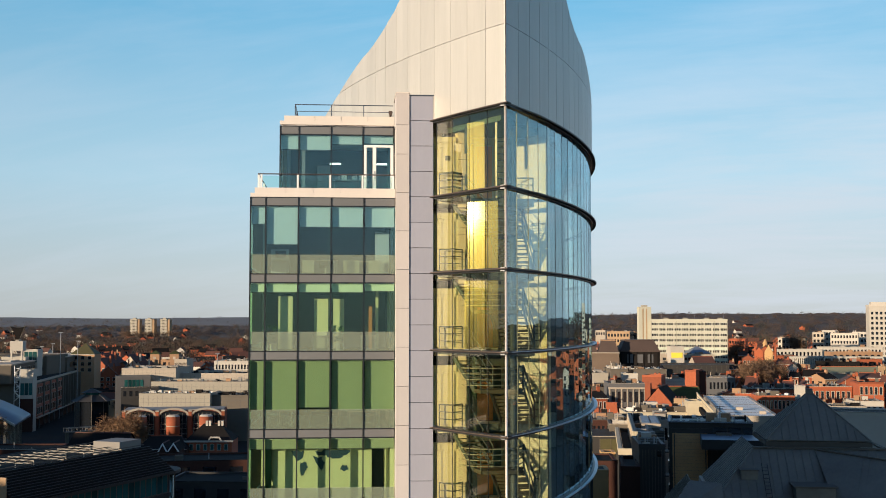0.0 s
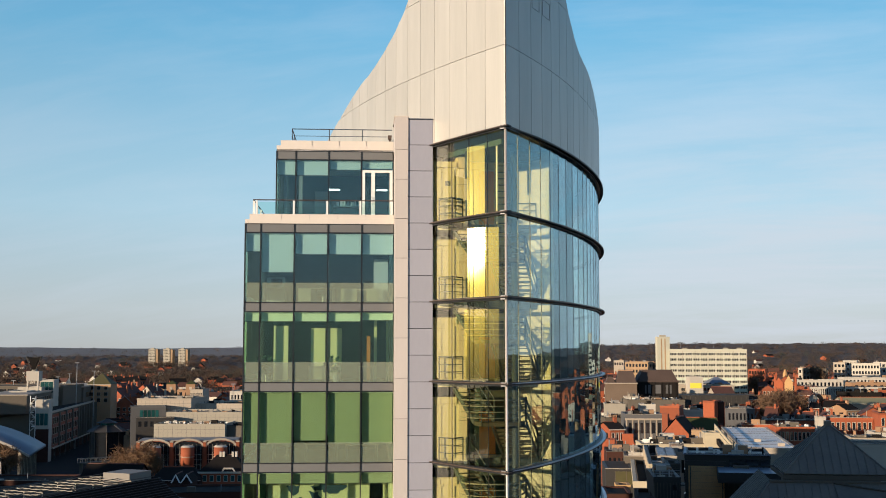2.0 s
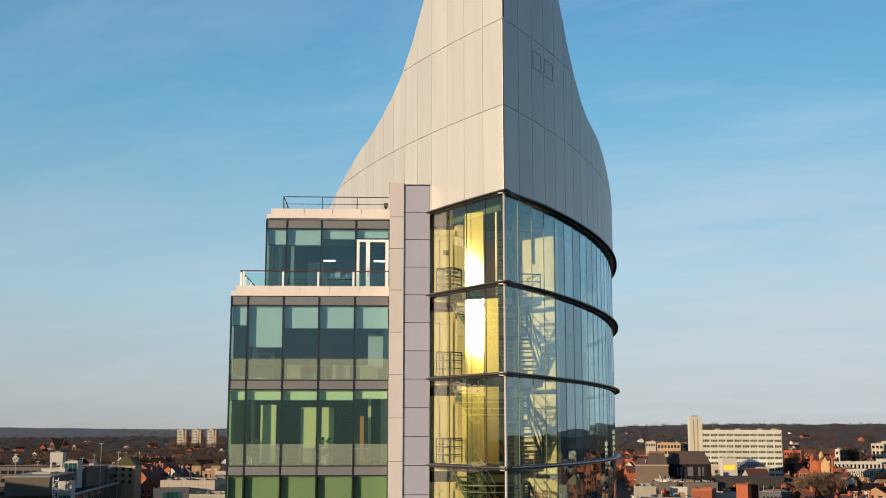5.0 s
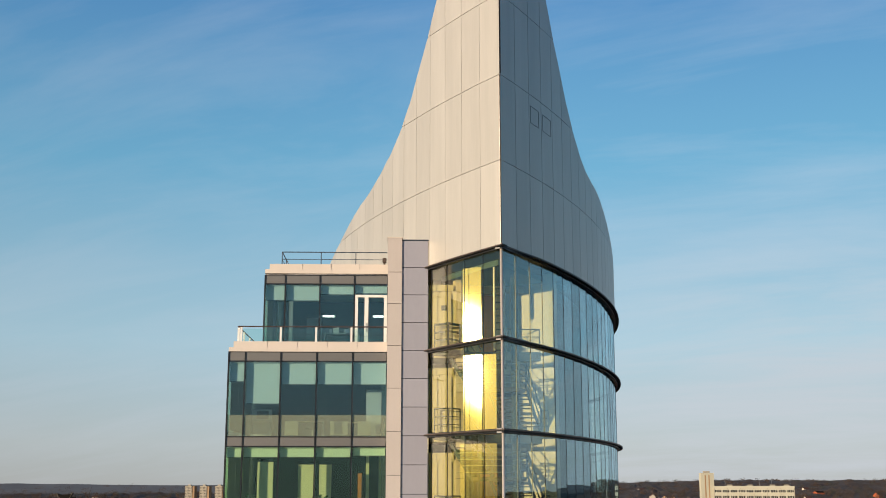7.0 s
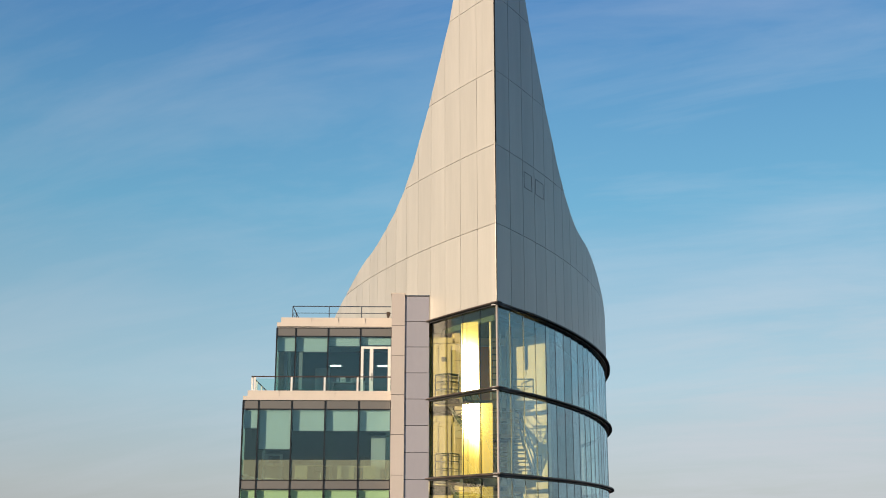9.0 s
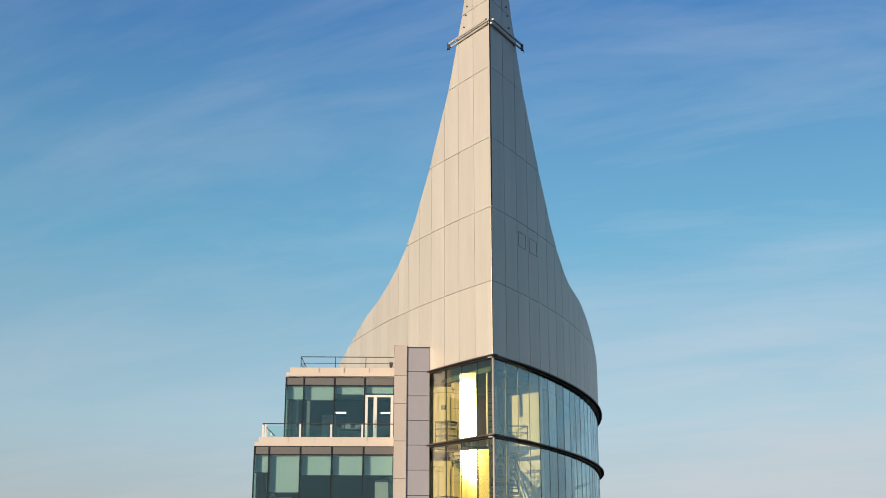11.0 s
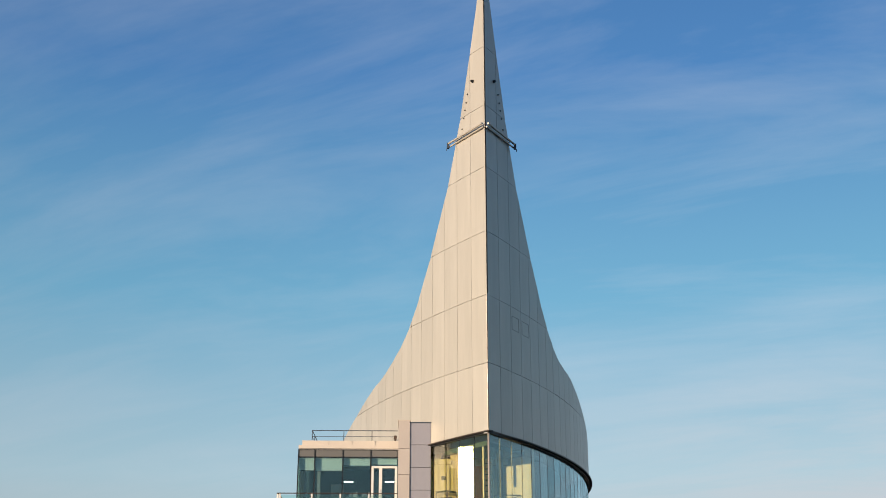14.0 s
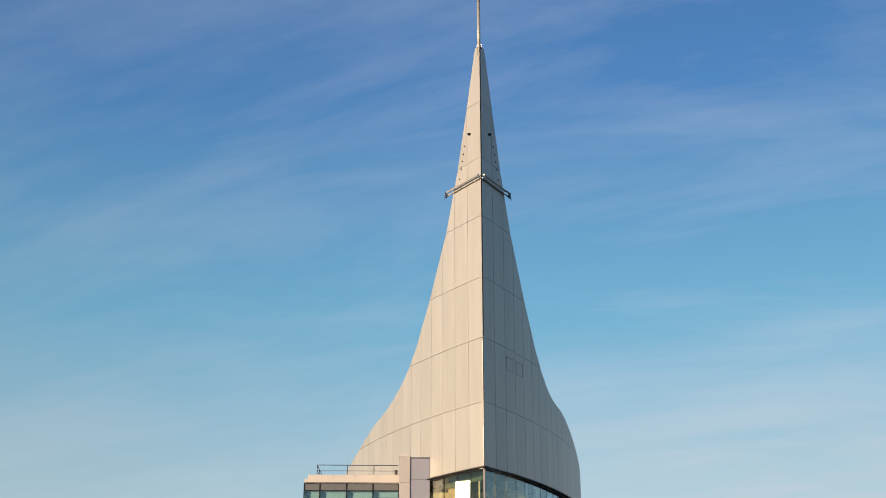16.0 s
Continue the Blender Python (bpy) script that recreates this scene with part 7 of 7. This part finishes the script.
boxed("upper_storey", (-24, -4, ZT - 0.6, -8.0, LONG * 0.5, ZT + 6.3), GREYWALL, rv)
boxed("upper_coping", (-24.3, -4.3, ZT + 6.31, -7.6, LONG * 0.5, ZT + 6.75), PALE, rv)
windows("window", rv, LONG * 0.45, ZT + 1.2, ZT + 5.4, 16, 1, -8.0, PANE, (0.62, 0.72), "right", LONG * 0.25, frame=PALE)
boxed("end_block", (-22, LONG * 0.63, ZT - 0.5, -1.6, LONG, ZT + 6.6), GREYWALL, rv)
boxed("end_coping", (-22.3, LONG * 0.63 - 0.3, ZT + 6.61, -1.3, LONG + 0.3, ZT + 7.1), PALE, rv)
boxed("window_band", (-1.59, LONG * 0.68, ZT + 2.0, -1.5, LONG * 0.93, ZT + 4.2), PANE, rv)
boxed("fascia_sign", (-1.59, LONG * 0.88, ZT + 5.0, -1.45, LONG * 0.95, ZT + 6.2), OFFWHITE, rv)
# white stair fronts, towers and car park decks at its near end
for label, u0, u1, v, d, dep, wall, r_, c_ in (
        ("white square stair tower with two small windows", 10, 40, 675, 452, 12, OFFWHITE, 1, 2), ("white square stair tower on the roof", 25, 66, 668, 470, 14, OFFWHITE, 1, 5),
        ("white stair front beside the glazed corner", 57, 80, 690, 431, 5, OFFWHITE, 0, 0), ("low white stair tower", 0, 13, 692, 440, 8, OFFWHITE, 1, 2),
        ("white-framed glass lift lobby on the roof", 64, 88, 655, 476, 8, OFFWHITE, 0, 0), ("pale ramp building with open decks", -60, 47, 702, 436, 30, PALE, 3, 9)):
    ob, z = block_at(label, u0, u1, v, d, dep, wall, FELT, 20, turn=3, rows=r_, cols=c_, group="stair towers" if "stair" in label else "", name="stair_tower" if "stair" in label else "building", cat="tower" if "stair" in label else "building", fill=(0.85, 0.4) if c_ == 9 else (0.5, 0.5))
    w = (u1 - u0) * d / 2026
    if c_ != 9 and v > 685:
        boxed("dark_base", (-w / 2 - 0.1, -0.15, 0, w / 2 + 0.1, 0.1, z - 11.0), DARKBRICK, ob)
    if "lobby" in label or "front" in label:
        top = 0.9 if "lobby" in label else 5.2
        for k in range(3):
            boxed("teal_glazing", (-w / 2 + 0.3 + k * (w - 0.4) / 3, -0.08, z - top - 4.4, -w / 2 + 0.1 + (k + 1) * (w - 0.4) / 3, 0.05, z - top), TEAL, ob)
# zigzag escape stair with white landings
p = put(52, 688, 428)
es = thing("escape_stair", "white steel zigzag escape stair", "stairs", at=(p.x, p.y, 0), turn=-4)
for k in range(7):
    z = p.z - 1.7 * k
    boxed("landing", (-0.9 if k % 2 else -0.2, -0.6, z - 0.2, 0.2 if k % 2 else 0.9, 0.6, z), WHITE, es)
    bm = bmesh.new()
    sx = -1 if k % 2 else 1
    slab(bm, [Vector((sx * 0.9, -0.5, z - 0.2)), Vector((sx * 0.9, 0.5, z - 0.2)), Vector((-sx * 0.9, 0.5, z - 1.8)), Vector((-sx * 0.9, -0.5, z - 1.8))], Vector((0, 0, -0.25)))
    part("flight", bm, OFFWHITE, es)
for x in (-1.0, 1.0):
    boxed("post", (x - 0.09, -0.09, 0, x + 0.09, 0.09, p.z + 0.9), WHITE, es)
# white tower on two legs, crowned by a flared dark roof
p = put(51, 640, 462)
ct = thing("crown_tower", "white tower on legs with a flared dark metal crown", "tower", at=(p.x, p.y, 0))
crown_z = p.z
boxed("cabin", (-2.5, 0, crown_z - 3.9, 2.5, 5, crown_z), OFFWHITE, ct)
for x in (-2.3, 1.7):
    boxed("leg", (x, 0.2, 0, x + 0.6, 0.8, crown_z - 3.91), OFFWHITE, ct)
boxed("lantern", (-0.8, 1.5, crown_z + 0.004, 0.8, 3.5, crown_z + 1.0), OFFWHITE, ct)
bm = bmesh.new()
slab(bm, [Vector((x, 1, crown_z + z)) for x, z in ((-0.8, 0.6), (0.8, 0.6), (1.0, 2.4), (1.7, 4.2), (2.9, 5.9), (1.3, 5.4), (0, 5.25), (-1.3, 5.4), (-2.9, 5.9), (-1.7, 4.2), (-1.0, 2.4))], Vector((0, 2.5, 0)))
part("crown", bm, SLATE, ct, "flared dark metal crown")
for sx in (-1, 1):
    bm = bmesh.new()
    tube(bm, (sx * 0.7, 0.9, crown_z), (sx * 3.0, 0.9, crown_z + 6.0), 0.14, 6)
    part("crown_rib", bm, GREYWALL, ct)
flat_block("long car park with open decks", -735, 500, 60, 30, high(58, 500), GREYWALL, FELT, rows=2, cols=18, fill=(0.8, 0.45), name="car_park", cat="car park")
# green pyramid-roofed tower
house("ochre tower with a green pyramid roof", -562, 545, 11, 11, high(56, 545), 5.0, DARKBUFF, GREENROOF, hip=5.6, rows=3, cols=3, chimney=0, name="clock_tower", cat="tower", frame=PALE)
# tiered eight-sided pavilion by the water
p = put(183, 746, 425)
tp = thing("pavilion", "dark eight-sided pavilion with tiered teal roofs", "pavilion", at=(p.x, p.y, 0), turn=12)
for name, z0, z1, r0, r1, m in (("glazed_wall", 0.0, p.z, 5.9, 5.9, PANE), ("lower_roof", p.z + 0.004, p.z + 2.3, 7.4, 3.4, NAVY), ("lantern_wall", p.z + 2.3, p.z + 3.1, 3.0, 3.0, TEAL), ("upper_roof", p.z + 3.1, p.z + 4.5, 3.9, 0.3, NAVY)):
    bm = bmesh.new()
    tube(bm, (0, 0, z0), (0, 0, z1), r0, 8, r1)
    part(name, bm, m, tp)
for k in range(8):
    w0 = k * math.pi / 4
    bm = bmesh.new()
    tube(bm, (5.95 * math.cos(w0), 5.95 * math.sin(w0), 0), (5.95 * math.cos(w0), 5.95 * math.sin(w0), p.z), 0.12, 5)
    part("corner_post", bm, GREYWALL, tp)
    bm = bmesh.new()
    tube(bm, (7.4 * math.cos(w0), 7.4 * math.sin(w0), p.z + 0.05), (3.4 * math.cos(w0), 3.4 * math.sin(w0), p.z + 2.4), 0.1, 5)
    part("hip_rib", bm, GREYSTONE, tp)
# footbridge over the water
p, q = put(136, 799, 345), put(196, 795, 352)
fb = thing("footbridge", "pale steel footbridge over the dark water", "footbridge", at=(p.x, p.y, 0), turn=math.degrees(math.atan2(q.y - p.y, q.x - p.x)))
span = math.hypot(q.x - p.x, q.y - p.y)
boxed("deck", (0, -0.1, p.z - 0.9, span, 2.2, p.z - 0.55), GREYWALL, fb)
for y in (-0.1, 2.2):
    boxed("handrail", (0, y - 0.05, p.z + 0.5, span, y + 0.05, p.z + 0.62), PALE, fb)
    for k in range(8):
        boxed("post", (0.1 + k * (span - 0.3) / 7, y - 0.04, p.z - 0.54, 0.2 + k * (span - 0.3) / 7, y + 0.04, p.z + 0.5), PALE, fb)
for x in (0.5, span - 1.1):
    boxed("support", (x, 0.4, 0, x + 0.6, 1.8, p.z - 0.91), GREYWALL, fb)
# brick gables along the street
for b, d, dr, w, col in ((-528, 620, 58, 11, BRICK), (-536, 590, 64, 10, BRICK), (-515, 660, 52, 14, BRICK), (-500, 690, 50, 12, BUFF), (-485, 640, 60, 9, PALE), (-498, 600, 70, 8, BRICK), (-474, 660, 55, 12, BRICK), (-520, 560, 78, 9, BRICK), (-488, 560, 75, 7, BUFF), (-472, 585, 70, 8, PALE)):
    house("sunlit brick gabled house on the street", b, d, w, 12, high(dr + 12, d), 4.5, col, random.Random(d).choice((TILE, SLATE)), turn=random.Random(d).choice((-20, 5, 15)), along="y", rows=2, cols=3, group="gabled street houses", frame=OFFWHITE, left=3)
for b in range(-534, -470, 13):
    house("orange brick terrace in the distance", b, 720 + (b % 5) * 12, 10, 9, high(50, 720), 2.4, BRICK, SLATE, rows=2, cols=6, chimney=2, group="distant brick terraces", frame=OFFWHITE)
# twin-towered brick block
tb, z = block_at("brown brick block with two square towers", 288, 338, 673, 600, 10, DARKBUFF, FELT, 20, rows=1, cols=5)
for x in (-7.4, 2.7):
    tower = boxed("brick_tower", (x, -0.5, 0, x + 4.8, 4.8, z + 3.0), DARKBUFF, tb)
    bm = bmesh.new()
    base = [bm.verts.new((x + a_, b_, z + 3.0)) for a_, b_ in ((-0.4, -0.9), (5.2, -0.9), (5.2, 5.2), (-0.4, 5.2))]
    tip_ = bm.verts.new((x + 2.4, 2.1, z + 4.8))
    bm.faces.new(base[::-1])
    for k in range(4):
        bm.faces.new((base[k], base[(k + 1) % 4], tip_))
    part("tower_cap", bm, MOSSDARK, tb, "low mossy pyramid cap")
    boxed("window", (x + 1.7, -0.56, z + 0.2, x + 3.1, -0.49, z + 1.6), PALE, tb)
# big shopping roofs
for u0, u1, v, d, dp, wall, low in ((266, 392, 733, 392, 16, CONCRETE, 4.4), (388, 470, 736, 394, 16, GREYWALL, 4.4), (288, 470, 712, 411, 20, CONCRETE, 4.0), (236, 332, 688, 434, 24, PALE, 6.0), (328, 470, 697, 440, 24, PALE, 4.0), (400, 470, 675, 470, 20, OFFWHITE, 4.0), (330, 352, 672, 500, 12, PALE, 4.0)):
    w = (u1 - u0) * d / 2026
    ob, z = block_at("large flat-roofed shopping building with cream panels", u0, u1, v, d, dp, wall, LIGHTROOF if v > 700 else FELT, 10, turn=-3, group="shopping roofs", plant=14, parapet=0.8, rows=1 if v < 680 else 0, cols=12)
    for k in range(1, int(w / 1.6)):
        boxed("panel_joint", (-w / 2 + k * 1.6, -0.02, z - low - 0.6, -w / 2 + k * 1.6 + 0.05, 0.02, z - 0.82), GREYSTONE, ob)
    for h in (1.9, 3.1):
        boxed("panel_joint", (-w / 2, -0.015, z - h, w / 2, 0.02, z - h + 0.05), GREYSTONE, ob)
tt, z = block_at("grey stair block with teal window", 226, 286, 702, 424, 9, GREYSTONE, FELT, 20, turn=14, rows=0)
for k in range(5):
    boxed("teal_glazing", (-3.0 + k * 1.4, -0.1, z - 4.6, -1.9 + k * 1.4, 0.05, z - 1.4), TEAL, tt)
block_at("dark service yard wall with flat roof", 236, 300, 722, 405, 5, NAVY, FELT, 20, turn=14, rows=1, cols=6)
# red-brick arcade with glazed arches and brick drums
c = put(327, 760, 372)
ar = thing("brick_arcade", "red-brick front with glazed arches and brick drums", "building", at=(c.x, c.y, 0), turn=3)
zt = c.z
boxed("wall", (-16.3, 0.6, 0, 16.3, 14, zt - 0.6), BRICK, ar)
boxed("roof", (-15.8, 1, zt - 0.6, 15.8, 13.5, zt - 0.4), LIGHTROOF, ar)
for k in range(3):
    x = -10.4 + k * 10.4
    bm = bmesh.new()
    prism(bm, [(x - 4.3, 0.3), (x + 4.3, 0.3), (x + 4.3, 0.7), (x - 4.3, 0.7)], 0, zt - 2.6)
    for i in range(8):
        w0, w1 = math.pi * i / 8, math.pi * (i + 1) / 8
        xa, xb = x + 4.3 * math.cos(w0), x + 4.3 * math.cos(w1)
        prism(bm, [(xb, 0.3), (xa, 0.3), (xa, 0.7), (xb, 0.7)], zt - 2.6, zt - 2.6 + 1.9 * (math.sin(w0) + math.sin(w1)) / 2)
    part("arched_window", bm, PANE, ar)
    for i in range(7):
        boxed("glazing_bar", (x - 4.0 + i * 1.33, 0.2, 0, x - 3.9 + i * 1.33, 0.32, zt - 1.6), PALE, ar)
    for i in range(6):
        boxed("glazing_bar", (x - 4.3, 0.2, 2 + i * 1.6, x + 4.3, 0.32, 2.1 + i * 1.6), PALE, ar)
    bm = bmesh.new()
    for i in range(10):
        w0, w1 = math.pi * i / 10, math.pi * (i + 1) / 10
        ring = []
        for w2 in (w0, w1):
            ring.append([bm.verts.new((x + (4.8 + o) * math.cos(w2), q, zt - 2.6 + (2.5 + o) * math.sin(w2))) for o, q in ((-0.3, -0.1), (0.35, -0.1), (0.35, 0.5), (-0.3, 0.5))])
        for j in range(4):
            bm.faces.new((ring[0][j], ring[0][(j + 1) % 4], ring[1][(j + 1) % 4], ring[1][j]))
    bmesh.ops.remove_doubles(bm, verts=bm.verts, dist=0.001)
    part("arch_hood", bm, PALE, ar)
    bm = bmesh.new()
    tube(bm, (x, -1.7, 0), (x, -1.7, zt - 10.4), 0.35, 10)
    part("drum_post", bm, BRICK, ar)
    bm = bmesh.new()
    tube(bm, (x, -1.7, zt - 8.0), (x, -1.7, zt - 2.4), 2.15, 16)
    tube(bm, (x, -1.7, zt - 10.6), (x, -1.7, zt - 8.0), 0.5, 16, 2.15)
    part("brick_drum", bm, BRICK, ar, "round brick drum", True)
    bm = bmesh.new()
    tube(bm, (x, -1.7, zt - 2.4), (x, -1.7, zt - 1.9), 2.25, 16, 1.7)
    part("drum_cap", bm, OFFWHITE, ar)
    bm = bmesh.new()
    tube(bm, (x, -1.7, zt - 5.5), (x, -1.7, zt - 5.3), 2.2, 16)
    part("drum_band", bm, PALE, ar)
for x in (-15.7, -5.2, 5.2, 15.7):
    boxed("buttress", (x - 0.5, -0.3, 0, x + 0.5, 0.6, zt - 1.0), BRICK, ar)
    boxed("buttress_cap", (x - 0.6, -0.4, zt - 1.0, x + 0.6, 0.7, zt - 0.6), PALE, ar)
# dark gables, low roofs and yards, with shade partly put into their colours
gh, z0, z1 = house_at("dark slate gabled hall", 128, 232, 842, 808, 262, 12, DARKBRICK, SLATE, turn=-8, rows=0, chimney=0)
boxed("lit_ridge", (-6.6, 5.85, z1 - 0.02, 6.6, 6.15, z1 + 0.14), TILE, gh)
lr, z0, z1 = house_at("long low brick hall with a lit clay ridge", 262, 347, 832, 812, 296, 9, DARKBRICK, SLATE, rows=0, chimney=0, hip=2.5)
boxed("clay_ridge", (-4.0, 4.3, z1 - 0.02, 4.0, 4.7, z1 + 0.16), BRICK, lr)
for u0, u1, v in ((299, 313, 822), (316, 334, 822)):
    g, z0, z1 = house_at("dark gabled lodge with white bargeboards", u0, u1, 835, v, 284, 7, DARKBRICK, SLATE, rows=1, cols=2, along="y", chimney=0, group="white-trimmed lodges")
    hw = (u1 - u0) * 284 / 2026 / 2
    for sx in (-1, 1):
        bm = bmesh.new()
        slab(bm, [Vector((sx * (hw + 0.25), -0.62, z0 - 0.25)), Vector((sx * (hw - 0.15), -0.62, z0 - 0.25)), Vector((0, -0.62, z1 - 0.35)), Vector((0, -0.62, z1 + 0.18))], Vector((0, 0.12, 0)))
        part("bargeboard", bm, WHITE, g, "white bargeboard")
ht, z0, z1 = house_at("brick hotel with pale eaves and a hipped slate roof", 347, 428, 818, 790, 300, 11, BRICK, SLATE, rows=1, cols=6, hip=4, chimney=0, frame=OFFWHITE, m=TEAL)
boxed("fascia", (-6.4, -0.75, z0 - 0.3, 6.4, -0.55, z0 + 0.16), OFFWHITE, ht, "white painted fascia")
bm = bmesh.new()
slab(bm, [Vector((x, -0.95, z0 + z)) for x, z in ((-0.4, -0.3), (0.5, 1.2), (2.9, 1.2), (3.9, -0.3), (3.5, -0.3), (2.7, 0.8), (0.7, 0.8), (0.0, -0.3))], Vector((0, 0.25, 0)))
part("raised_gable", bm, OFFWHITE, ht, "white raised gable board")
for x in (-1.6, -0.8, 1.6, 2.5):
    boxed("roof_vent", (x, 4.6, z1 - 0.6, x + 0.55, 5.3, z1 + 0.75), OFFWHITE, ht, "white roof vent")
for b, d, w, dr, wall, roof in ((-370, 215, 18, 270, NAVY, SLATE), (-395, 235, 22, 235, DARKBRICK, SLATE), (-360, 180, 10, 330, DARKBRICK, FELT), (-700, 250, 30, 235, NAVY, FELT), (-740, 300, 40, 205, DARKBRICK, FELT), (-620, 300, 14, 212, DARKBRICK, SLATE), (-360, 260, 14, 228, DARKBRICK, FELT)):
    flat_block("low yard building coloured dark for shade", b, d, w, 14, high(dr, d), DARKBRICK if wall == BRICK else wall, SLATE, group="yard buildings", rows=1, cols=4, plant=1, turn=random.Random(w).uniform(-8, 8))
# far tower blocks on the rise
for u in (262, 288, 315):
    p = put(u, 601, 1900)
    ob = thing("tower_block", "cream tower block on the far rise", "tower block", "far tower blocks", at=(p.x, p.y, 0), turn=-14)
    boxed("wall", (-7, 0, 0, 5, 12, p.z), CONCRETE, ob)
    boxed("brown_face", (5, 1, 0, 9, 11, p.z - 0.5), BUFF, ob)
    boxed("roof_hut", (-4, 4, p.z, 1, 8, p.z + 2.2), CONCRETE, ob)
    windows("window", ob, 11.5, p.z - 26, p.z - 1, 5, 10, 0, PANE, (0.5, 0.4), x0=-1)
for k, u in enumerate((247, 258, 270, 283, 296, 308, 322, 335)):
    p = put(u, 621 + k % 3 * 2, 1740 + k * 9)
    g = ground_z(p.x, p.y)
    bare_tree((p.x, p.y, g), p.z - g, 26, 500 + k, 700)
# houses filling the left middle distance
rb = random.Random(77)
for k in range(110):
    d = rb.uniform(470, 900)
    b = rb.uniform(-790, -330)
    if d < 640 and (b < -560 or b > -470):
        continue
    wall = rb.choices((BRICK, BUFF, PALE, OFFWHITE), (8, 3, 3, 2))[0]
    house("brick house with a pitched roof among trees" if wall == BRICK else "pale house with a pitched roof among trees", b, d, rb.uniform(6, 13), rb.uniform(7, 10), rb.uniform(8, 13), rb.uniform(2.5, 4), wall, rb.choice((SLATE, TILE, SLATE)),
          turn=rb.choice((0, 15, -20, 40, 80)), rows=1, cols=3, chimney=rb.choice((0, 1)), group="outer houses")
# houses out of view to the sides and behind, seen in the glass
for k in range(60):
    side = rb.choice((1, 1, 1, -1))
    p = Vector((side * rb.uniform(55, 420), rb.uniform(-120, 330), 0))
    if side * p.x / (p.y + 51.5) < 0.5 and p.y > -51:
        continue
    house("red-brick town house with a slate roof", 0, 0, rb.uniform(9, 18), rb.uniform(9, 14), rb.uniform(8, 22), rb.uniform(2, 4), rb.choice((BRICK, BRICK, BUFF, PALE)), SLATE, turn=rb.choice((0, 90, 45, -30)), rows=2, cols=3, chimney=1, group="side street houses", at=p)

# tall blocks added out of view on the sunny side, to shade the near streets
for k, (x, y, w, h) in enumerate(((-150, -45, 52, 32), (-165, 5, 52, 36), (-150, 55, 52, 35.5), (-175, 105, 52, 36), (-168, 155, 52, 30), (-190, 205, 54, 24), (-205, 260, 54, 18), (-222, 316, 54, 35))):
    ob = thing("office_building", "plain brick block added out of view for shade", "office building", "side street offices", at=(x, y, 0), turn=90)
    boxed("wall", (-w / 2, 0, 0, w / 2, 16, h), BUFF if k % 2 else BRICK, ob)
    boxed("roof", (-w / 2 - 0.2, -0.2, h, w / 2 + 0.2, 16.2, h + 0.4), FELT, ob)
    windows("window", ob, w * 0.95, 2, h - 1, 5, 5, 0.0, PANE, (0.6, 0.5))

# plain block added out of view behind the tower, to shade roofs beyond it
rear = thing("rear_wing", "plain grey block added unseen behind the tower for shade", "office building", at=(-1, 34, 0))
boxed("wall", (-9, 0, 0, 11, 22, 43), GREYWALL, rear)
boxed("roof", (-9.2, -0.2, 43, 11.2, 22.2, 43.4), FELT, rear)
windows("window", rear, 20, 3, 42, 7, 11, 11.0, PANE, (0.7, 0.5), "right", 11)

# trees in the town
for b, d, tall, wide in ((-520, 340, 11, 14), (-500, 350, 10, 12), (-540, 335, 8, 10), (-475, 352, 8, 10), (-780, 300, 8, 9), (-500, 480, 9, 9), (-460, 500, 9, 9), (-560, 600, 10, 10)):
    p = spot(b, d)
    bare_tree((p.x, p.y, ground_z(p.x, p.y) + (9 if b > 0 else 0)), tall, wide, int(d + b), 700)
for u, v, wide in ((226, 772, 7), (245, 766, 8), (262, 778, 7), (205, 782, 6), (232, 788, 9), (10, 770, 6)):
    p = put(u, v, 338 + u % 7)
    bare_tree((p.x, p.y, ground_z(p.x, p.y)), p.z - ground_z(p.x, p.y), wide, u, 1500, RUST)
for u, v, d, tall, wide in ((1345, 724, 400, 7, 9), (1366, 722, 395, 8, 11), (1388, 720, 402, 8, 10), (1354, 712, 420, 7, 9), (1402, 714, 425, 6, 8), (1378, 708, 430, 7, 9), (1215, 668, 620, 6, 8), (1330, 664, 620, 7, 9), (1440, 652, 640, 6, 8)):
    p = put(u, v, d)
    g = ground_z(p.x, p.y)
    bare_tree((p.x, p.y, g), tall + p.z - g, wide, int(u + d), 1500)
# street lamps and masts on the car park roofs
for b, d, z0, tall in ((-782, 470, 22, 12), (-735, 480, 22, 12), (-598, 500, 22, 16), (-570, 520, 22, 12), (-628, 500, 22, 10), (-610, 560, 20, 12), (-345, 460, 14, 16), (-700, 520, 22, 8)):
    p = spot(b, d)
    ob = thing("lamp_mast", "slim grey lamp mast", "lamp", "lamp masts", at=(p.x, p.y, 0))
    bm = bmesh.new()
    tube(bm, (0, 0, 0), (0, 0, z0 + tall), 0.22, 6, 0.14)
    part("pole", bm, LAMP, ob)
    boxed("head", (-0.9, -0.2, z0 + tall, 0.9, 0.2, z0 + tall + 0.25), LAMP, ob)
